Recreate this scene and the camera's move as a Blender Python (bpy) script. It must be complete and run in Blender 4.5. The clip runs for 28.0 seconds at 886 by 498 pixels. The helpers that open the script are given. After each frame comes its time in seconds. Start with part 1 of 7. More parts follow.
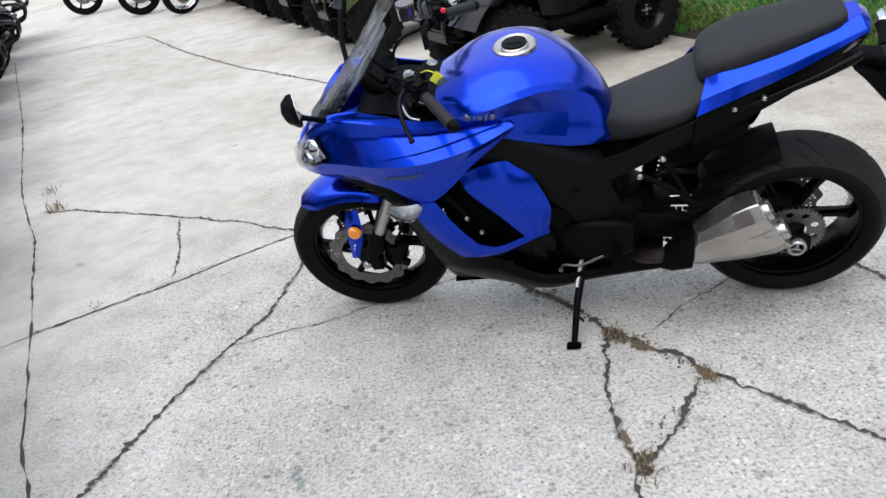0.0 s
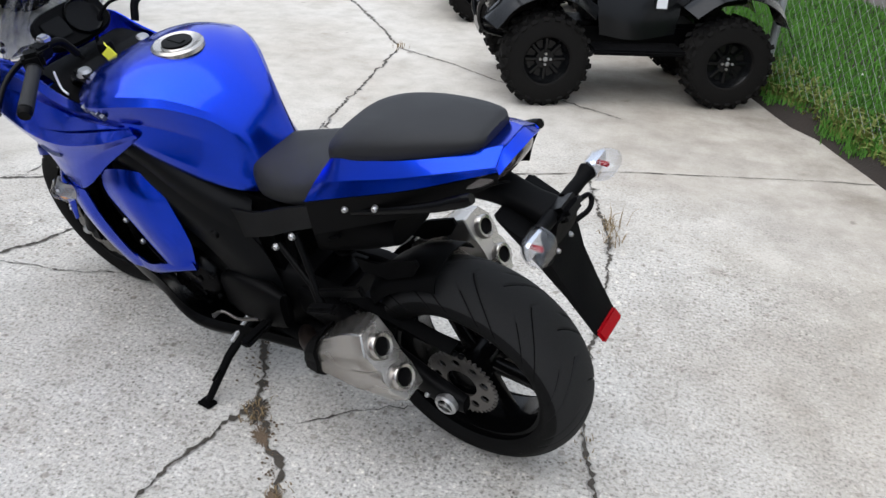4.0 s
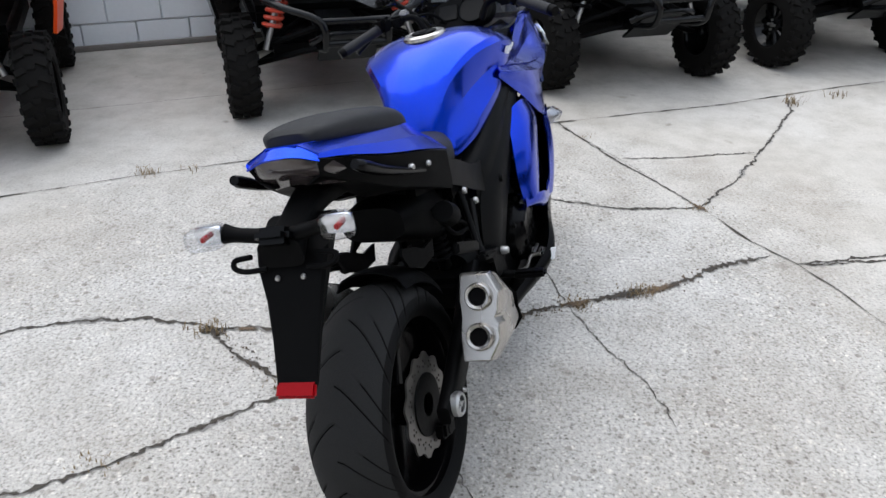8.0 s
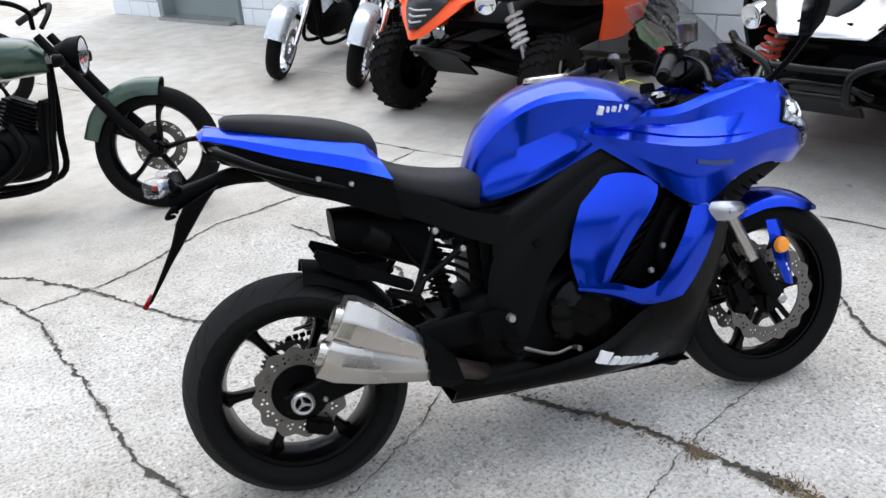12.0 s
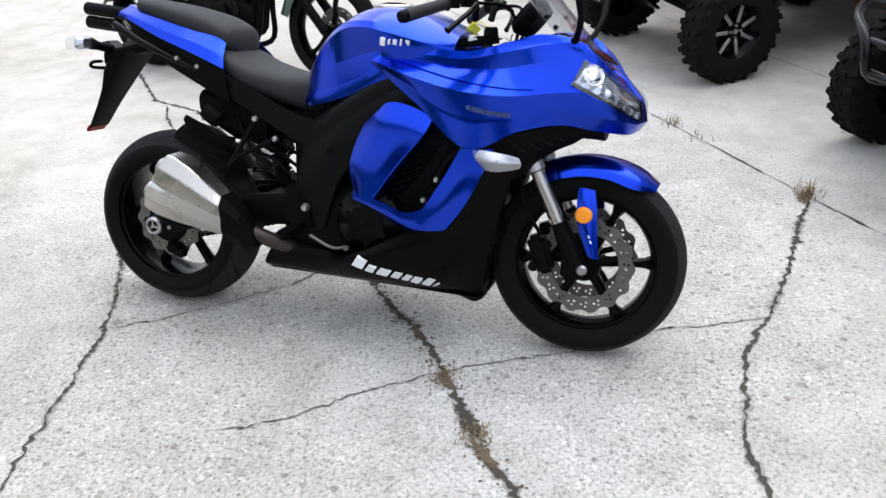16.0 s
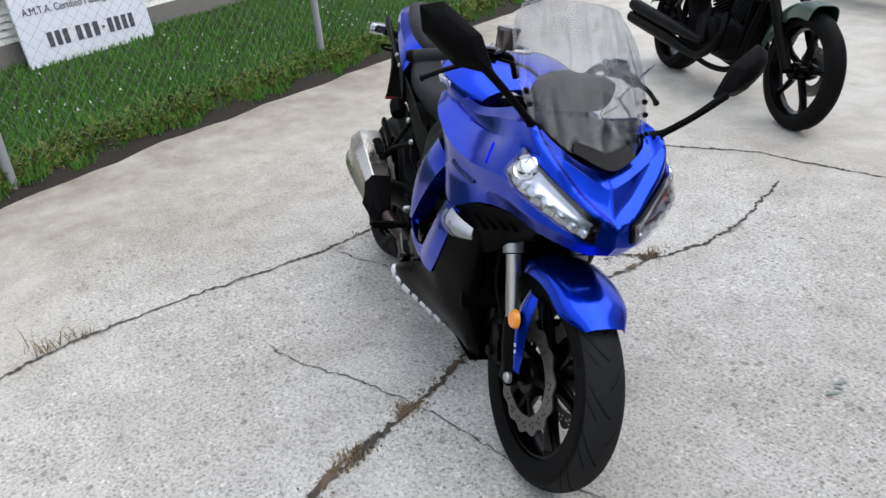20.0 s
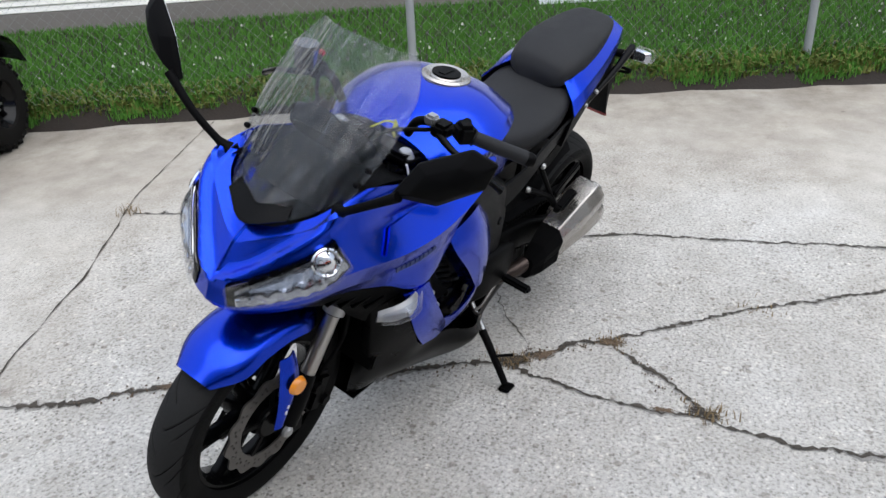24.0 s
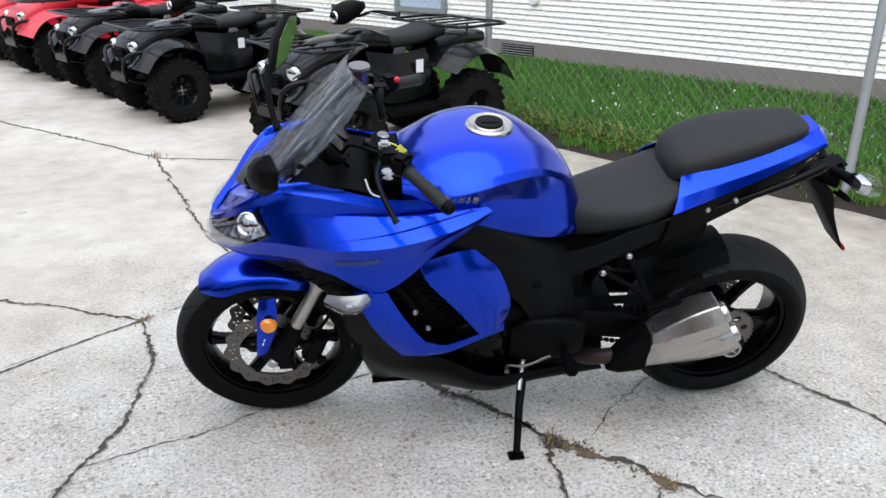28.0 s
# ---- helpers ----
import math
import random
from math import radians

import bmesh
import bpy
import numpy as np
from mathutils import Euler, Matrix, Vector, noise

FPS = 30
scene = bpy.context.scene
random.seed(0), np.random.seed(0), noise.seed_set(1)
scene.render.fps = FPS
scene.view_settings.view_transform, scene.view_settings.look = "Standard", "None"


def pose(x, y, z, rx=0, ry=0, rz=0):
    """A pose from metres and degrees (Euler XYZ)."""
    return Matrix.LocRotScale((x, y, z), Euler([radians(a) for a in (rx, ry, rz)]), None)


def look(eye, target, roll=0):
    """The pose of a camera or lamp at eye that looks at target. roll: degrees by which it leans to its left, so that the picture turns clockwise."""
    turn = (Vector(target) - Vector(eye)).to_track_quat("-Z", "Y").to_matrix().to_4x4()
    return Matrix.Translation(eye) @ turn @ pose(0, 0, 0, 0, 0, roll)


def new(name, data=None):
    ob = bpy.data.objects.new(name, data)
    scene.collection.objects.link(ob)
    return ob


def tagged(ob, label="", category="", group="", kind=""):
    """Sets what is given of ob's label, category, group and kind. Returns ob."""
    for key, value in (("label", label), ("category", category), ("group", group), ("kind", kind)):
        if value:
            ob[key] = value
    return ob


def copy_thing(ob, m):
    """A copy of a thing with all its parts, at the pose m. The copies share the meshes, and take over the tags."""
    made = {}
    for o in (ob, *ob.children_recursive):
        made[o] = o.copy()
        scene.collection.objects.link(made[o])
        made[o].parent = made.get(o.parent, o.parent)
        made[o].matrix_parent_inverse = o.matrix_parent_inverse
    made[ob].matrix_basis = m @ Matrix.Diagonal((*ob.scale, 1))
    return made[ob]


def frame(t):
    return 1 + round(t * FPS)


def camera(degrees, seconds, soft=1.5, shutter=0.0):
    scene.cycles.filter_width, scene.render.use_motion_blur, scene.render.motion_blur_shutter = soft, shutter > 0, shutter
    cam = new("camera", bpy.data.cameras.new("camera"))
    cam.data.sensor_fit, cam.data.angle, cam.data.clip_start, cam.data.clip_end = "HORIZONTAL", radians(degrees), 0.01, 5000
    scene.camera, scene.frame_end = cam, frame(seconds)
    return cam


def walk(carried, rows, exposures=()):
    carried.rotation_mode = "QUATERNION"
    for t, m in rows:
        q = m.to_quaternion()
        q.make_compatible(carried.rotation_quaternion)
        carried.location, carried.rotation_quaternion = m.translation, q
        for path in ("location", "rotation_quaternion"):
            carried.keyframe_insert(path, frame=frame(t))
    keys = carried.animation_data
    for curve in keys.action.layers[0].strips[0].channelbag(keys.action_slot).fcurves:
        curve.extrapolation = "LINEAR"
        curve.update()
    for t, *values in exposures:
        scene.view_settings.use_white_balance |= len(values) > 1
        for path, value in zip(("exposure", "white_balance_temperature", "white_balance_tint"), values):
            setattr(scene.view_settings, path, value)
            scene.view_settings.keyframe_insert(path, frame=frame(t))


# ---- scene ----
cam = camera(58.5, 28.0)
METRES, EYE, TILT, LEAN, TURN = 14.42, 1.6006, 0.0, 0.0, 0.0
ROWS = [
    (0, 0.0000, -0.0002, -0.0002, -4.63, -27.19, 9.18),
    (0.5, 0.0138, 0.0012, -0.0028, -3.64, -27.76, 9.40),
    (1, 0.0221, 0.0144, -0.0031, -3.92, -29.53, 7.81),
    (1.5, 0.0393, 0.0133, -0.0041, -3.13, -30.71, 7.93),
    (2, 0.0597, 0.0125, -0.0027, 1.21, -28.11, 2.72),
    (2.5, 0.0713, 0.0212, -0.0041, 4.77, -26.42, 0.86),
    (4.5, 0.1270, 0.0569, -0.0009, 28.32, -30.06, -3.33),
    (5, 0.1498, 0.0682, 0.0001, 44.97, -27.51, -1.47),
    (5.5, 0.1588, 0.0830, 0.0004, 57.22, -25.80, -2.98),
    (6, 0.1672, 0.0974, 0.0019, 60.26, -28.50, -6.46),
    (6.5, 0.1837, 0.1161, 0.0020, 74.61, -26.84, -4.44),
    (7, 0.1823, 0.1339, 0.0014, 79.01, -27.39, -3.57),
    (7.5, 0.1833, 0.1503, 0.0015, 80.95, -30.10, -3.29),
    (8, 0.1888, 0.1752, 0.0001, 92.19, -28.59, -0.49),
    (8.5, 0.1814, 0.1921, 0.0005, 98.96, -29.57, 0.25),
    (9, 0.1755, 0.2089, -0.0012, 102.59, -31.30, 1.60),
    (9.5, 0.1732, 0.2328, 0.0011, 118.60, -28.50, 3.66),
    (10, 0.1613, 0.2455, 0.0006, 124.86, -24.46, 3.56),
    (10.5, 0.1530, 0.2597, 0.0008, 129.68, -26.53, 4.10),
    (11, 0.1450, 0.2795, 0.0001, 139.05, -25.30, 3.59),
    (11.5, 0.1302, 0.2867, -0.0002, 144.83, -25.11, 4.11),
    (13.5, 0.0831, 0.3077, 0.0003, 161.25, -31.36, -0.35),
    (14, 0.0699, 0.3180, -0.0004, 162.63, -32.56, 0.94),
    (14.5, 0.0535, 0.3313, -0.0003, 166.96, -32.23, 2.02),
    (15, 0.0391, 0.3283, -0.0012, 172.15, -31.90, 3.67),
    (15.5, 0.0206, 0.3337, -0.0015, 175.45, -32.23, 4.61),
    (16, 0.0011, 0.3389, 0.0008, 182.69, -30.33, 3.27),
    (16.5, -0.0122, 0.3316, -0.0011, 188.74, -29.48, 2.56),
    (17, -0.0292, 0.3270, -0.0013, 191.78, -30.58, 2.61),
    (17.5, -0.0516, 0.3260, -0.0012, 202.63, -26.98, 3.15),
    (18, -0.0631, 0.3141, -0.0022, 208.58, -26.38, 2.00),
    (18.5, -0.0803, 0.3035, -0.0028, 211.47, -27.15, 6.32),
    (19, -0.0992, 0.2945, 0.0004, 222.59, -24.83, 8.01),
    (19.5, -0.1060, 0.2769, -0.0009, 228.78, -25.97, 5.36),
    (20, -0.1141, 0.2646, -0.0006, 237.76, -26.99, 4.75),
    (20.5, -0.1277, 0.2497, -0.0009, 249.61, -25.02, 6.81),
    (21, -0.1271, 0.2284, -0.0027, 252.34, -25.87, 5.51),
    (21.5, -0.1284, 0.2064, -0.0025, 255.83, -27.92, 5.72),
    (23.5, -0.1230, 0.1280, -0.0039, 285.71, -25.23, 4.57),
    (24, -0.1109, 0.1140, -0.0027, 290.72, -26.96, 2.32),
    (24.5, -0.1057, 0.0936, -0.0036, 300.99, -27.02, 3.00),
    (25, -0.0955, 0.0787, -0.0015, 312.37, -23.76, 3.28),
    (25.5, -0.0830, 0.0720, -0.0037, 318.16, -24.60, 0.83),
    (26, -0.0653, 0.0541, -0.0036, 324.31, -25.68, -1.20),
    (26.5, -0.0588, 0.0452, -0.0030, 328.35, -24.48, 0.48),
    (27, -0.0613, 0.0389, -0.0011, 328.39, -23.70, -2.18),
    (27.5, -0.0525, 0.0341, -0.0023, 333.52, -21.97, -2.40),
    (28, -0.0399, 0.0289, -0.0051, 339.02, -22.02, -0.45),
]
walk(cam, [(t, pose(0, 0, EYE, TILT, LEAN, TURN) @ pose(METRES * x, METRES * y, METRES * z, 90 + pitch, roll, yaw)) for t, x, y, z, yaw, pitch, roll in ROWS],
     exposures=((0, 0.60), (2, 0.45), (5, 0.64), (6, 0.50), (8, 0.54), (10, 0.74), (11, 0.74), (14, 0.82), (16, 0.82), (18, 0.84), (19.2, 0.50), (21, 0.42), (24, 0.42), (25, 0.40), (26, 0.62), (28, 0.70)))

# ---- light: a bright overcast day ----
world = bpy.data.worlds.new("world")
scene.world = world
world.use_nodes = True
wn = world.node_tree.nodes
sky = wn.new("ShaderNodeTexSky")
sky.sky_type, sky.sun_disc = "NISHITA", False
sky.sun_elevation, sky.sun_rotation = radians(60), radians(220)
sky.air_density, sky.dust_density, sky.ozone_density = 1.0, 4.0, 1.0
soften = wn.new("ShaderNodeMixRGB")
soften.inputs[0].default_value = 0.8
soften.inputs[2].default_value = (8.3, 9.1, 10.5, 1)
world.node_tree.links.new(sky.outputs[0], soften.inputs[1])
# an overcast sky is brighter overhead than along the horizon
where, up, lift_ = wn.new("ShaderNodeTexCoord"), wn.new("ShaderNodeSeparateXYZ"), wn.new("ShaderNodeMapRange")
lift_.inputs["To Min"].default_value, lift_.inputs["To Max"].default_value = 0.62, 1.12
dome = wn.new("ShaderNodeMixRGB")
dome.blend_type, dome.inputs[0].default_value = "MULTIPLY", 1.0
world.node_tree.links.new(where.outputs["Generated"], up.inputs[0])
world.node_tree.links.new(up.outputs[2], lift_.inputs["Value"])
world.node_tree.links.new(soften.outputs[0], dome.inputs[1])
world.node_tree.links.new(lift_.outputs[0], dome.inputs[2])
world.node_tree.links.new(dome.outputs[0], wn["Background"].inputs[0])
wn["Background"].inputs[1].default_value = 0.12
sun_data = bpy.data.lights.new("sun", "SUN")
sun_data.energy, sun_data.angle, sun_data.color = 1.55, radians(85), (1.0, 0.985, 0.97)
sun = new("sun", sun_data)
sun.matrix_world = look((-3.0, -3.6, 8), (0, 0, 0))


# ---- materials ----
def mat(name, base, rough=0.5, metal=0.0, vary=0.15, scale=8.0, fine=60.0, bump=0.0, coat=0.0, tint=None, spec=0.5, island=0.0):
    """A procedural surface: base colour with stains at one scale and grain at another, and a fine relief."""
    m = bpy.data.materials.new(name)
    m.use_nodes = True
    n, l = m.node_tree.nodes, m.node_tree.links
    b = n["Principled BSDF"]
    b.inputs["Roughness"].default_value, b.inputs["Metallic"].default_value = rough, metal
    b.inputs["Coat Weight"].default_value, b.inputs["Coat Roughness"].default_value = coat, 0.04
    b.inputs["Specular IOR Level"].default_value = spec
    co = n.new("ShaderNodeTexCoord")
    big, small = n.new("ShaderNodeTexNoise"), n.new("ShaderNodeTexNoise")
    big.inputs["Scale"].default_value, small.inputs["Scale"].default_value = scale, fine
    big.inputs["Detail"].default_value, small.inputs["Detail"].default_value = 6, 3
    l.new(co.outputs["Object"], big.inputs["Vector"]), l.new(co.outputs["Object"], small.inputs["Vector"])
    mix = n.new("ShaderNodeMixRGB")
    dark = [c * (1 - vary) for c in base]
    light = tint or [min(1, c * (1 + vary)) for c in base]
    mix.inputs[1].default_value, mix.inputs[2].default_value = (*dark, 1), (*light, 1)
    add = n.new("ShaderNodeMath")
    add.operation = "MULTIPLY_ADD"
    add.inputs[1].default_value = 0.5
    half = n.new("ShaderNodeMath")
    half.operation = "MULTIPLY"
    half.inputs[1].default_value = 0.5
    l.new(small.outputs["Fac"], half.inputs[0])
    l.new(big.outputs["Fac"], add.inputs[0]), l.new(half.outputs[0], add.inputs[2])
    out = add.outputs[0]
    if island:
        info = n.new("ShaderNodeObjectInfo")
        sh = n.new("ShaderNodeMath")
        sh.operation = "MULTIPLY_ADD"
        sh.inputs[1].default_value = island
        l.new(info.outputs["Random"], sh.inputs[0]), l.new(out, sh.inputs[2])
        out = sh.outputs[0]
    l.new(out, mix.inputs[0])
    l.new(mix.outputs[0], b.inputs["Base Color"])
    r = n.new("ShaderNodeMapRange")
    r.inputs["To Min"].default_value, r.inputs["To Max"].default_value = max(0.02, rough - 0.12 * (rough > 0.2)), min(1, rough + 0.12 * (rough > 0.2))
    l.new(big.outputs["Fac"], r.inputs["Value"]), l.new(r.outputs[0], b.inputs["Roughness"])
    if bump:
        bp = n.new("ShaderNodeBump")
        bp.inputs["Strength"].default_value, bp.inputs["Distance"].default_value = bump, 0.004
        l.new(small.outputs["Fac"], bp.inputs["Height"]), l.new(bp.outputs[0], b.inputs["Normal"])
    return m


BLUE = mat("blue_paint", (0.0003, 0.036, 0.52), 0.22, 0.94, 0.10, 3, 900, coat=0.32, spec=0.3)
PLASTIC = mat("black_plastic", (0.0024, 0.0024, 0.0026), 0.55, vary=0.3, scale=20, fine=500, bump=0.12, spec=0.05)
GLOSS = mat("gloss_black", (0.0018, 0.0018, 0.002), 0.22, vary=0.3, scale=12, spec=0.10)
FRAME = mat("frame_black", (0.002, 0.002, 0.0022), 0.45, 0.0, vary=0.4, scale=15, fine=300, bump=0.1, spec=0.06)
COVER = mat("charcoal_cover", (0.0040, 0.0042, 0.0046), 0.42, vary=0.2, scale=15, fine=500, bump=0.1, spec=0.07)
SEAT = mat("seat_vinyl", (0.014, 0.0145, 0.016), 0.6, spec=0.25, vary=0.2, scale=10, fine=700, bump=0.3)
TREAD = mat("worn_tread", (0.013, 0.013, 0.0135), 0.78, vary=0.3, scale=10, fine=320, bump=0.25, tint=(0.024, 0.0238, 0.0236), spec=0.15)
# near-black rubber for groove faces: the shade inside them put into the colour
GROOVE_SHADE = mat("tread_groove_shade", (0.0015, 0.0015, 0.0016), 0.9, vary=0.2, spec=0.05)
BELLY = mat("belly_black", (0.0018, 0.0018, 0.002), 0.30, vary=0.3, scale=12, spec=0.06)
LAMPGREY = mat("lamp_bowl", (0.60, 0.61, 0.64), 0.12, 0.92, vary=0.25, scale=30, fine=300)
RUBBER = mat("tyre_rubber", (0.0032, 0.0032, 0.0034), 0.62, vary=0.3, scale=14, fine=260, bump=0.2, tint=(0.008, 0.0079, 0.0078), spec=0.07)
KNOB = mat("knobby_rubber", (0.006, 0.006, 0.006), 0.85, vary=0.3, scale=8, fine=120, bump=0.3, tint=(0.014, 0.013, 0.012), spec=0.08)
STEEL = mat("brushed_steel", (0.43, 0.41, 0.385), 0.27, 0.95, vary=0.08, scale=6, fine=400, bump=0.05)
ALLOY = mat("alloy", (0.42, 0.42, 0.42), 0.4, 0.9, vary=0.15, scale=20, fine=200, bump=0.05)
DISC = mat("brake_disc_steel", (0.12, 0.115, 0.110), 0.40, 0.85, vary=0.3, scale=25, fine=400, tint=(0.22, 0.205, 0.19))
CHROME = mat("chrome", (0.85, 0.86, 0.88), 0.06, 1.0, vary=0.05)
AMBER = mat("amber_reflector", (0.9, 0.30, 0.02), 0.15, vary=0.15, fine=300, bump=0.2, coat=0.6)
RED = mat("red_reflector", (0.24, 0.001, 0.004), 0.35, vary=0.2, fine=300, bump=0.2, coat=0.0, spec=0.12)
SMOKE = mat("smoked_lens", (0.05, 0.04, 0.04), 0.1, vary=0.3, fine=200, coat=0.8)
GREYPRINT = mat("grey_print", (0.10, 0.11, 0.14), 0.4, 0.3, vary=0.08)
WHITE = mat("white_print", (0.75, 0.76, 0.78), 0.4, vary=0.05)
SILVERPRINT = mat("silver_print", (0.03, 0.05, 0.16), 0.35, 0.2, vary=0.1)
YELLOW = mat("yellow_tag", (0.75, 0.72, 0.05), 0.6, vary=0.1)
REDBIT = mat("red_switch", (0.6, 0.02, 0.03), 0.4, vary=0.1)


def glass(name, colour, rough=0.02, alpha=0.35, streak=None):
    """Clear moulded plastic: a thin sheet, part gloss and part see-through."""
    m = bpy.data.materials.new(name)
    m.use_nodes = True
    n, l = m.node_tree.nodes, m.node_tree.links
    n.remove(n["Principled BSDF"])
    clear, shine, mix, fres = n.new("ShaderNodeBsdfTransparent"), n.new("ShaderNodeBsdfGlossy"), n.new("ShaderNodeMixShader"), n.new("ShaderNodeLayerWeight")
    clear.inputs[0].default_value = (*colour, 1)
    shine.inputs["Roughness"].default_value = rough
    steep, gloss = n.new("ShaderNodeMath"), n.new("ShaderNodeMath")
    steep.operation, steep.inputs[1].default_value = "POWER", 3.0
    gloss.operation, gloss.inputs[1].default_value, gloss.inputs[2].default_value = "MULTIPLY_ADD", 0.44 if streak else 0.50, 0.04 if streak else 0.06
    l.new(fres.outputs["Facing"], steep.inputs[0]), l.new(steep.outputs[0], gloss.inputs[0])
    co, noi, rng = n.new("ShaderNodeTexCoord"), n.new("ShaderNodeTexNoise"), n.new("ShaderNodeBump")
    noi.inputs["Scale"].default_value = 9
    noi.inputs["Detail"].default_value = 1
    rng.inputs["Strength"].default_value, rng.inputs["Distance"].default_value = alpha, 0.025 if streak else 0.01
    if streak:
        pull = n.new("ShaderNodeMapping")
        pull.inputs["Scale"].default_value = streak
        noi.inputs["Scale"].default_value, noi.inputs["Detail"].default_value, noi.inputs["Distortion"].default_value = 1.0, 3, 0.8
        l.new(co.outputs["Object"], pull.inputs[0]), l.new(pull.outputs[0], noi.inputs["Vector"])
    else:
        l.new(co.outputs["Object"], noi.inputs["Vector"])
    l.new(noi.outputs["Fac"], rng.inputs["Height"])
    l.new(rng.outputs[0], shine.inputs["Normal"]), l.new(rng.outputs[0], fres.inputs["Normal"])
    l.new(gloss.outputs[0], mix.inputs[0]), l.new(clear.outputs[0], mix.inputs[1]), l.new(shine.outputs[0], mix.inputs[2])
    l.new(mix.outputs[0], n["Material Output"].inputs[0])
    return m


SCREEN = glass("tinted_screen", (0.76, 0.775, 0.80), 0.035, 1.0, (4, 26, 5))
LENS = glass("clear_lens", (0.93, 0.94, 0.96), 0.02, 0.15)


# ---- mesh tools ----
def finish(bm, smooth=True, angle=38):
    bmesh.ops.recalc_face_normals(bm, faces=bm.faces)
    for f in bm.faces:
        f.smooth = smooth
    if smooth:
        lim = math.radians(angle)
        for e in bm.edges:
            if len(e.link_faces) == 2 and e.calc_face_angle(0) > lim:
                e.smooth = False


def part(name, bm, material, parent, label="", smooth=True, angle=38):
    """Links a bmesh, or a finished mesh, as ONE mesh object under a thing or a part."""
    if isinstance(bm, bmesh.types.BMesh):
        finish(bm, smooth, angle)
        me = bpy.data.meshes.new(name)
        bm.to_mesh(me)
        bm.free()
        me.materials.append(material)
    else:
        me = bm
        if material and not me.materials:
            me.materials.append(material)
    ob = new(name, me)
    ob.parent = parent
    if label:
        ob["label"] = label
    return ob


def thing(name, m, label, category, group="", kind=""):
    ob = new(name)
    ob.matrix_world = m
    ob.empty_display_size = 0.1
    return tagged(ob, label, category, group, kind)


def catmull(p, n):
    """n points along a smooth curve through the points p."""
    p = np.array(p, float)
    q = np.vstack([2 * p[0] - p[1], p, 2 * p[-1] - p[-2]])
    out = []
    for t in np.linspace(0, len(p) - 1, n):
        i = min(int(t), len(p) - 2)
        u = t - i
        a, b, c, d = q[i], q[i + 1], q[i + 2], q[i + 3]
        out.append(0.5 * (2 * b + (c - a) * u + (2 * a - 5 * b + 4 * c - d) * u * u + (3 * b - a - 3 * c + d) * u ** 3))
    return np.array(out)


def surface(rows, nu, nv):
    """A grid of nv by nu points on the smooth surface through the rows."""
    lines = [catmull(r, nu) for r in rows]
    return np.stack([catmull([line[i] for line in lines], nv) for i in range(nu)], 1)


def normals(g):
    du, dv = np.gradient(g, axis=1), np.gradient(g, axis=0)
    n = np.cross(du, dv)
    return n / np.maximum(np.linalg.norm(n, axis=2, keepdims=True), 1e-9)


def sheet(g, thick=0.003, flip=False):
    """A closed shell of some thickness behind the grid g."""
    n = normals(g) * (-1 if flip else 1)
    h, w = g.shape[:2]
    bm = bmesh.new()
    a = [[bm.verts.new(g[j, i]) for i in range(w)] for j in range(h)]
    b = [[bm.verts.new(g[j, i] - n[j, i] * thick) for i in range(w)] for j in range(h)]
    for j in range(h - 1):
        for i in range(w - 1):
            bm.faces.new((a[j][i], a[j][i + 1], a[j + 1][i + 1], a[j + 1][i]))
            bm.faces.new((b[j + 1][i], b[j + 1][i + 1], b[j][i + 1], b[j][i]))
    rim = [(j, 0) for j in range(h)] + [(h - 1, i) for i in range(1, w)] + [(j, w - 1) for j in range(h - 2, -1, -1)] + [(0, i) for i in range(w - 2, 0, -1)]
    for (j, i), (k, m) in zip(rim, rim[1:] + rim[:1]):
        try:
            bm.faces.new((a[j][i], a[k][m], b[k][m], b[j][i]))
        except ValueError:
            pass
    bmesh.ops.remove_doubles(bm, verts=bm.verts, dist=0.0004)
    return bm


def facets(rows, nu, nv, thick=0.004, side=1, flip=False):
    """A shell through the rows with a hard crease along every inner row."""
    g = facet_grid(rows, nu, nv) * np.array([1, side, 1])
    return sheet(g, thick, flip=(side < 0) != flip)


def facet_grid(rows, nu, nv):
    lines = [catmull(r, nu) for r in rows]
    out = []
    for a, b in zip(lines, lines[1:]):
        out += [a * (1 - t) + b * t for t in np.arange(nv) / nv]
    return np.array(out + [lines[-1]])


def skin(rows, nu=24, nv=16, thick=0.003, side=1, flip=False):
    g = surface(rows, nu, nv)
    g = g * np.array([1, side, 1])
    return sheet(g, thick, flip=(side < 0) != flip)


def loft(loops, cap=True, bm=None):
    """A skin over closed loops with the same number of points."""
    bm = bm or bmesh.new()
    rings = [[bm.verts.new(p) for p in loop] for loop in loops]
    n = len(rings[0])
    for r, s in zip(rings, rings[1:]):
        for i in range(n):
            bm.faces.new((r[i], r[(i + 1) % n], s[(i + 1) % n], s[i]))
    if cap:
        bm.faces.new(rings[0][::-1])
        bm.faces.new(rings[-1])
    return bm


def smoothloft(loops, n):
    """The same with n loops laid smoothly through the given ones."""
    g = np.array(loops, float)
    return loft(np.stack([catmull(g[:, i], n) for i in range(g.shape[1])], 1))


def oval(x, y, z, hy, hz, n=28, power=2.4):
    """A loop across the x axis: a rounded box of half sizes hy, hz."""
    out = []
    for i in range(n):
        a = 2 * math.pi * i / n
        c, s = math.cos(a), math.sin(a)
        out.append((x, y + hy * math.copysign(abs(c) ** (2 / power), c), z + hz * math.copysign(abs(s) ** (2 / power), s)))
    return out


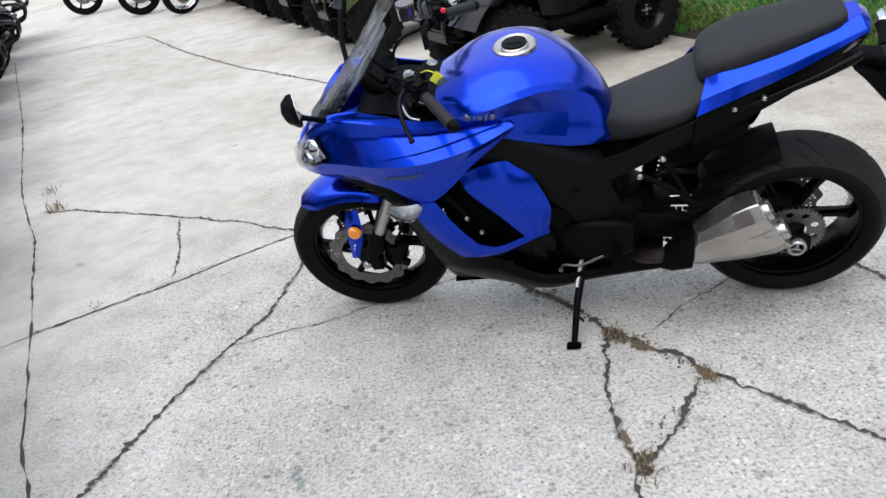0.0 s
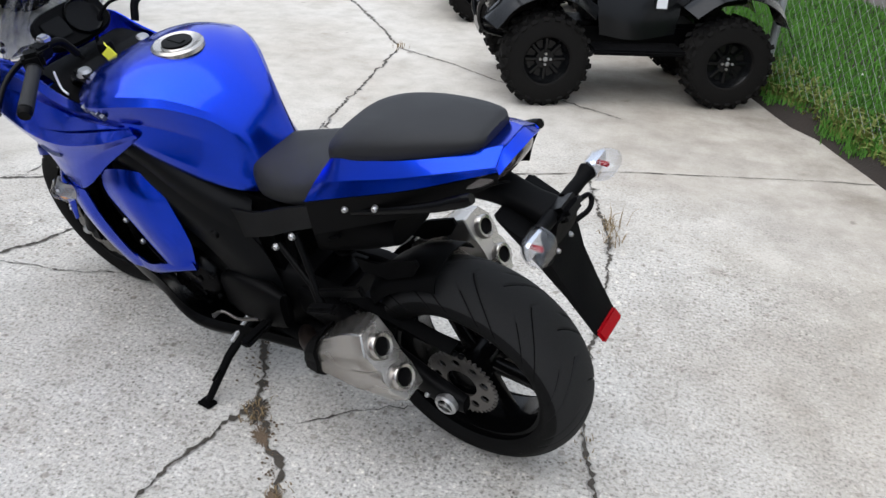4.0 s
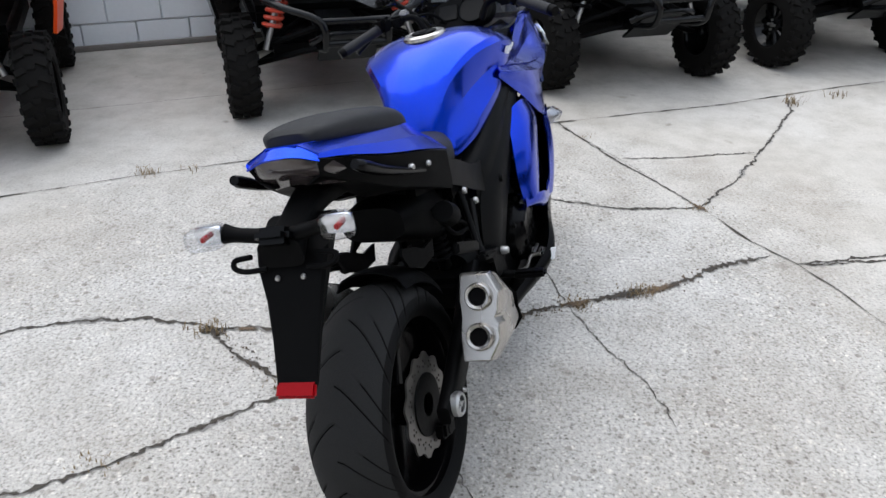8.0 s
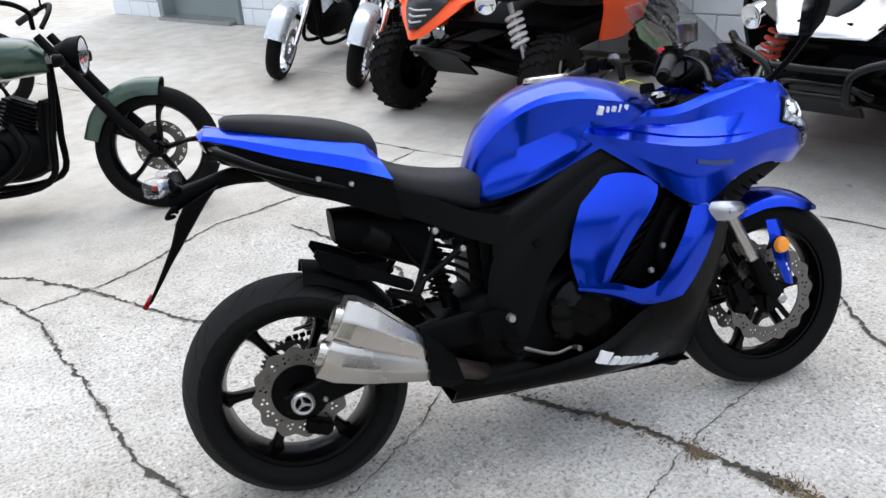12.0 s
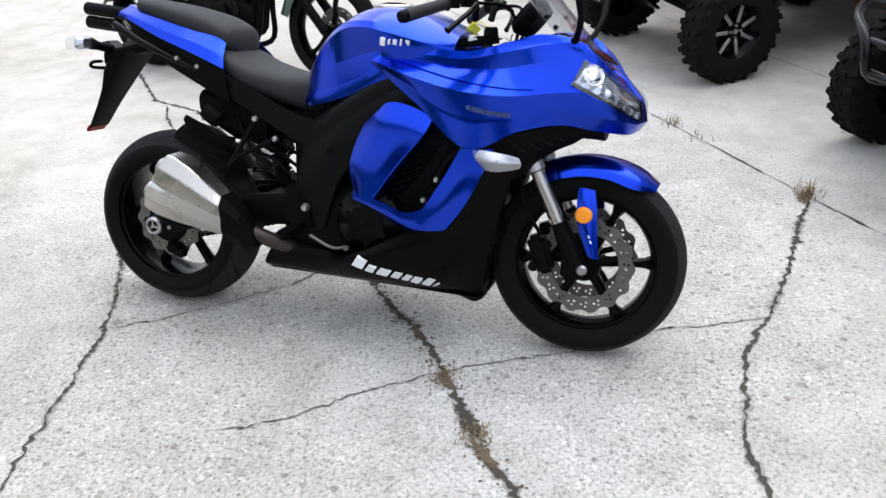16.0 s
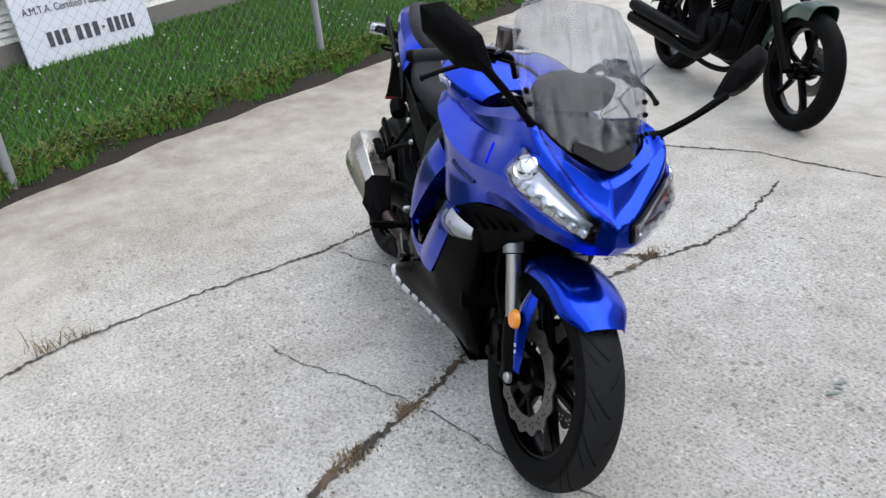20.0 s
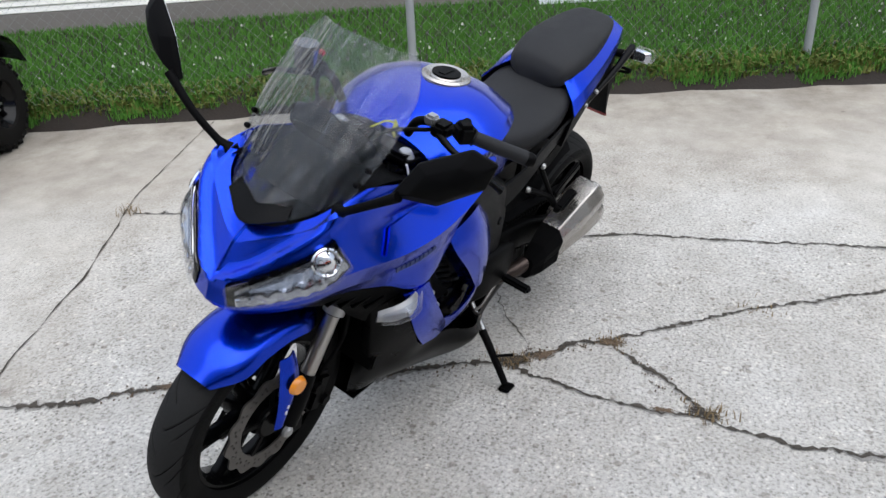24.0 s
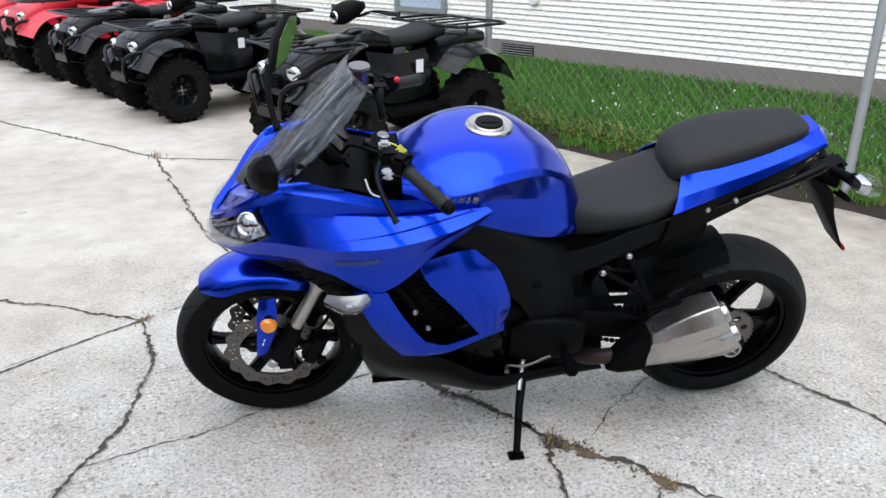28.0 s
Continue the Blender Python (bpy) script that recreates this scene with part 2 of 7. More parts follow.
def tube(points, radius, seg=10, n=0, bm=None):
    """A round bar along the points; radius may be a list."""
    p = catmull(points, n) if n else np.array(points, float)
    r = np.interp(np.linspace(0, 1, len(p)), np.linspace(0, 1, len(radius)), radius) if isinstance(radius, (list, tuple)) else [radius] * len(p)
    bm = bm or bmesh.new()
    rings, side = [], None
    for i in range(len(p)):
        d = p[min(i + 1, len(p) - 1)] - p[max(i - 1, 0)]
        d = d / (np.linalg.norm(d) + 1e-12)
        if side is None:
            side = np.cross(d, (0.1, 0.2, 0.97))
        side = side - d * side.dot(d)
        side /= np.linalg.norm(side) + 1e-12
        up = np.cross(d, side)
        rings.append([bm.verts.new(p[i] + r[i] * (math.cos(a) * side + math.sin(a) * up)) for a in np.arange(seg) * 2 * math.pi / seg])
    for a, b in zip(rings, rings[1:]):
        for i in range(seg):
            bm.faces.new((a[i], a[(i + 1) % seg], b[(i + 1) % seg], b[i]))
    bm.faces.new(rings[0][::-1])
    bm.faces.new(rings[-1])
    return bm


def block(cx, cy, cz, sx, sy, sz, bevel=0.004, rot=None, bm=None, seg=2):
    """A box with rounded edges."""
    bm = bm or bmesh.new()
    made = bmesh.ops.create_cube(bm, size=1)["verts"]
    m = pose(cx, cy, cz, *(rot or (0, 0, 0))) @ Matrix.Diagonal((sx, sy, sz, 1))
    bmesh.ops.transform(bm, matrix=m, verts=made)
    if bevel:
        edges = list({e for v in made for e in v.link_edges})
        bmesh.ops.bevel(bm, geom=edges, offset=bevel, segments=seg, affect="EDGES")
    return bm


def lathe(profile, centre=(0, 0, 0), seg=48, axis="y", bm=None, closed=False):
    """Turns the profile of (radius, along) round an axis."""
    bm = bm or bmesh.new()
    rings = []
    for a in np.arange(seg) * 2 * math.pi / seg:
        c, s = math.cos(a), math.sin(a)
        ring = []
        for r, h in profile:
            v = {"y": (r * c, h, r * s), "z": (r * c, r * s, h), "x": (h, r * c, r * s)}[axis]
            ring.append(bm.verts.new(np.add(v, centre)))
        rings.append(ring)
    n = len(profile)
    for a, b in zip(rings, rings[1:] + rings[:1]):
        for i in range(n if closed else n - 1):
            bm.faces.new((a[i], a[(i + 1) % n], b[(i + 1) % n], b[i]))
    bmesh.ops.remove_doubles(bm, verts=bm.verts, dist=1e-6)
    return bm


def prism(loops, thick, m=None, bevel=0.0):
    """A flat plate from outlines in x, y; inner loops are holes."""
    cu = bpy.data.curves.new("plate", "CURVE")
    cu.dimensions, cu.fill_mode, cu.extrude, cu.bevel_depth, cu.bevel_resolution = "2D", "BOTH", thick / 2 - bevel, bevel, 1
    for loop in loops:
        s = cu.splines.new("POLY")
        s.points.add(len(loop) - 1)
        for p, (x, y) in zip(s.points, loop):
            p.co = (x, y, 0, 1)
        s.use_cyclic_u = True
    return flat(cu, m)


def flat(cu, m=None):
    """A curve or text made into a bmesh."""
    ob = bpy.data.objects.new("plate", cu)
    me = bpy.data.meshes.new_from_object(ob)
    bm = bmesh.new()
    bm.from_mesh(me)
    bmesh.ops.remove_doubles(bm, verts=bm.verts, dist=1e-5)
    bpy.data.objects.remove(ob)
    bpy.data.meshes.remove(me)
    if cu.users == 0:
        bpy.data.curves.remove(cu)
    if m is not None:
        bmesh.ops.transform(bm, matrix=m, verts=bm.verts)
    return bm


def ring_pts(r, n, cx=0.0, cy=0.0, wave=0.0, waves=0):
    return [(cx + (r + wave * math.cos(waves * a)) * math.cos(a), cy + (r + wave * math.cos(waves * a)) * math.sin(a)) for a in np.arange(n) * 2 * math.pi / n]


def moved(bm, m):
    bmesh.ops.transform(bm, matrix=m, verts=bm.verts)
    return bm


def join(*bms):
    """Several bmeshes as one."""
    out = bms[0]
    for b in bms[1:]:
        me = bpy.data.meshes.new("tmp")
        b.to_mesh(me)
        b.free()
        out.from_mesh(me)
        bpy.data.meshes.remove(me)
    return out


ACROSS = pose(0, 0, 0, 90, 0, 0)  # plates drawn in x, y stand up across the y axis


# ---- wheels and tyres ----
def street_tyre(R, w, rim, grooves):
    """A road tyre: worn round tread with long slanting rain grooves, smooth black sidewalls."""
    ns = 34
    prof = []
    for i in range(ns + 1):
        s = -1 + 2 * i / ns
        if abs(s) <= 0.72:
            y = 0.5 * w * math.sin(s / 0.72 * 1.32) / math.sin(1.32)
            r = R - 0.30 * w * (1 - math.cos(s / 0.72 * 1.32)) / (1 - math.cos(1.32))
        else:
            u = (abs(s) - 0.72) / 0.28
            y = math.copysign(0.5 * w * (1 - 0.20 * u * u), s)
            r = (R - 0.30 * w) * (1 - u) + rim * u
        prof.append((s, y, r))

    per = 40
    nt = grooves * per

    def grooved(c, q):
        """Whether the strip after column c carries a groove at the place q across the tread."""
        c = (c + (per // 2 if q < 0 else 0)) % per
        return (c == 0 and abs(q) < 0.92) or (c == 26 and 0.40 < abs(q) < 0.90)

    verts = []
    for i in range(nt):
        for s, y, r in prof:
            q = s / 0.72
            a = 2 * math.pi * (i / nt + 0.95 * min(abs(q), 1.0) ** 1.25 / grooves)
            rr = r - (0.004 if grooved(i, q) or grooved(i - 1, q) else 0.0)
            verts.append((rr * math.cos(a), y, rr * math.sin(a)))
    m = ns + 1
    faces = [(i * m + j, i * m + j + 1, ((i + 1) % nt) * m + j + 1, ((i + 1) % nt) * m + j) for i in range(nt) for j in range(ns)]
    me = bpy.data.meshes.new("tyre")
    me.from_pydata(verts, [], faces)
    for material in (RUBBER, TREAD, GROOVE_SHADE):
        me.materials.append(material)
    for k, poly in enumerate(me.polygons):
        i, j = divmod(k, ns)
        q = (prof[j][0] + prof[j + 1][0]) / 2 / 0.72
        # groove faces take the painted shade, the tread its worn grey
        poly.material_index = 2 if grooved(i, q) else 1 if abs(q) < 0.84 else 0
        poly.use_smooth = True
    return me


def cast_rim(rim, w, hub=0.055):
    """The barrel and hub of a cast wheel."""
    bm = lathe([(rim + 0.006, -0.5 * w), (rim + 0.012, -0.5 * w + 0.008), (rim - 0.008, -0.42 * w), (rim - 0.018, -0.2 * w), (rim - 0.020, 0.2 * w), (rim - 0.008, 0.42 * w), (rim + 0.012, 0.5 * w - 0.008), (rim + 0.006, 0.5 * w), (rim + 0.002, 0.40 * w), (rim - 0.004, 0.0), (rim + 0.002, -0.40 * w)], seg=64, closed=True)
    lathe([(0.0, -0.075), (hub * 0.8, -0.075), (hub, -0.045), (hub * 0.85, 0.0), (hub, 0.045), (hub * 0.8, 0.075), (0.0, 0.075)], seg=32, bm=bm)
    return bm


def spokes_of(rim, count, hub, fork, m, material, owner):
    """The spokes of a cast wheel, each a part of its own."""
    for k in range(count):
        a0 = 2 * math.pi * k / count
        loops = []
        for u in np.linspace(0, 1, 7):
            r = hub * 0.85 + (rim - 0.012 - hub * 0.85) * u
            a = a0 + (0.16 * math.sin(math.pi * u * 0.8) if fork else 0.05 * u)
            wd, th = 0.017 - 0.005 * math.sin(math.pi * u) + 0.008 * (u > 0.9), 0.020
            c, s = math.cos(a), math.sin(a)
            loops.append([(r * c - t * s, y, r * s + t * c) for t, y in ((wd, th * 0.5), (wd * 0.6, th), (-wd * 0.6, th), (-wd, th * 0.5), (-wd, -th * 0.5), (-wd * 0.6, -th), (wd * 0.6, -th), (wd, -th * 0.5))])
        part("spoke", moved(loft(loops), m), material, owner)


def petal_disc(r, inner, thick, m, holes=24, waves=12):
    loops = [ring_pts(r, 192, wave=0.006, waves=waves), ring_pts(inner, 64)]
    for k in range(holes):
        a = 2 * math.pi * k / holes
        for q, o in ((0.80, 0.0), (0.90, 0.10), (0.71, 0.13)):
            rr = inner + (r - inner) * (q if r - inner > 0.05 else 0.5 + (q - 0.8) * 1.5)
            loops.append(ring_pts(0.0042, 8, rr * math.cos(a + o), rr * math.sin(a + o)))
    return prism(loops, thick, m)


def bolt(x, y, z, r=0.008, h=0.008, axis="y", side=1):
    return lathe([(0, side * h), (r * 0.7, side * h), (r, side * h * 0.6), (r, 0), (0, 0)], (x, y, z), 12, axis)


# ---- the blue motorcycle ----
BIKE = pose(1.1765, 2.4365, 0.003, 0, 0, 165.4) @ pose(0, 0, 0, -14.6)
bike = thing("motorcycle", BIKE, "blue sport touring motorcycle leaning on its side stand", "motorcycle")
RA, RF, RX = 0.313, 0.305, -0.012
BASE = 1.466

# rear wheel
hub_r = pose(RX, 0, RA)
wheel_r = part("rear_wheel", moved(cast_rim(0.216, 0.165), hub_r), GLOSS, bike, "gloss black cast wheel")
spokes_of(0.216, 6, 0.055, False, hub_r, GLOSS, wheel_r)
part("tyre", street_tyre(RA, 0.208, 0.218, 12), None, wheel_r, "wide black road tyre with slanting grooves").matrix_local = hub_r
part("brake_disc", petal_disc(0.125, 0.075, 0.005, pose(RX, -0.085, RA) @ ACROSS, 18, 12), DISC, wheel_r, "drilled petal brake disc with brown bloom")
part("disc_carrier", moved(lathe([(0.03, -0.092), (0.078, -0.092), (0.08, -0.084), (0.03, -0.078)], seg=40), hub_r), FRAME, wheel_r)
teeth = [((0.105 if k % 4 < 2 else 0.096) * math.cos(a), (0.105 if k % 4 < 2 else 0.096) * math.sin(a)) for k, a in enumerate(np.arange(164) * 2 * math.pi / 164)]
sprocket_loops = [teeth, ring_pts(0.045, 32)] + [ring_pts(0.013, 10, 0.072 * math.cos(a), 0.072 * math.sin(a)) for a in np.arange(9) * 2 * math.pi / 9]
part("sprocket", prism(sprocket_loops, 0.007, pose(RX, 0.093, RA) @ ACROSS), DISC, wheel_r)

# swingarm with chain and axle fittings
arm = bmesh.new()
for s in (1, -1):
    ys = 0.125 * s
    loft([oval(x, s * y, z, hy, hz, 16, 4) for x, y, z, hy, hz in ((RX - 0.045, 0.146, RA - 0.003, 0.016, 0.024), (RX + 0.03, 0.146, RA + 0.008, 0.022, 0.036), (0.2, 0.132, RA + 0.055, 0.022, 0.044), (0.36, 0.112, RA + 0.085, 0.024, 0.052), (0.52, 0.085, RA + 0.09, 0.03, 0.055))], bm=arm)
block(0.42, 0, RA + 0.085, 0.10, 0.20, 0.10, 0.02, bm=arm)
part("swingarm", arm, FRAME, bike)
for s in (1, -1):
    cap = part("axle_cap", lathe([(0.0, s * 0.168), (0.026, s * 0.168), (0.027, s * 0.160), (0.0, s * 0.158)], (RX, 0, RA), 32), FRAME, bike)
    part("cap_ring", lathe([(0.021, s * 0.180), (0.026, s * 0.182), (0.031, s * 0.176), (0.031, s * 0.160), (0.022, s * 0.160)], (RX, 0, RA), 36, closed=True), ALLOY, cap, "bright alloy ring")
    spokes_cap = lathe([(0, s * 0.180), (0.006, s * 0.180), (0.008, s * 0.172), (0, s * 0.168)], (RX, 0, RA), 16)
    for k in range(3):
        a_ = math.radians(120 * k + 20)
        block(RX + 0.012 * math.cos(a_), s * 0.174, RA - 0.012 * math.sin(a_), 0.024, 0.008, 0.006, 0.001, rot=(0, 120 * k + 20, 0), bm=spokes_cap, seg=1)
    part("cap_web", spokes_cap, ALLOY, cap)
    part("adjuster_bolt", bolt(RX + 0.06, s * 0.166, RA - 0.002, 0.007, 0.008, side=s), ALLOY, bike)
chain = bmesh.new()
for k in range(56):
    u = k / 28
    top = u < 1
    v = u if top else 2 - u
    x = RX - 0.005 + 0.565 * v
    z = RA + (0.104 - 0.004 * v if top else -0.104 + 0.14 * v) + (0.05 * v if top else 0)
    block(x, 0.093, z, 0.017, 0.014, 0.013, 0.003, rot=(0, -6 if top else -16, 0), bm=chain, seg=1)
part("chain", chain, FRAME, bike)["kind"] = "stuff"
part("chain_guard", skin([[(0.0, 0.075, RA + 0.13), (0.25, 0.08, RA + 0.17), (0.45, 0.08, RA + 0.175)], [(0.0, 0.115, RA + 0.125), (0.25, 0.115, RA + 0.165), (0.45, 0.11, RA + 0.17)]], 12, 4, 0.004), PLASTIC, bike)
hug = []
for y, dz in ((-0.095, -0.045), (-0.07, -0.012), (0, 0.004), (0.07, -0.012), (0.095, -0.045)):
    hug.append([(RX + (RA + 0.035 + dz) * math.cos(a), y, RA + (RA + 0.035 + dz) * math.sin(a)) for a in np.radians([80, 70, 58, 46, 34])])
part("rear_hugger", skin(hug, 20, 14, 0.004), PLASTIC, bike, "matt black hugger over the rear tyre")
caliper_r = join(block(RX + 0.035, -0.098, RA - 0.10, 0.075, 0.035, 0.045, 0.008, rot=(0, 20, 0)), lathe([(0, -0.118), (0.016, -0.118), (0.018, -0.10), (0, -0.10)], (RX + 0.035, 0, RA - 0.10), 20))
part("rear_caliper", caliper_r, FRAME, bike)

for y in (-0.085, 0.085):
    part("hugger_fin", moved(prism([[(0.04, 0.0), (0.12, -0.045), (0.20, -0.05), (0.22, -0.01), (0.15, -0.005), (0.10, 0.025), (0.03, 0.055), (0.02, 0.04)]], 0.008), pose(0.06, y, RA + 0.325) @ ACROSS), PLASTIC, bike)

# engine, frame and radiator
eng = loft([oval(x, 0, z, hy, hz, 24, 4) for x, z, hy, hz in ((0.46, 0.40, 0.10, 0.09), (0.52, 0.39, 0.13, 0.12), (0.66, 0.38, 0.15, 0.15), (0.84, 0.40, 0.16, 0.16), (0.95, 0.42, 0.15, 0.14), (1.0, 0.43, 0.12, 0.10))])
part("crankcase", eng, FRAME, bike, "black engine cases")
cyl = part("cylinder_block", block(0.985, 0, 0.60, 0.20, 0.33, 0.22, 0.02, rot=(0, -24, 0)), FRAME, bike)
for k in range(7):
    part("cooling_fin", block(0.95 + 0.012 * k, 0, 0.50 + 0.026 * k, 0.22, 0.36, 0.012, 0.004, rot=(0, -24, 0), seg=1), FRAME, cyl)
for s, r, x, z in ((-1, 0.108, 0.80, 0.405), (1, 0.092, 0.84, 0.40)):
    cover = part("engine_cover", lathe([(0, s * 0.205), (r * 0.55, s * 0.205), (r * 0.62, s * 0.198), (r * 0.88, s * 0.19), (r, s * 0.178), (r * 1.04, s * 0.15)], (x, 0, z), 40), GLOSS, bike, "gloss black round engine cover")
    for a in np.arange(7) * 2 * math.pi / 7:
        part("cover_bolt", bolt(x + r * 1.02 * math.cos(a), s * 0.178, z + r * 1.02 * math.sin(a), 0.008, 0.01, side=s), FRAME, cover)
    rib = bmesh.new()
    for k in range(3):
        block(x, s * 0.203, z, r * 1.4, 0.006, 0.02, 0.003, rot=(0, 30 + 60 * k, 0), bm=rib, seg=1)
    part("cover_rib", rib, GLOSS, cover)
part("sprocket_cover", smoothloft([oval(x, 0.165, z, hy, hz, 20, 3) for x, z, hy, hz in ((0.50, 0.40, 0.02, 0.06), (0.56, 0.40, 0.03, 0.08), (0.66, 0.40, 0.03, 0.085), (0.73, 0.39, 0.015, 0.06))], 12), FRAME, bike)
part("oil_filter", lathe([(0, 0.06), (0.04, 0.06), (0.042, 0.05), (0.042, -0.04), (0, -0.04)], (1.04, 0.0, 0.33), 28, "x"), GLOSS, bike)
rad = part("radiator", block(1.165, 0, 0.52, 0.03, 0.36, 0.30, 0.006, rot=(0, -16, 0)), FRAME, bike)
for k in range(20):
    part("cooling_fin", block(1.182 + 0.0041 * (k - 10), 0, 0.525 + 0.0142 * (k - 10), 0.006, 0.33, 0.004, 0, rot=(0, -16, 0)), FRAME, rad)
for y in np.linspace(-0.12, 0.12, 4):
    part("exhaust_header", tube([(1.03, y, 0.52), (1.12, y, 0.46), (1.12, y * 0.8, 0.32), (1.02, y * 0.6, 0.225), (0.85, y * 0.4, 0.215), (0.72, y * 0.4, 0.215)], 0.019, 12, 24), mat("header_pipe", (0.055, 0.042, 0.037), 0.4, 0.8, vary=0.4, scale=14) if y == -0.12 else bpy.data.materials["header_pipe"], bike, "heat-browned header pipe")
part("exhaust_chamber", smoothloft([oval(x, 0, z, hy, hz, 24, 3) for x, z, hy, hz in ((0.40, 0.265, 0.10, 0.04), (0.46, 0.25, 0.15, 0.055), (0.62, 0.245, 0.15, 0.06), (0.76, 0.235, 0.10, 0.045))], 16), FRAME, bike, "dark collector box")
shock = part("shock", tube([(0.44, -0.035, 0.46), (0.40, -0.035, 0.68)], 0.02, 14), FRAME, bike)
for k in range(8):
    part("coil", lathe([(0.030, k * 0.02), (0.036, k * 0.02 + 0.005), (0.030, k * 0.02 + 0.010), (0.026, k * 0.02 + 0.005)], (0.425 - k * 0.003, -0.035, 0.50), 20, "z", closed=True), FRAME, shock)
part("preload_knob", join(lathe([(0, -0.03), (0.028, -0.03), (0.03, -0.02), (0.03, 0.02), (0.026, 0.03), (0, 0.03)], (0, 0, 0), 18, "x")), PLASTIC, bike).matrix_local = pose(0.245, -0.160, 0.708, 0, 35, 0)
for k in range(5):
    part("hose", tube([(0.5 + 0.03 * k, -0.12 + 0.02 * k, 0.52 + 0.02 * k), (0.44, -0.14 + 0.03 * k, 0.58 + 0.02 * k), (0.36, -0.12 + 0.05 * k, 0.60 + 0.015 * k), (0.30, -0.10 + 0.05 * k, 0.70)], 0.006, 8, 16), PLASTIC, bike)
part("inner_fender", smoothloft([oval(x, 0, z, hy, hz, 20, 3) for x, z, hy, hz in ((0.40, 0.655, 0.090, 0.085), (0.31, 0.690, 0.095, 0.078), (0.22, 0.718, 0.095, 0.062), (0.145, 0.738, 0.085, 0.045))], 14), PLASTIC, bike, "black inner mudguard")
part("battery_box", block(0.37, 0, 0.755, 0.26, 0.17, 0.09, 0.02, rot=(0, 14, 0)), PLASTIC, bike)
part("airbox", block(0.85, 0, 0.76, 0.24, 0.22, 0.18, 0.03), PLASTIC, bike)
part("inner_frame", join(block(0.62, 0, 0.56, 0.24, 0.22, 0.30, 0.03), block(0.545, 0, 0.695, 0.22, 0.20, 0.13, 0.03)), FRAME, bike)
for s in (1, -1):
    spar = [[(0.535, s * 0.125, 0.36), (0.53, s * 0.135, 0.50), (0.57, s * 0.145, 0.62), (0.70, s * 0.165, 0.76), (0.86, s * 0.175, 0.855), (1.0, s * 0.165, 0.90)],
            [(0.58, s * 0.150, 0.35), (0.60, s * 0.165, 0.48), (0.64, s * 0.178, 0.59), (0.76, s * 0.198, 0.71), (0.92, s * 0.205, 0.81), (1.06, s * 0.18, 0.86)],
            [(0.63, s * 0.150, 0.36), (0.67, s * 0.168, 0.47), (0.72, s * 0.182, 0.56), (0.82, s * 0.195, 0.66), (0.96, s * 0.195, 0.76), (1.10, s * 0.17, 0.82)]]
    part("frame_cover", skin([[(x, abs(y), z) for x, y, z in r] for r in spar], 30, 14, 0.006, s), COVER, bike, "matt charcoal frame cover")
    tankc = [[(0.61, 0.055, 0.735), (0.68, 0.115, 0.775), (0.80, 0.160, 0.850), (0.90, 0.168, 0.90)],
             [(0.57, 0.128, 0.69), (0.66, 0.165, 0.735), (0.78, 0.19, 0.80), (0.91, 0.198, 0.86)],
             [(0.555, 0.138, 0.60), (0.63, 0.165, 0.655), (0.75, 0.19, 0.735), (0.91, 0.198, 0.82)]]
    part("knee_panel", skin(tankc, 20, 12, 0.005, s), COVER, bike, "matt black knee panel under the tank")
    part("frame_bolt", bolt(0.578, s * 0.166, 0.432, 0.013, 0.022, side=s), ALLOY, bike)
    # raised dark disc draws a hole in the cover, its shade put into the colour
    part("frame_plug", lathe([(0, s * 0.190), (0.011, s * 0.190), (0.014, s * 0.184), (0.014, s * 0.16)], (0.672, 0, 0.628), 20), FRAME, bike)

# tank
# each station: spine height, then ridge, shoulder, scoop, skirt and foot as (half width, height)
tank_loops = []
for x, top, ridge, shoulder, scoop, skirt, foot in (
        (0.535, 0.828, (0.036, 0.822), (0.062, 0.800), (0.076, 0.775), (0.088, 0.758), (0.082, 0.745)),
        (0.575, 0.920, (0.043, 0.911), (0.080, 0.880), (0.094, 0.825), (0.113, 0.782), (0.110, 0.752)),
        (0.632, 0.988, (0.056, 0.978), (0.112, 0.945), (0.112, 0.870), (0.137, 0.800), (0.135, 0.765)),
        (0.715, 1.036, (0.086, 1.028), (0.168, 0.990), (0.140, 0.900), (0.165, 0.830), (0.160, 0.790)),
        (0.805, 1.057, (0.120, 1.050), (0.214, 0.998), (0.178, 0.925), (0.188, 0.865), (0.182, 0.830)),
        (0.890, 1.054, (0.130, 1.045), (0.232, 0.984), (0.212, 0.935), (0.200, 0.890), (0.190, 0.860)),
        (0.970, 1.034, (0.120, 1.024), (0.220, 0.965), (0.208, 0.925), (0.196, 0.893), (0.186, 0.870)),
        (1.065, 0.988, (0.095, 0.980), (0.165, 0.945), (0.165, 0.915), (0.160, 0.890), (0.150, 0.870))):
    mid = ((ridge[0] * 0.45 + shoulder[0] * 0.55), ridge[1] * 0.52 + shoulder[1] * 0.48 + 0.004)
    run = catmull([(0.0, top, 0.0), (ridge[0] * 0.55, top - 0.001, 0.0), (*ridge, 0.0), (*mid, 0.0), (*shoulder, 0.0), (*scoop, 0.0), (*skirt, 0.0), (*foot, 0.0)], 15)
    prof = [(y, z) for y, z, _ in run] + [(foot[0] * 0.5, foot[1] - 0.002)]
    prof[0] = (0.0, top)
    tank_loops.append([(x, y, z) for y, z in prof] + [(x, -y, z) for y, z in prof[:0:-1]])
tank = part("fuel_tank", smoothloft(tank_loops, 40), BLUE, bike, "metallic blue fuel tank", angle=21)
cap_m = pose(0.816, 0, 1.056, 0, 0, 0)
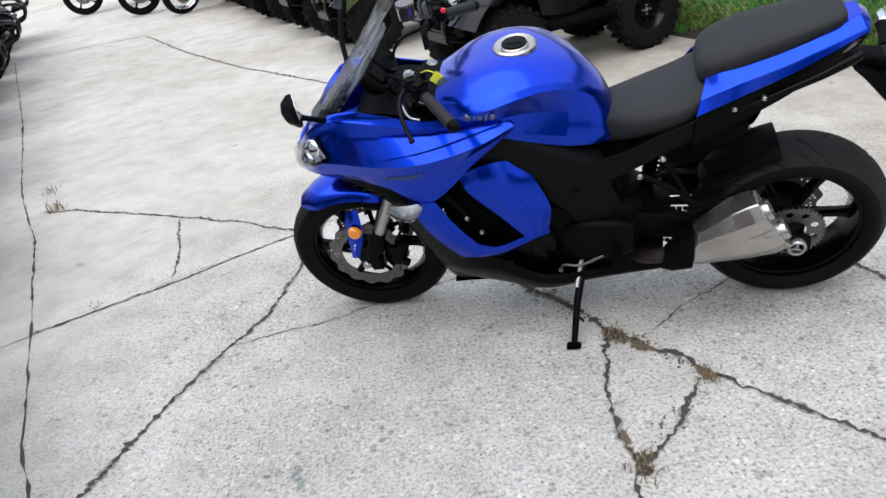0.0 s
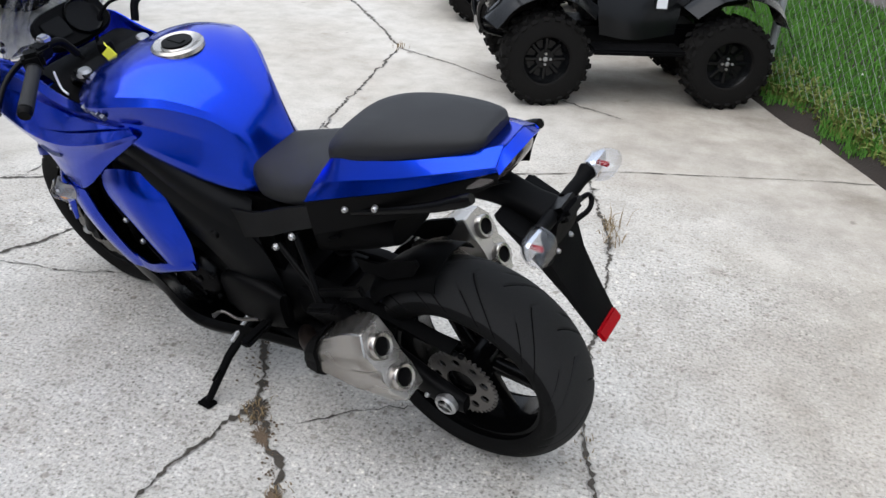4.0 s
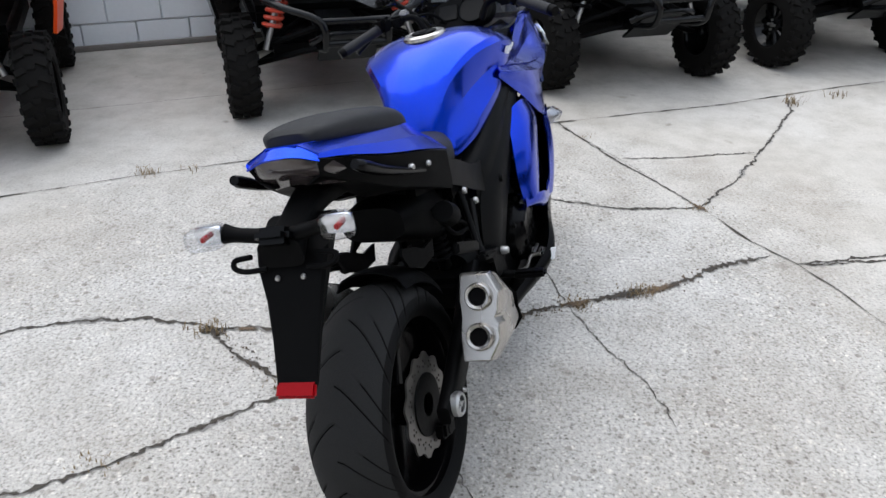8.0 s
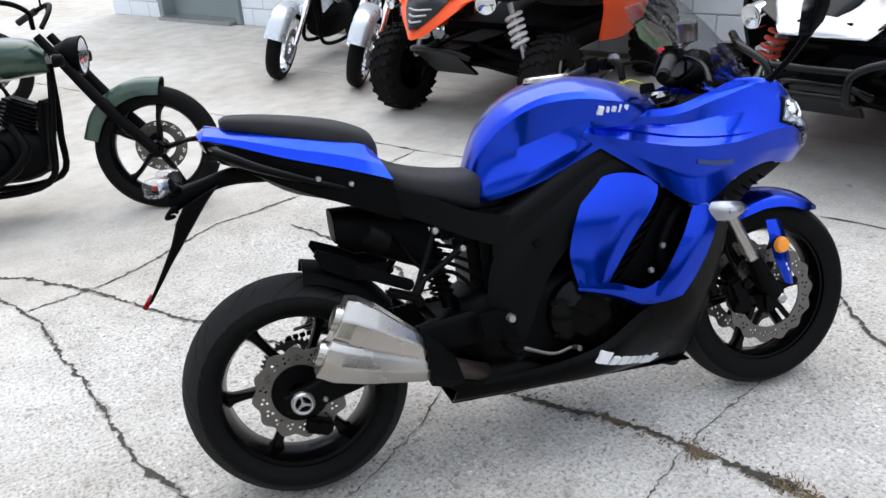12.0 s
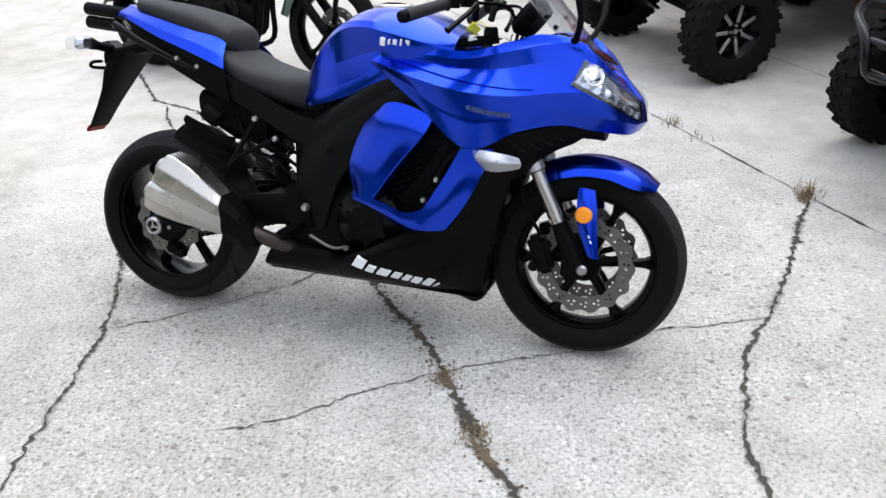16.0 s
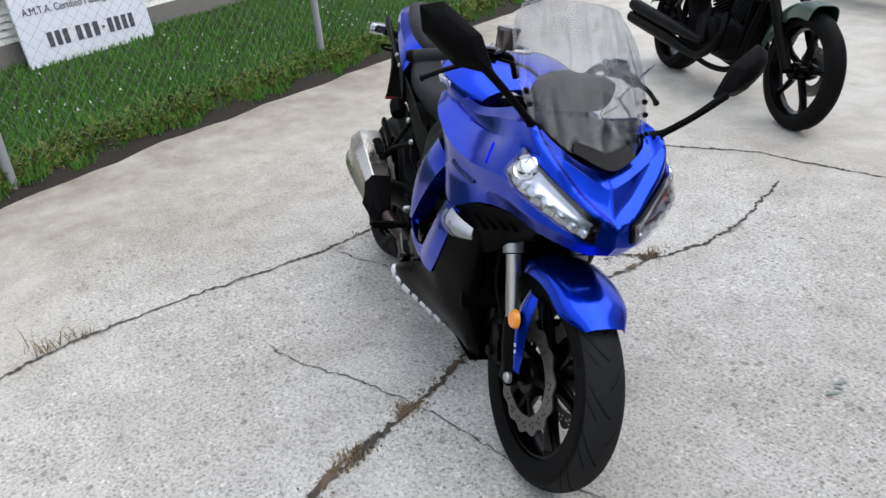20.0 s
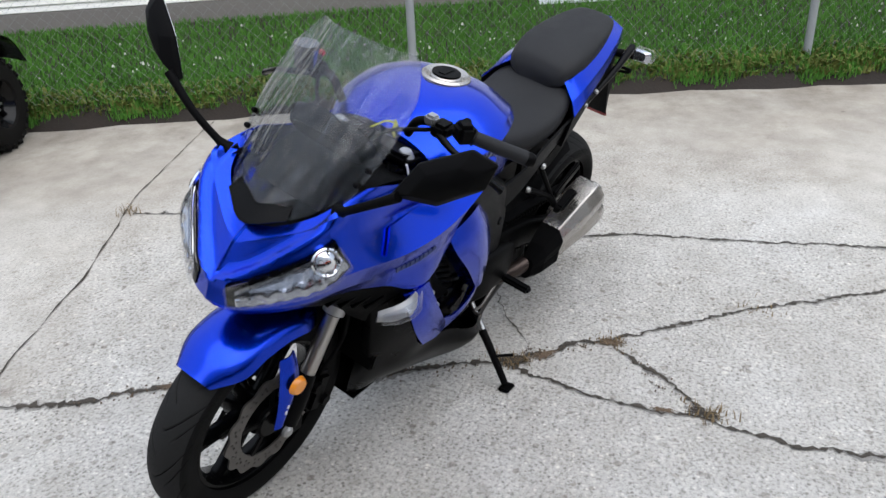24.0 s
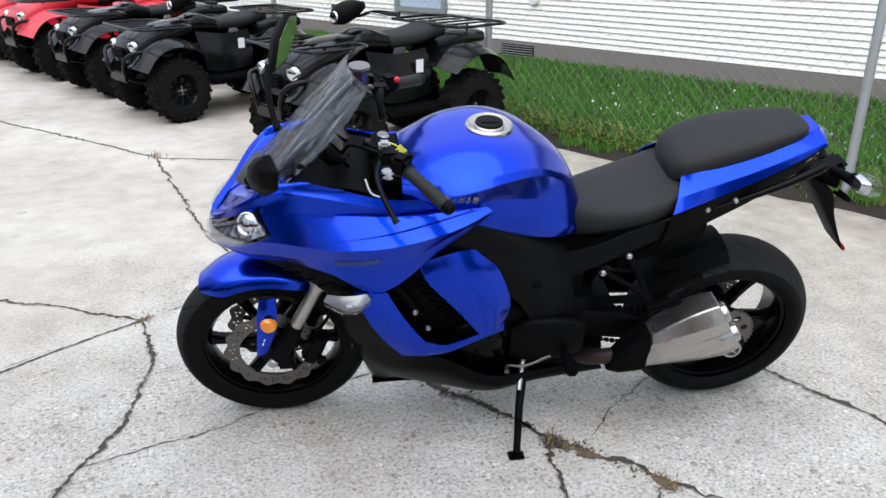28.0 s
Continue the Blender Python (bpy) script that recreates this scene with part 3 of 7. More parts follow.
fuel_cap = part("fuel_cap", moved(lathe([(0, 0.010), (0.034, 0.010), (0.040, 0.006), (0.042, 0.003), (0.060, 0.009), (0.066, 0.004), (0.068, -0.006)], seg=48, axis="z"), cap_m), STEEL, tank, "round brushed fuel cap")
part("cap_flap", moved(join(block(0, 0, 0.011, 0.052, 0.024, 0.008, 0.003), lathe([(0, 0.0135), (0.038, 0.0125), (0.039, 0.008)], seg=36, axis="z")), cap_m), FRAME, fuel_cap)
for s in (1, -1):
    badge = part("tank_badge", block(0.915, s * 0.205, 0.955, 0.09, 0.004, 0.006, 0), GLOSS, tank, "slanting badge on the tank flank as plain shapes, strokes white right and grey left")
    for k, (wd, ht) in enumerate(((0.014, 0.022), (0.005, 0.014), (0.011, 0.014), (0.005, 0.020), (0.012, 0.014))):
        xx = 0.868 + (0.0, 0.020, 0.038, 0.056, 0.075)[k] if s < 0 else 0.955 - (0.0, 0.020, 0.038, 0.056, 0.075)[k]
        # white right, dark left: one print's lit and shaded look put into the colour
        part("badge_stroke", block(xx, s * (0.2300 - 0.13 * abs(xx - 0.885)), 0.960, wd, 0.010, ht, 0, rot=(-s * 22, -s * 14, 0)), GREYPRINT if s > 0 else WHITE, badge, smooth=False)

# seats and tail
seat_loops = [oval(x, 0, z, hy, hz, 32, 3.0) for x, z, hy, hz in ((0.625, 0.775, 0.062, 0.05), (0.58, 0.775, 0.082, 0.062), (0.52, 0.785, 0.115, 0.058), (0.44, 0.805, 0.140, 0.050), (0.35, 0.832, 0.152, 0.048), (0.275, 0.868, 0.140, 0.05), (0.235, 0.89, 0.11, 0.035))]
part("rider_seat", smoothloft(seat_loops, 26), SEAT, bike, "black vinyl rider seat", angle=60)
pill = [oval(x, 0, z, hy, hz, 32, 3.0) for x, z, hy, hz in ((0.292, 0.930, 0.070, 0.024), (0.27, 0.946, 0.105, 0.042), (0.20, 0.976, 0.120, 0.045), (0.10, 1.006, 0.115, 0.040), (0.0, 1.030, 0.097, 0.033), (-0.075, 1.045, 0.074, 0.025), (-0.100, 1.047, 0.050, 0.015))]
part("pillion_seat", smoothloft(pill, 26), SEAT, bike, "black vinyl pillion seat", angle=60)
T0 = [(0.270, 0.100, 0.935), (0.235, 0.114, 0.955), (0.10, 0.110, 0.985), (-0.04, 0.082, 1.020), (-0.135, 0.035, 1.045)]
T1 = [(0.290, 0.150, 0.892), (0.205, 0.150, 0.928), (0.07, 0.133, 0.966), (-0.06, 0.108, 1.005), (-0.142, 0.082, 1.024)]
T2 = [(0.305, 0.176, 0.856), (0.195, 0.164, 0.898), (0.05, 0.139, 0.946), (-0.07, 0.112, 0.992), (-0.148, 0.082, 1.018)]
for s in (1, -1):
    part("tail_fairing", facets([T0, T1, T2], 26, 6, 0.004, s), BLUE, bike, "blue tail fairing", angle=14)
    low = [[(x, y - 0.003, z - 0.002) for x, y, z in T2], [(x + 0.01, y - 0.012, z - d) for (x, y, z), d in zip(T2, (0.105, 0.095, 0.078, 0.056, 0.036))], [(x, 0.05 - 0.01 * (x < 0), z - 0.09 + 0.04 * (x < 0)) for x, y, z in T2]]
    part("undertail", facets(low, 20, 5, 0.004, s), PLASTIC, bike, "matt black undertail", angle=20)
    rail = part("grab_rail", tube([(0.19, s * 0.152, 0.850), (0.08, s * 0.150, 0.892), (-0.02, s * 0.150, 0.934), (-0.075, s * 0.148, 0.962), (-0.105, s * 0.147, 0.978), (-0.122, s * 0.144, 0.988)], [0.008, 0.010, 0.012, 0.014, 0.014, 0.011], 12, 28), GLOSS, bike, "black grab rail")
    for x, z in ((0.20, 0.862), (0.12, 0.885)):
        part("rail_bolt", bolt(x, s * (0.150 if x < 0.15 else 0.158), z, 0.008, 0.012, side=s), ALLOY, rail)
    sub = [[(0.66, 0.14, 0.70), (0.52, 0.15, 0.735), (0.40, 0.155, 0.795), (0.27, 0.160, 0.850)], [(0.60, 0.145, 0.62), (0.50, 0.15, 0.665), (0.39, 0.148, 0.725), (0.27, 0.148, 0.785)]]
    part("subframe_cover", skin(sub, 16, 6, 0.008, s), COVER, bike)
top_rows = [[(0.285, y, 0.925 + 0.01 * (1 - abs(y) / 0.085)) for y in (-0.085, -0.04, 0, 0.04, 0.085)], [(0.10, y, 0.987) for y in (-0.10, -0.05, 0, 0.05, 0.10)], [(-0.05, y, 1.024) for y in (-0.073, -0.035, 0, 0.035, 0.073)], [(-0.14, y, 1.047) for y in (-0.036, -0.018, 0, 0.018, 0.036)]]
part("tail_top", skin(top_rows, 14, 18, 0.004, 1, True), BLUE, bike)
light_half = [[(-0.045, 0.110, 0.982), (-0.122, 0.094, 1.008), (-0.149, 0.062, 1.021), (-0.157, 0.030, 1.031), (-0.159, 0, 1.033)], [(-0.050, 0.110, 0.955), (-0.122, 0.088, 0.980), (-0.148, 0.050, 0.992), (-0.154, 0.022, 0.996), (-0.155, 0, 0.997)], [(-0.060, 0.085, 0.932), (-0.104, 0.062, 0.948), (-0.120, 0.036, 0.956), (-0.125, 0.016, 0.960), (-0.126, 0, 0.961)]]
light_rows = [[(x, -y, z) for x, y, z in r] + [(x, y, z) for x, y, z in r[-2::-1]] for r in light_half]
lip_top = [(-0.1425, 0.083, 1.0225), (-0.136, 0.036, 1.0455), (-0.141, 0, 1.0478)]
lip_low = [(-0.151, 0.086, 1.013), (-0.160, 0.045, 1.029), (-0.163, 0, 1.033)]
part("tail_lip", skin([[(x, -y, z) for x, y, z in r] + [(x, y, z) for x, y, z in r[-2::-1]] for r in (lip_top, lip_low)], 18, 5, 0.004), BLUE, bike)
part("tail_light", skin(light_rows, 20, 10, 0.006), SMOKE, bike, "smoked tail light")

# number plate carrier, rear signals and reflector
carrier = smoothloft([oval(x, 0, z, hy, hz, 20, 4) for x, z, hy, hz in ((0.02, 0.915, 0.055, 0.03), (-0.08, 0.912, 0.042, 0.022), (-0.16, 0.892, 0.036, 0.022), (-0.235, 0.868, 0.05, 0.03))], 16)
carr = part("plate_carrier", moved(carrier, pose(-0.02, 0, 0)), PLASTIC, bike, "matt black number plate carrier")
board = []
for x, z, d, w in ((-0.175, 0.878, 0.095, 0.085), (-0.205, 0.840, 0.080, 0.080), (-0.245, 0.775, 0.048, 0.066), (-0.296, 0.700, 0.026, 0.054), (-0.350, 0.618, 0.012, 0.046)):
    board.append([(x + d * px, w * py, z + d * px * 0.45) for px, py in ((-0.5, -0.9), (-0.5, 0.9), (-0.35, 1.0), (0.4, 1.0), (0.5, 0.9), (0.5, -0.9), (0.4, -1.0), (-0.35, -1.0))])
part("plate_board", loft(board), PLASTIC, carr, angle=30)
for y in (-0.03, 0.03):
    part("board_screw", bolt(-0.245, y, 0.812, 0.006, 0.01, "x", -1), ALLOY, carr)
part("plate_light", block(-0.245, 0, 0.90, 0.07, 0.08, 0.035, 0.012, rot=(0, 35, 0)), GLOSS, carr)
for y in (-0.095, 0.095):
    part("plate_hook", join(tube([(-0.25, y * 0.5, 0.835), (-0.262, y * 0.95, 0.838), (-0.258, y * 1.22, 0.846), (-0.248, y * 1.22, 0.858), (-0.24, y * 0.85, 0.860)], 0.006, 8, 16)), PLASTIC, carr)
part("reflector", block(-0.360, 0, 0.615, 0.012, 0.092, 0.032, 0.005, rot=(0, 40, 0)), RED, carr, "red oblong reflector")
for s in (1, -1):
    stalk = part("rear_signal", tube([(-0.235, s * 0.03, 0.900), (-0.242, s * 0.09, 0.912), (-0.246, s * 0.118, 0.920)], [0.016, 0.015, 0.021], 14, 10), PLASTIC, bike)
    part("signal_lens", moved(smoothloft([oval(0.004, -s * 0.004, 0, 0.022, 0.017, 24, 5), oval(-0.016, 0, 0, 0.033, 0.022, 24, 5), oval(-0.040, s * 0.006, 0, 0.031, 0.020, 24, 5), oval(-0.050, s * 0.008, 0, 0.024, 0.014, 24, 4)], 10), pose(-0.240, s * 0.146, 0.922) @ Matrix.Diagonal((1.1, 1.12, 1.12, 1))), LENS, stalk, "clear signal lens")
    part("bulb", lathe([(0, -0.012), (0.006, -0.008), (0.006, 0.010), (0, 0.014)], (-0.268, s * 0.152, 0.922), 14, "x"), RED, stalk)
    part("signal_bowl", moved(smoothloft([oval(0.002, -s * 0.003, 0, 0.019, 0.014, 20, 5), oval(-0.012, 0, 0, 0.029, 0.019, 20, 5), oval(-0.020, s * 0.002, 0, 0.028, 0.018, 20, 5)], 6), pose(-0.240, s * 0.146, 0.922) @ Matrix.Diagonal((1.0, 1.10, 1.08, 1))), LAMPGREY, stalk)

# silencers with twin outlets
for s in (1, -1):
    def hexa(x, y, z, w, h, tilt=0.0, waist=0.0):
        pts = [(-0.42, 0.5), (0.26, 0.5), (0.50, 0.28), (0.47, 0.06), (0.46 - waist, 0.0), (0.48, -0.08), (0.5, -0.26), (0.24, -0.5), (-0.42, -0.5), (-0.46, -0.2), (-0.44 + 0.6 * waist, 0.0), (-0.46, 0.2)]
        return [(x + tilt * q * h, s * (y + p * w), z + q * h) for p, q in pts]
    body = loft([hexa(0.340, 0.212, 0.385, 0.075, 0.105, -0.2), hexa(0.30, 0.216, 0.40, 0.10, 0.145, -0.1), hexa(0.18, 0.230, 0.455, 0.124, 0.188, 0.32, 0.01), hexa(0.117, 0.238, 0.482, 0.120, 0.194, 0.50, 0.07), hexa(0.081, 0.240, 0.498, 0.104, 0.180, 0.60, 0.12)])
    bmesh.ops.bevel(body, geom=list(body.edges), offset=0.003, segments=1, affect="EDGES")
    can = part("silencer", body, STEEL, bike, "brushed steel twin-outlet silencer", angle=16)
    for dx, dz in ((0.0268, 0.043), (-0.0255, -0.038)):
        part("outlet", moved(lathe([(0.023, 0.004), (0.023, -0.012), (0.030, -0.014), (0.034, -0.008), (0.033, 0.02), (0.0, 0.02), (0.0, 0.004)], seg=32, axis="x"), pose(0.079 + dx, s * 0.243, 0.499 + dz, 0, 28, 0)), STEEL, can)
        part("outlet_bore", moved(lathe([(0, -0.003), (0.0235, -0.004), (0.0235, 0.002), (0, 0.002)], seg=24, axis="x"), pose(0.079 + dx, s * 0.243, 0.499 + dz, 0, 28, 0)), PLASTIC, can)
    part("silencer_cover", loft([hexa(0.41, 0.20, 0.325, 0.05, 0.07, -0.2), hexa(0.375, 0.210, 0.35, 0.080, 0.115, -0.1), hexa(0.318, 0.218, 0.388, 0.104, 0.150, -0.05)]), PLASTIC, can, "matt black heat shield", smooth=False)
    part("link_pipe", tube([(0.36, s * 0.20, 0.35), (0.44, s * 0.17, 0.31), (0.52, s * 0.10, 0.26)], 0.026, 16, 12), bpy.data.materials["header_pipe"], bike, "heat-browned link pipe")
    # hangers and foot pegs
    for x0, z0 in ((0.47, 0.645), (0.40, 0.705)):
        part("peg_strut", tube([(x0, s * 0.148, z0), (0.335 + 0.2 * (x0 - 0.40), s * 0.185, 0.585), (0.315, s * 0.20, 0.545)], [0.010, 0.008, 0.012], 10), FRAME, bike)
        part("strut_bolt", bolt(x0, s * 0.158, z0, 0.010, 0.010, side=s), ALLOY, bike)
    peg = part("pillion_peg", join(block(0.285, s * 0.225, 0.565, 0.10, 0.034, 0.022, 0.008, rot=(0, 22, 0)), bolt(0.32, s * 0.21, 0.54, 0.016, 0.02, side=s)), PLASTIC, bike)
    part("peg_plate", block(0.245, s * 0.19, 0.61, 0.16, 0.016, 0.03, 0.005, rot=(0, 25, 0)), FRAME, bike)
    part("rider_peg", join(block(0.555, s * 0.245, 0.36, 0.034, 0.10, 0.022, 0.007), tube([(0.555, s * 0.15, 0.365), (0.555, s * 0.20, 0.36)], 0.012, 10)), FRAME, bike)
    part("heel_guard", skin([[(0.49, 0.165, 0.46), (0.54, 0.165, 0.46), (0.58, 0.165, 0.44)], [(0.50, 0.165, 0.38), (0.55, 0.165, 0.37), (0.60, 0.165, 0.36)]], 8, 6, 0.008, s), FRAME, bike)
    part("foot_lever", tube([(0.60, s * 0.19, 0.345), (0.68, s * 0.20, 0.315), (0.735, s * 0.205, 0.325), (0.745, s * 0.235, 0.328)], [0.006, 0.005, 0.005, 0.008], 10, 16), DISC, bike, "dull alloy foot lever")

# side stand
part("side_stand", join(tube([(0.665, 0.13, 0.305), (0.70, 0.265, 0.205), (0.718, 0.368, 0.106)], [0.016, 0.013, 0.011], 12), block(0.720, 0.374, 0.100, 0.05, 0.038, 0.012, 0.004, rot=(15, 0, 0)), block(0.66, 0.115, 0.31, 0.05, 0.05, 0.06, 0.008), tube([(0.71, 0.30, 0.18), (0.68, 0.35, 0.20)], 0.005, 8)), FRAME, bike, "black side stand resting on the concrete")
part("stand_spring", tube([(0.675, 0.15, 0.31), (0.70, 0.235, 0.245)], 0.009, 10), ALLOY, bike)

# main fairing
F0 = [(1.515, 0.0, 0.898), (1.49, 0.06, 0.912), (1.44, 0.125, 0.950), (1.36, 0.155, 0.980), (1.24, 0.172, 0.968), (1.11, 0.184, 0.940), (0.98, 0.196, 0.944), (0.86, 0.190, 0.938)]
FH_ = [(1.560, 0.0, 0.868), (1.525, 0.072, 0.898), (1.462, 0.158, 0.946), (1.375, 0.184, 0.968), (1.24, 0.190, 0.944), (1.10, 0.198, 0.918), (0.96, 0.204, 0.930), (0.85, 0.194, 0.928)]
F1 = [(1.590, 0.0, 0.828), (1.548, 0.085, 0.852), (1.482, 0.178, 0.903), (1.38, 0.200, 0.916), (1.23, 0.189, 0.896), (1.09, 0.193, 0.890), (0.95, 0.201, 0.908), (0.84, 0.197, 0.918)]
F2 = [(1.628, 0.0, 0.785), (1.592, 0.088, 0.797), (1.508, 0.196, 0.836), (1.39, 0.226, 0.838), (1.24, 0.248, 0.824), (1.09, 0.257, 0.836), (0.93, 0.244, 0.875), (0.825, 0.204, 0.907)]
F3 = [(1.636, 0.0, 0.748), (1.602, 0.078, 0.746), (1.515, 0.172, 0.774), (1.40, 0.206, 0.784), (1.26, 0.224, 0.766), (1.108, 0.242, 0.752), (0.945, 0.226, 0.840), (0.82, 0.200, 0.899)]
F4 = [(1.612, 0.0, 0.718), (1.578, 0.06, 0.712), (1.49, 0.138, 0.728), (1.385, 0.180, 0.744), (1.27, 0.212, 0.722), (1.128, 0.240, 0.670), (0.965, 0.219, 0.790), (0.825, 0.196, 0.892)]
FAIR = facet_grid([F0, FH_, F1, F2, F3, F4], 96, 8)
FAIR[..., 0] = np.where(FAIR[..., 0] > 1.40, 1.40 + 0.91 * (FAIR[..., 0] - 1.40), FAIR[..., 0])
# two ridges run from the beak up to the mirror bases, the hood between them is hollow
FN = normals(FAIR)
if FN[20, 40][1] < 0:
    FN = -FN
for j in range(FAIR.shape[0]):
    for i in range(FAIR.shape[1]):
        v, u = j / 40, i / 95
        lo, hi = 0.60, 0.10
        line = 0.012 + 0.40 * (lo - v) / (lo - hi)
        if v < lo:
            d = u - line
            up_ = 0.015 * math.exp(-((d / (0.075 if d > 0 else 0.045)) ** 2)) - 0.006 * (d < -0.03) * min(1.0, (-d - 0.03) / 0.07)
            FAIR[j, i] += FN[j, i] * up_ * (0.35 if i == 0 else 1.0) * min(1.0, (lo - v) / 0.06)


def on_fairing(u, v, lift, s):
    """A point on the fairing, u from nose to rear and v from top to bottom, lifted off it."""
    j, i = float(np.interp(v, (0, 0.25, 0.5, 0.75, 1), (0, 16, 24, 32, 40))), u * 95
    j0, i0 = min(int(j), 39), min(int(i), 94)
    a, b = j - j0, i - i0
    n = normals(FAIR)
    g = FAIR + n * lift * FSIGN
    p = (g[j0, i0] * (1 - a) + g[j0 + 1, i0] * a) * (1 - b) + (g[j0, i0 + 1] * (1 - a) + g[j0 + 1, i0 + 1] * a) * b
    return np.array([p[0], p[1] * s, p[2]])


FSIGN = 1 if normals(FAIR)[20, 30][1] > 0 else -1


def uv_patch(corners, nu, nv, lift, s, bow=0.0):
    """A patch that lies on the fairing between four corners in u, v."""
    (a, b, c, d) = [np.array(k, float) for k in corners]
    g = np.zeros((nv, nu, 3))
    for j, v in enumerate(np.linspace(0, 1, nv)):
        for i, u in enumerate(np.linspace(0, 1, nu)):
            q = (a * (1 - u) + b * u) * (1 - v) + (d * (1 - u) + c * u) * v
            q = q + np.array([0, bow * math.sin(math.pi * u) * (2 * v - 1)])
            g[j, i] = on_fairing(*np.clip(q, 0.003, 0.997), lift, s)
    return g


for s in (1, -1):
    fair = part("side_fairing", sheet(FAIR * np.array([1, s, 1]), 0.004, flip=(FSIGN > 0) != (s > 0) if FSIGN > 0 else (s > 0)), BLUE, bike, "metallic blue half of the nose and side fairing", angle=33)
    lamp_c = ((0.064, 0.460), (0.340, 0.215), (0.398, 0.44), (0.092, 0.715))
    lamp = part("headlight", sheet(uv_patch(lamp_c, 20, 10, 0.003, s, 0.03), 0.002), GLOSS, bike, "swept headlight with a bright reflector behind a clear lens")
    inner = ((0.100, 0.490), (0.330, 0.250), (0.382, 0.420), (0.124, 0.670))
    low_g, high_g = uv_patch(inner, 40, 14, 0.0045, s, 0.025), uv_patch(inner, 40, 14, 0.012, s, 0.025)
    wave = np.array([[0.5 + 0.5 * math.sin(i * 1.2) if j > 7 else 0.25 * abs(j - 3) / 3 for i in range(40)] for j in range(14)])[:, :, None]
    part("bowl", sheet(low_g + (high_g - low_g) * wave, 0.002), LAMPGREY, lamp, "bright ribbed reflector")
    pc = on_fairing(0.310, 0.338, 0.009, s)
    nrm = on_fairing(0.310, 0.338, 0.029, s) - pc
    q = Vector(nrm).to_track_quat("Z", "Y").to_matrix().to_4x4()
    part("projector", moved(lathe([(0.0, 0.010), (0.016, 0.006), (0.024, 0.0), (0.029, 0.004), (0.032, 0.0), (0.030, -0.006)], seg=32, axis="z"), Matrix.Translation(pc) @ q), CHROME, lamp, "round projector lamp")
    part("lens", sheet(uv_patch(lamp_c, 20, 10, 0.014, s, 0.03), 0.002), LENS, lamp, "clear headlight lens")
    # crease blade along the flank and dark cheek under the headlight
    part("flank_panel", sheet(uv_patch(((0.53, 0.30), (0.90, 0.18), (0.97, 0.30), (0.50, 0.46)), 30, 8, 0.004, s), 0.005), BLUE, fair)
    badge = part("model_badge", sheet(uv_patch(((0.58, 0.735), (0.69, 0.625), (0.69, 0.632), (0.58, 0.742)), 6, 2, 0.003, s), 0.002), SILVERPRINT, fair, "faint silver model badge")
    for k in range(9):
        part("badge_stroke", block(*on_fairing(0.585 + 0.012 * k, 0.725 - 0.012 * k, 0.002, s), 0.011 if k % 3 else 0.015, 0.003, 0.013, 0), SILVERPRINT, badge, smooth=False)
    cheek = [[(1.475, 0.128, 0.728), (1.38, 0.170, 0.740), (1.30, 0.196, 0.724), (1.22, 0.218, 0.706), (1.14, 0.226, 0.690)], [(1.42, 0.115, 0.690), (1.36, 0.150, 0.682), (1.30, 0.182, 0.664), (1.235, 0.205, 0.646), (1.17, 0.218, 0.645)], [(1.37, 0.08, 0.665), (1.32, 0.11, 0.632), (1.28, 0.14, 0.592), (1.235, 0.17, 0.570), (1.18, 0.205, 0.60)]]
    ch = part("air_duct", skin(cheek, 18, 10, 0.004, s), PLASTIC, bike, "black duct with fins under the nose")
    for k in range(4):
        part("fin", block(1.375 - 0.032 * k, s * (0.158 + 0.013 * k), 0.708 - 0.012 * k, 0.055, 0.016, 0.006, 0.002, rot=(0, 28, -s * 22)), GLOSS, ch)
    # blue intake panel and lower frame of the opening
    side = [[(0.835, 0.192, 0.772), (0.895, 0.216, 0.788), (0.955, 0.226, 0.780), (1.020, 0.220, 0.752)],
            [(0.785, 0.206, 0.690), (0.85, 0.236, 0.708), (0.92, 0.247, 0.716), (0.995, 0.242, 0.700)],
            [(0.752, 0.212, 0.590), (0.81, 0.242, 0.600), (0.865, 0.251, 0.604), (0.915, 0.246, 0.604)],
            [(0.766, 0.212, 0.505), (0.79, 0.232, 0.500), (0.815, 0.242, 0.500), (0.840, 0.244, 0.502)]]
    part("side_panel", skin(side, 22, 22, 0.005, s), BLUE, bike, "blue side panel behind the radiator opening", angle=40)
    part("panel_edge", skin([[(1.020, 0.220, 0.752), (0.995, 0.242, 0.700), (0.915, 0.246, 0.604), (0.840, 0.244, 0.502)], [(1.026, 0.180, 0.748), (1.002, 0.195, 0.698), (0.922, 0.195, 0.600), (0.848, 0.195, 0.500)]], 20, 4, 0.003, s), BLUE, bike)
    blade = [[(1.112, 0.236, 0.668), (1.072, 0.244, 0.590), (1.018, 0.244, 0.505), (0.968, 0.237, 0.440)], [(1.158, 0.238, 0.668), (1.118, 0.250, 0.582), (1.066, 0.248, 0.492), (1.016, 0.240, 0.426)], [(1.205, 0.228, 0.672), (1.166, 0.240, 0.572), (1.116, 0.237, 0.484), (1.066, 0.231, 0.420)]]
    part("lower_blade", skin(blade, 20, 12, 0.005, s), BLUE, bike, "blue blade in front of the radiator opening")
    sill = [[(0.995, 0.240, 0.478), (0.94, 0.241, 0.464), (0.87, 0.243, 0.492), (0.768, 0.214, 0.514)], [(1.02, 0.236, 0.444), (0.95, 0.238, 0.432), (0.87, 0.240, 0.462), (0.766, 0.212, 0.486)], [(1.066, 0.231, 0.420), (0.96, 0.225, 0.408), (0.88, 0.222, 0.440), (0.785, 0.195, 0.488)]]
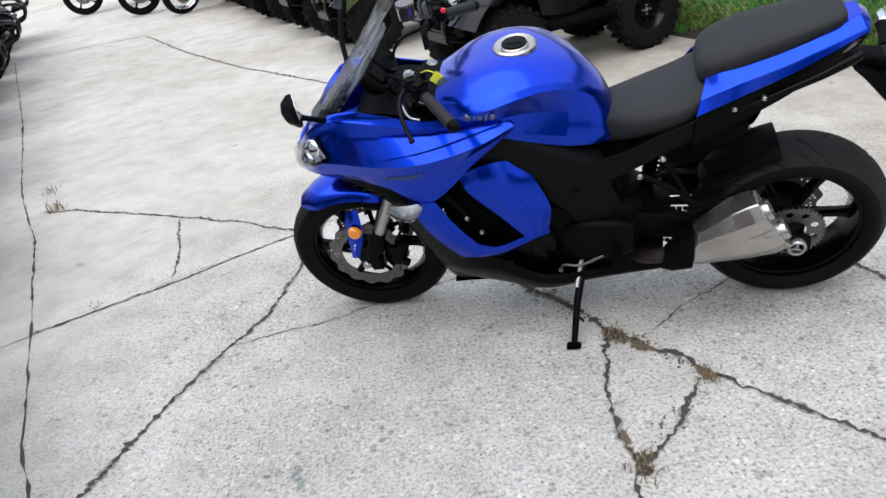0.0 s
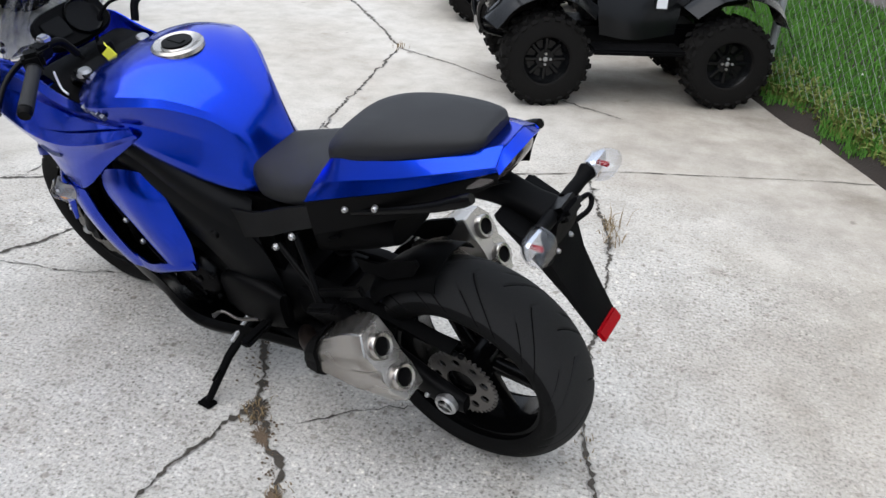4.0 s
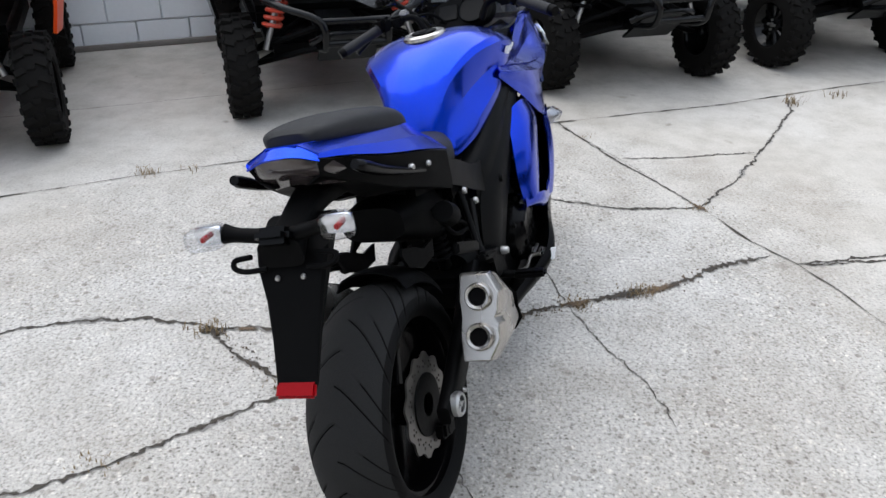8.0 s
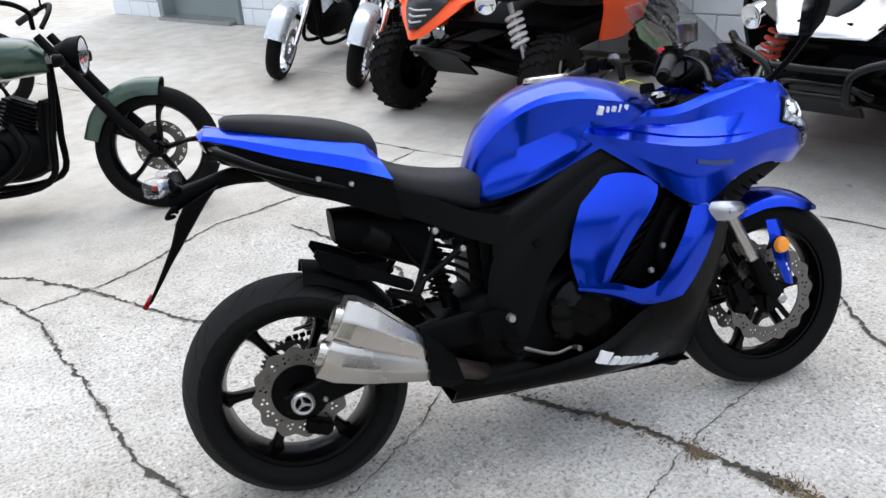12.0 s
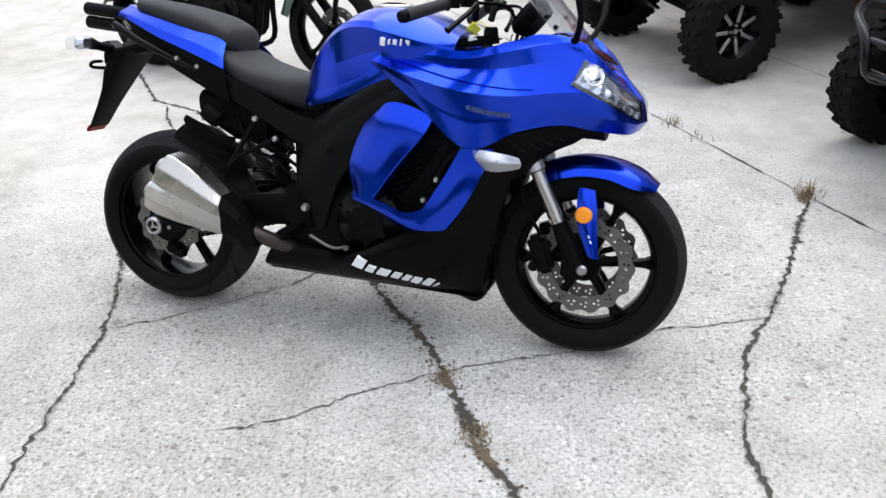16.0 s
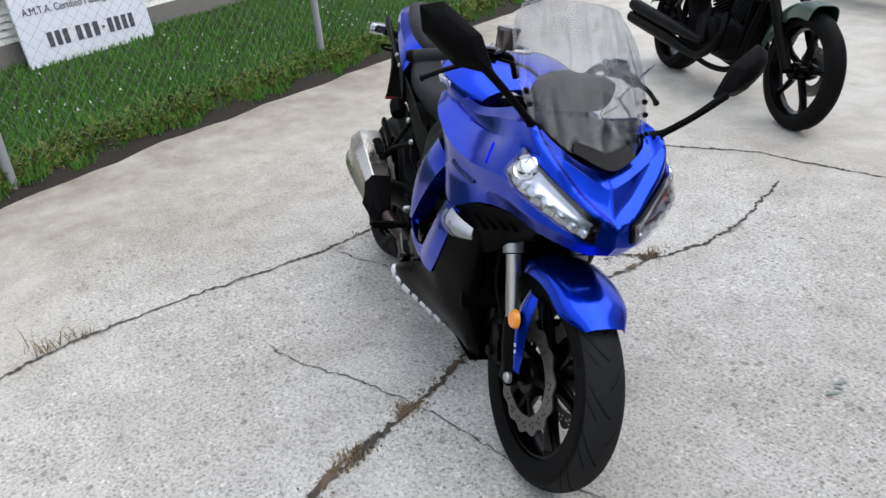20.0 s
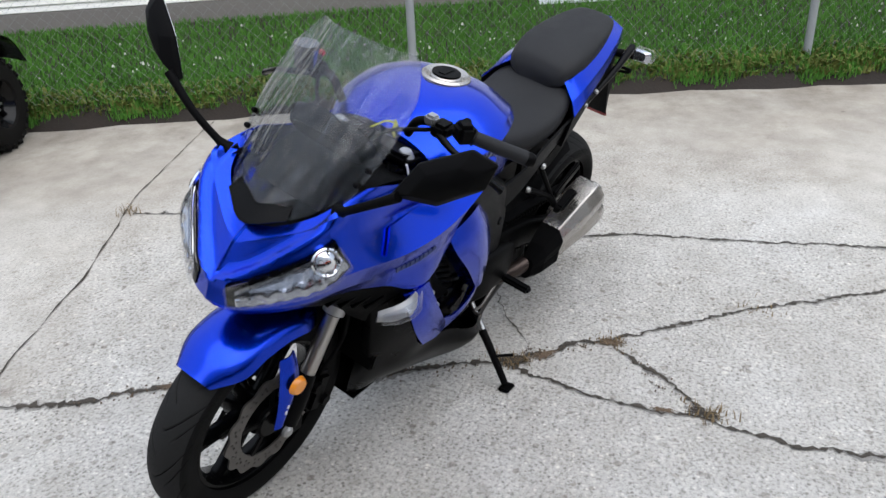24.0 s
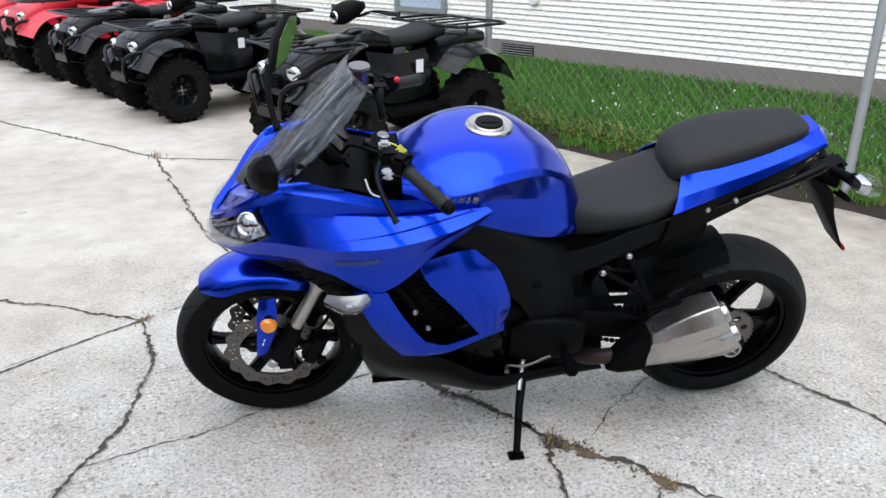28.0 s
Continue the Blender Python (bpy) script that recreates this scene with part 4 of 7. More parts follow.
    part("sill", skin(sill, 20, 10, 0.005, s), BLUE, bike, "blue sill under the radiator opening")
    part("duct_wall", skin([[(1.06, 0.185, 0.70), (0.98, 0.185, 0.58), (0.90, 0.185, 0.49)], [(1.12, 0.17, 0.66), (1.06, 0.165, 0.54), (1.0, 0.165, 0.45)]], 10, 6, 0.004, s), PLASTIC, bike)
    part("inner_shroud", skin([[(0.93, 0.168, 0.795), (1.02, 0.172, 0.785), (1.12, 0.175, 0.735)], [(0.92, 0.172, 0.68), (1.01, 0.172, 0.66), (1.10, 0.172, 0.64)]], 10, 8, 0.006, s), PLASTIC, bike)
    for x, z in ((1.045, 0.735), (1.03, 0.565), (0.99, 0.50)):
        part("fairing_bolt", bolt(x, s * 0.205, z, 0.009, 0.010, side=s), ALLOY, bike)
    part("coolant_hose", tube([(1.10, s * 0.185, 0.66), (1.06, s * 0.195, 0.62), (1.03, s * 0.195, 0.55), (1.05, s * 0.18, 0.46)], 0.014, 12, 16), PLASTIC, bike)
    # belly pan
    belly = [[(1.216, 0.228, 0.680), (1.165, 0.236, 0.570), (1.115, 0.233, 0.482), (1.066, 0.228, 0.420), (0.95, 0.232, 0.402), (0.80, 0.244, 0.325), (0.64, 0.180, 0.275), (0.42, 0.13, 0.262)],
             [(1.262, 0.190, 0.640), (1.222, 0.186, 0.500), (1.175, 0.172, 0.375), (1.10, 0.190, 0.325), (0.95, 0.232, 0.335), (0.80, 0.258, 0.298), (0.64, 0.188, 0.250), (0.41, 0.135, 0.242)],
             [(1.250, 0.150, 0.610), (1.205, 0.140, 0.420), (1.158, 0.112, 0.240), (1.07, 0.125, 0.222), (0.95, 0.172, 0.232), (0.80, 0.215, 0.235), (0.63, 0.160, 0.216), (0.40, 0.13, 0.218)],
             [(1.215, 0.135, 0.590), (1.185, 0.105, 0.350), (1.142, 0.060, 0.155), (1.06, 0.070, 0.165), (0.94, 0.085, 0.176), (0.80, 0.098, 0.184), (0.62, 0.095, 0.194), (0.40, 0.10, 0.200)]]
    pan = part("belly_pan", skin(belly, 36, 16, 0.004, s), BELLY, bike, "gloss black belly pan with white maker's mark", angle=50)
    if s < 0:
        grid = surface(belly, 90, 40).reshape(-1, 3)
        mark = part("maker_mark", block(0.90, -0.19, 0.25, 0.10, 0.004, 0.01, 0), GLOSS, pan, "white maker's mark as plain shapes")
        start, run = np.array((0.782, 0.300)), np.array((0.238, -0.086))
        at_ = 0.0
        for k, wd in enumerate((0.165, 0.125, 0.165, 0.125, 0.11, 0.125, 0.13, 0.055)):
            c_, tall = at_ + wd / 2, 0.036 if k in (0, 6) else 0.026
            def on_pan(f, dz=0.0):
                q_ = start + run * f
                p_ = grid[np.argmin(np.hypot(grid[:, 0] - q_[0], grid[:, 2] - q_[1] - dz))]
                return Vector((q_[0], -p_[1], q_[1] + dz))
            ex = (on_pan(at_ + wd * 0.9) - on_pan(at_)).normalized()
            ez = (on_pan(c_, 0.02) - on_pan(c_, -0.01)).normalized()
            ey = ez.cross(ex).normalized()
            ez = ex.cross(ey)
            face = Matrix((ex, ey, ez)).transposed().to_4x4()
            face.translation = on_pan(c_) + ez * (tall - 0.026) / 2 - ey * 0.003
            lean_ = Matrix.Identity(4)
            lean_[0][2] = 0.22
            part("mark_piece", moved(block(0, 0, 0, 0.253 * wd - 0.007, 0.012, tall, 0), face @ lean_), WHITE, mark, smooth=False)
            at_ += wd
    # front signals
    sig_rows = [[(1.150, 0.250, 0.668), (1.19, 0.262, 0.668), (1.235, 0.256, 0.662), (1.278, 0.232, 0.650)],
                [(1.160, 0.262, 0.645), (1.195, 0.282, 0.642), (1.240, 0.276, 0.638), (1.288, 0.238, 0.632)],
                [(1.172, 0.252, 0.618), (1.200, 0.264, 0.612), (1.240, 0.258, 0.612), (1.282, 0.232, 0.618)]]
    sig = part("front_signal", skin(sig_rows, 18, 12, 0.003, s), LENS, bike, "clear flush front signal")
    part("signal_base", skin([[(x, y - 0.016, z) for x, y, z in r] for r in sig_rows], 14, 8, 0.008, s), ALLOY, sig, "bright reflector")
    part("bulb", lathe([(0, -0.012), (0.009, -0.006), (0.009, 0.010), (0, 0.014)], (1.215, s * 0.262, 0.640), 14, "x"), ALLOY, sig)
part("belly_front", skin([[(1.142, y, 0.165) for y in (-0.095, 0, 0.095)], [(1.09, y, 0.172) for y in (-0.095, 0, 0.095)], [(0.40, y, 0.195) for y in (-0.10, 0, 0.10)]], 8, 14, 0.004), BELLY, bike)
part("nose_inner", smoothloft([oval(x, 0, z, hy, hz, 24, 3) for x, z, hy, hz in ((1.50, 0.735, 0.07, 0.05), (1.42, 0.76, 0.10, 0.07), (1.30, 0.78, 0.14, 0.09), (1.18, 0.80, 0.15, 0.08))], 12), PLASTIC, bike)

# windscreen and cockpit
W0 = [(1.37, -0.165, 0.982), (1.465, -0.085, 0.928), (1.508, 0, 0.902), (1.465, 0.085, 0.928), (1.37, 0.165, 0.982)]
W1 = [(1.285, -0.185, 1.075), (1.375, -0.100, 1.030), (1.405, 0, 1.010), (1.375, 0.100, 1.030), (1.285, 0.185, 1.075)]
W2 = [(1.205, -0.180, 1.165), (1.275, -0.098, 1.142), (1.298, 0, 1.132), (1.275, 0.098, 1.142), (1.205, 0.180, 1.165)]
W3 = [(1.150, -0.138, 1.236), (1.190, -0.070, 1.246), (1.202, 0, 1.250), (1.190, 0.070, 1.246), (1.150, 0.138, 1.236)]
screen = part("windscreen", skin([W0, W1, W2, W3], 32, 30, 0.0035), SCREEN, bike, "tall clear tinted windscreen", angle=60)
part("screen_base", skin([[(x + 0.012, y * 1.02, z + 0.004) for x, y, z in W0[1:4]], [(x - 0.03, y * 0.85, z + 0.035) for x, y, z in W0[1:4]]], 14, 5, 0.003), GLOSS, bike)
for s in (1, -1):
    for t in (0.3, 0.6):
        p = np.array(W0[4]) * (1 - t) + np.array(W1[4]) * t
        part("screen_screw", bolt(p[0] + 0.01, s * (p[1] - 0.012), p[2], 0.007, 0.010, side=s), FRAME, screen)
part("dash_panel", skin([[(1.36, y, 0.90) for y in (-0.12, 0, 0.12)], [(1.27, y, 0.955) for y in (-0.14, 0, 0.14)], [(1.16, y, 0.945) for y in (-0.155, 0, 0.155)], [(1.08, y, 0.90) for y in (-0.17, 0, 0.17)]], 12, 14, 0.004), PLASTIC, bike)
part("cockpit_floor", block(1.14, 0, 0.86, 0.22, 0.36, 0.05, 0.01), PLASTIC, bike)
dash = part("instrument_panel", moved(smoothloft([oval(0, 0, 0, 0.10, 0.05, 28, 3), oval(-0.03, 0, 0, 0.115, 0.06, 28, 3), oval(-0.045, 0, 0, 0.108, 0.054, 28, 3)], 8), pose(1.275, 0, 1.015, 0, 40, 0)), PLASTIC, bike, "black instrument cluster with a round dial")
part("dial", moved(lathe([(0, -0.050), (0.045, -0.050), (0.050, -0.054), (0.054, -0.046), (0.054, -0.03)], seg=40, axis="x"), pose(1.275, -0.035, 1.015, 0, 40, 0)), GLOSS, dash)
part("screen_panel", moved(block(-0.048, 0.055, 0, 0.006, 0.07, 0.06, 0.003), pose(1.275, 0, 1.015, 0, 40, 0)), GLOSS, dash)

# steered front end
STEER = pose(1.08, 0, 0.98) @ pose(0, 0, 0, 0, -24.5, 0) @ pose(0, 0, 0, 0, 0, 1.0) @ pose(0, 0, 0, 0, 24.5, 0) @ pose(-1.08, 0, -0.98)
hub_f = STEER @ pose(BASE, 0, RF)
wheel_f = part("front_wheel", moved(cast_rim(0.216, 0.10), hub_f), GLOSS, bike, "gloss black cast front wheel")
spokes_of(0.216, 6, 0.055, False, hub_f, GLOSS, wheel_f)
part("tyre", street_tyre(RF, 0.12, 0.218, 14), None, wheel_f, "black road tyre with worn grey tread").matrix_local = hub_f
for s in (1, -1):
    part("brake_disc", petal_disc(0.150, 0.105, 0.005, hub_f @ pose(0, s * 0.066, 0) @ ACROSS, 20, 14), DISC, wheel_f, "drilled petal brake disc")
    spider = bmesh.new()
    for k in range(5):
        block(0, 0, 0.075, 0.020, 0.006, 0.07, 0.003, bm=spider)
        bmesh.ops.rotate(spider, verts=spider.verts, cent=(0, 0, 0), matrix=Matrix.Rotation(2 * math.pi / 5, 3, "Y"))
    lathe([(0.03, -0.004), (0.05, -0.004), (0.05, 0.004), (0.03, 0.004)], seg=28, bm=spider, closed=True)
    part("disc_carrier", moved(spider, hub_f @ pose(0, s * 0.066, 0)), FRAME, wheel_f)
    # fork legs: chromed stanchion above, black slider below
    fork_top, fork_bot = np.array([1.135, s * 0.103, 0.95]), np.array([1.455, s * 0.103, 0.30])
    d = fork_bot - fork_top
    part("fork_leg", moved(tube([fork_top, fork_top + d * 0.55], 0.024, 18), STEER), GLOSS, bike)
    part("stanchion", moved(join(tube([fork_top + d * 0.52, fork_top + d * 0.80], 0.0205, 18)), STEER), STEEL, bike, "bright fork tube")
    part("fork_slider", moved(join(tube([fork_top + d * 0.78, fork_top + d * 0.98], [0.024, 0.030, 0.028], 18, 6), block(1.43, s * 0.10, 0.30, 0.06, 0.045, 0.07, 0.012)), STEER), FRAME, bike)
    part("fork_collar", moved(tube([fork_top + d * 0.50, fork_top + d * 0.545], 0.029, 18), STEER), ALLOY, bike)
    part("fork_cap", moved(lathe([(0, 0.016), (0.014, 0.016), (0.02, 0.008), (0.024, 0.0)], (1.105, s * 0.103, 0.965), 20, "z"), STEER), ALLOY, bike)
    part("axle_nut", moved(bolt(BASE, s * 0.118, RF, 0.016, 0.014, side=s), STEER), ALLOY, bike)
    cal = part("front_caliper", moved(join(block(1.335, s * 0.085, 0.335, 0.055, 0.055, 0.125, 0.012, rot=(0, -22, 0)), *[lathe([(0, s * 0.122), (0.015, s * 0.122), (0.017, s * 0.11), (0, s * 0.10)], (1.335 + 0.018 * q, 0, 0.335 + 0.035 * q), 18) for q in (-1, 1)]), STEER), FRAME, bike, "black radial brake caliper")
    part("brake_hose", moved(tube([(1.33, s * 0.10, 0.40), (1.28, s * 0.12, 0.50), (1.26, s * 0.115, 0.62), (1.20, s * 0.09, 0.78)], 0.006, 8, 20), STEER), PLASTIC, bike)
    # fork guard with amber reflector
    guard = [[(1.425, 0.100, 0.545), (1.448, 0.108, 0.545), (1.472, 0.100, 0.540)], [(1.422, 0.115, 0.500), (1.452, 0.126, 0.496), (1.482, 0.114, 0.486)], [(1.430, 0.124, 0.435), (1.458, 0.132, 0.428), (1.488, 0.120, 0.415)], [(1.465, 0.124, 0.345), (1.480, 0.128, 0.338), (1.497, 0.120, 0.335)]]
    gd = part("fork_guard", moved(skin(guard, 14, 20, 0.004, s), STEER @ pose(0.015, 0, 0.008)), BLUE, bike, "blue fork guard")
    part("amber_reflector", moved(lathe([(0, s * 0.150), (0.020, s * 0.149), (0.024, s * 0.144), (0.026, s * 0.136), (0, s * 0.136)], (1.462, 0, 0.478), 32), STEER), AMBER, gd, "round amber reflector")
    dots = bmesh.new()
    for k in range(2):
        block(1.466 + 0.006 * k, s * 0.1325, 0.405 - 0.016 * k, 0.004, 0.003, 0.009, 0, rot=(0, -20, 0), bm=dots)
    part("guard_print", moved(dots, STEER @ pose(0.015, 0, 0.008)), WHITE, gd, smooth=False)
fend = []
for y, dr in ((-0.094, -0.040), (-0.080, -0.012), (-0.040, 0.005), (0.0, 0.010), (0.040, 0.005), (0.080, -0.012), (0.094, -0.040)):
    fend.append([(BASE + (RF + 0.016 + dr * (1 if k else 0.4)) * math.cos(a), y * w, RF + (RF + 0.016 + dr * (1 if k else 0.4)) * math.sin(a)) for k, (a, w) in enumerate(zip(np.radians([52, 64, 78, 93, 106, 116]), (0.55, 0.95, 1.0, 1.0, 1.0, 0.8)))])
part("front_fender", moved(skin(fend, 26, 22, 0.004), STEER), BLUE, bike, "blue front mudguard", angle=50)
part("lower_clamp", moved(block(1.17, 0, 0.845, 0.07, 0.27, 0.05, 0.012, rot=(0, -24.5, 0)), STEER), FRAME, bike)
part("top_clamp", moved(block(1.10, 0, 0.962, 0.08, 0.26, 0.026, 0.010, rot=(0, -10, 0)), STEER), FRAME, bike)
part("ignition", moved(lathe([(0, 0.02), (0.018, 0.02), (0.022, 0.01), (0.022, -0.02)], (1.13, 0, 0.985), 24, "z"), STEER), PLASTIC, bike)
part("key_tag", moved(join(block(1.055, 0.035, 0.985, 0.035, 0.003, 0.065, 0.001, rot=(10, 40, 25)), tube([(1.12, 0.005, 1.005), (1.09, 0.025, 1.02), (1.065, 0.033, 1.01)], 0.002, 6, 8)), STEER), YELLOW, bike, "yellow dealer key tag")
for s in (1, -1):
    part("handlebar", moved(tube([(1.105, s * 0.10, 0.985), (1.11, s * 0.135, 1.035), (1.085, s * 0.22, 1.035), (0.980, s * 0.352, 0.990)], 0.011, 12, 24), STEER @ pose(0, 0, 0.04)), FRAME, bike)
    g0, g1 = np.array([1.060, s * 0.250, 1.025]), np.array([0.980, s * 0.352, 0.990])
    grip = part("grip", moved(tube([g0, g0 + (g1 - g0) * 0.05, g1], [0.021, 0.0165, 0.0165, 0.018], 16, 14), STEER @ pose(0, 0, 0.04)), SEAT, bike, "black ribbed rubber grip")
    part("bar_end", moved(tube([g1, g1 + (g1 - g0) * 0.16], [0.016, 0.018, 0.015], 14, 5), STEER @ pose(0, 0, 0.04)), FRAME, bike)
    sw = part("switch_box", moved(block(1.078, s * 0.232, 1.037, 0.045, 0.05, 0.048, 0.010, rot=(0, 0, -s * 33)), STEER @ pose(0, 0, 0.04)), PLASTIC, bike)
    part("switch", moved(block(1.055, s * 0.222, 1.052, 0.016, 0.018, 0.014, 0.003), STEER @ pose(0, 0, 0.04)), REDBIT if s < 0 else PLASTIC, sw)
    part("lever", moved(tube([(1.12, s * 0.19, 1.030), (1.138, s * 0.240, 1.018), (1.130, s * 0.300, 0.995), (1.105, s * 0.355, 0.962), (1.098, s * 0.366, 0.954)], [0.010, 0.008, 0.007, 0.007, 0.010], 10, 22), STEER @ pose(0, 0, 0.04)), GLOSS, bike, "black hand lever")
    part("lever_mount", moved(block(1.105, s * 0.19, 1.035, 0.05, 0.045, 0.036, 0.008), STEER @ pose(0, 0, 0.04)), FRAME, bike)
    part("cable", moved(tube([(1.12, s * 0.17, 1.03), (1.20, s * 0.10, 1.02), (1.22, s * 0.04, 0.94), (1.16, s * 0.02, 0.86)], 0.005, 8, 20), STEER @ pose(0, 0, 0.04)), PLASTIC, bike)
part("brake_reservoir", moved(join(lathe([(0, 0.035), (0.030, 0.035), (0.032, 0.028), (0.029, 0.022), (0.027, -0.02), (0, -0.024)], (1.165, -0.175, 1.085), 26, "z"), tube([(1.165, -0.175, 1.065), (1.12, -0.185, 1.04)], 0.006, 8)), STEER @ pose(0, 0, 0.04)), SMOKE, bike, "smoked brake fluid reservoir")
part("clutch_clamp", moved(block(1.115, 0.165, 1.052, 0.03, 0.03, 0.025, 0.006), STEER @ pose(0, 0, 0.04)), ALLOY, bike)
part("wire_clip", moved(tube([(1.165, 0.150, 0.965), (1.150, 0.158, 0.925), (1.118, 0.165, 0.915)], 0.003, 6, 12), STEER @ pose(0, 0, 0.02)), WHITE, bike, "white cable clip")

# mirrors
for s in (1, -1):
    st = part("mirror", join(tube([(1.405, s * 0.165, 0.965), (1.418, s * 0.19, 0.985), (1.435, s * 0.25, 1.035), (1.435, s * 0.325, 1.095)], [0.018, 0.009, 0.009, 0.011], 12, 18), block(1.40, s * 0.162, 0.957, 0.06, 0.03, 0.026, 0.01, rot=(0, 25, s * 40))), PLASTIC, bike, "black mirror on a bent stalk")
    kite = [(0.300, 1.082), (0.395, 1.088), (0.478, 1.150), (0.492, 1.205), (0.440, 1.222), (0.345, 1.165)]
    my, mz = 0.405, 1.152
    rings = [[(1.412 + dx, s * (my + (y - my) * k), mz + (z - mz) * k) for y, z in kite] for dx, k in ((0.0, 0.97), (0.012, 1.0), (0.036, 0.62), (0.044, 0.16))]
    shell = loft(rings)
    bmesh.ops.bevel(shell, geom=list(shell.edges), offset=0.0025, segments=1, affect="EDGES")
    turned = pose(1.43, s * 0.315, 1.10, 0, 0, s * 22) @ pose(-1.43, -s * 0.315, -1.10)
    part("shell", moved(shell, turned), PLASTIC, st, angle=22)
    part("mirror_glass", moved(loft([[(1.4108 + dx, s * (my + (y - my) * 0.86), mz + (z - mz) * 0.86) for y, z in kite] for dx in (0.0, 0.004)]), turned), CHROME, st, "mirror glass")


# ---- the concrete yard ----
def concrete():
    """Worn broom-finished concrete: exposed pebbles, stains, pale and dark specks."""
    m = bpy.data.materials.new("concrete")
    m.use_nodes = True
    n, l = m.node_tree.nodes, m.node_tree.links
    b = n["Principled BSDF"]
    b.inputs["Roughness"].default_value = 0.88
    b.inputs["Specular IOR Level"].default_value = 0.25
    co = n.new("ShaderNodeTexCoord")

    def noise_at(scale, detail=5, rough=0.6):
        t = n.new("ShaderNodeTexNoise")
        t.inputs["Scale"].default_value, t.inputs["Detail"].default_value, t.inputs["Roughness"].default_value = scale, detail, rough
        l.new(co.outputs["Object"], t.inputs["Vector"])
        return t.outputs["Fac"]

    def ramp(src, *stops):
        r = n.new("ShaderNodeValToRGB")
        while len(r.color_ramp.elements) < len(stops):
            r.color_ramp.elements.new(0.5)
        for e, (p, c) in zip(r.color_ramp.elements, stops):
            e.position, e.color = p, (*c, 1)
        l.new(src, r.inputs[0])
        return r.outputs[0]

    def mixed(kind, a, bb, fac=1.0):
        x = n.new("ShaderNodeMixRGB")
        x.blend_type = kind
        x.inputs[0].default_value = fac
        l.new(a, x.inputs[1]), l.new(bb, x.inputs[2])
        return x.outputs[0]

    base = ramp(noise_at(0.55, 7, 0.6), (0.30, (0.40, 0.372, 0.335)), (0.50, (0.50, 0.484, 0.455)), (0.70, (0.575, 0.566, 0.55)))
    blotch = ramp(noise_at(5.0, 6, 0.65), (0.32, (0.80, 0.79, 0.775)), (0.6, (1, 1, 1)))
    grit = ramp(noise_at(80, 4, 0.7), (0.36, (0.40, 0.39, 0.37)), (0.46, (0.94, 0.938, 0.932)), (0.64, (1.25, 1.245, 1.23)))

    def pebbles(scale, *stops):
        """Bare aggregate: every cell takes a shade of its own."""
        v, sep = n.new("ShaderNodeTexVoronoi"), n.new("ShaderNodeSeparateColor")
        v.inputs["Scale"].default_value = scale
        l.new(co.outputs["Object"], v.inputs["Vector"]), l.new(v.outputs["Color"], sep.inputs[0])
        core = ramp(v.outputs["Distance"], (0.30, (1, 1, 1)), (0.48, (0, 0, 0)))
        out = n.new("ShaderNodeMixRGB")
        out.inputs[1].default_value = (1, 1, 1, 1)
        l.new(core, out.inputs[0]), l.new(ramp(sep.outputs[0], *stops), out.inputs[2])
        return out.outputs[0]

    small = pebbles(85, (0.0, (0.40, 0.39, 0.37)), (0.26, (0.88, 0.875, 0.865)), (0.66, (1.03, 1.03, 1.02)), (1.0, (1.42, 1.41, 1.39)))
    large = pebbles(34, (0.0, (0.56, 0.53, 0.50)), (0.16, (0.93, 0.92, 0.91)), (0.84, (1.0, 1.0, 1.0)), (1.0, (1.30, 1.29, 1.26)))
    away, reach = n.new("ShaderNodeVectorMath"), n.new("ShaderNodeMath")
    away.operation, away.inputs[1].default_value = "DISTANCE", (0.55, 2.35, 0)
    reach.operation, reach.inputs[1].default_value = "MULTIPLY_ADD", 1.7
    l.new(co.outputs["Object"], away.inputs[0])
    l.new(noise_at(1.6, 5, 0.65), reach.inputs[0]), l.new(away.outputs["Value"], reach.inputs[2])
    bare = ramp(reach.outputs[0], (0.0, (1, 1, 1)), (1.0, (0.14, 0.14, 0.14)))
    span = n.new("ShaderNodeMapRange")
    span.inputs["From Min"].default_value, span.inputs["From Max"].default_value = 2.3, 3.5
    l.new(reach.outputs[0], span.inputs["Value"]), l.new(span.outputs[0], bare.node.inputs[0])
    tan_ = n.new("ShaderNodeMixRGB")
    tan_.blend_type = "MULTIPLY"
    tan_.inputs[2].default_value = (1.0, 0.975, 0.935, 1)
    l.new(span.outputs[0], tan_.inputs[0]), l.new(base, tan_.inputs[1])
    base = tan_.outputs[0]
    worn = n.new("ShaderNodeMixRGB")
    worn.blend_type = "MULTIPLY"
    col = mixed("MULTIPLY", base, blotch)
    gritty = n.new("ShaderNodeMixRGB")
    gritty.blend_type = "MULTIPLY"
    l.new(mixed("MULTIPLY", bare, ramp(noise_at(1.3, 2), (0.0, (0.74, 0.74, 0.74)), (1.0, (0.74, 0.74, 0.74)))), gritty.inputs[0])
    l.new(col, gritty.inputs[1]), l.new(grit, gritty.inputs[2])
    col = gritty.outputs[0]
    l.new(mixed("MULTIPLY", bare, ramp(noise_at(1.3, 4), (0.38, (0.45, 0.45, 0.45)), (0.55, (1, 1, 1)))), worn.inputs[0])
    l.new(col, worn.inputs[1]), l.new(mixed("MULTIPLY", small, large), worn.inputs[2])
    side_, dirty, grime = n.new("ShaderNodeVectorMath"), n.new("ShaderNodeMapRange"), n.new("ShaderNodeMixRGB")
    side_.operation, side_.inputs[1].default_value = "DOT_PRODUCT", (0.9, 0.44, 0)
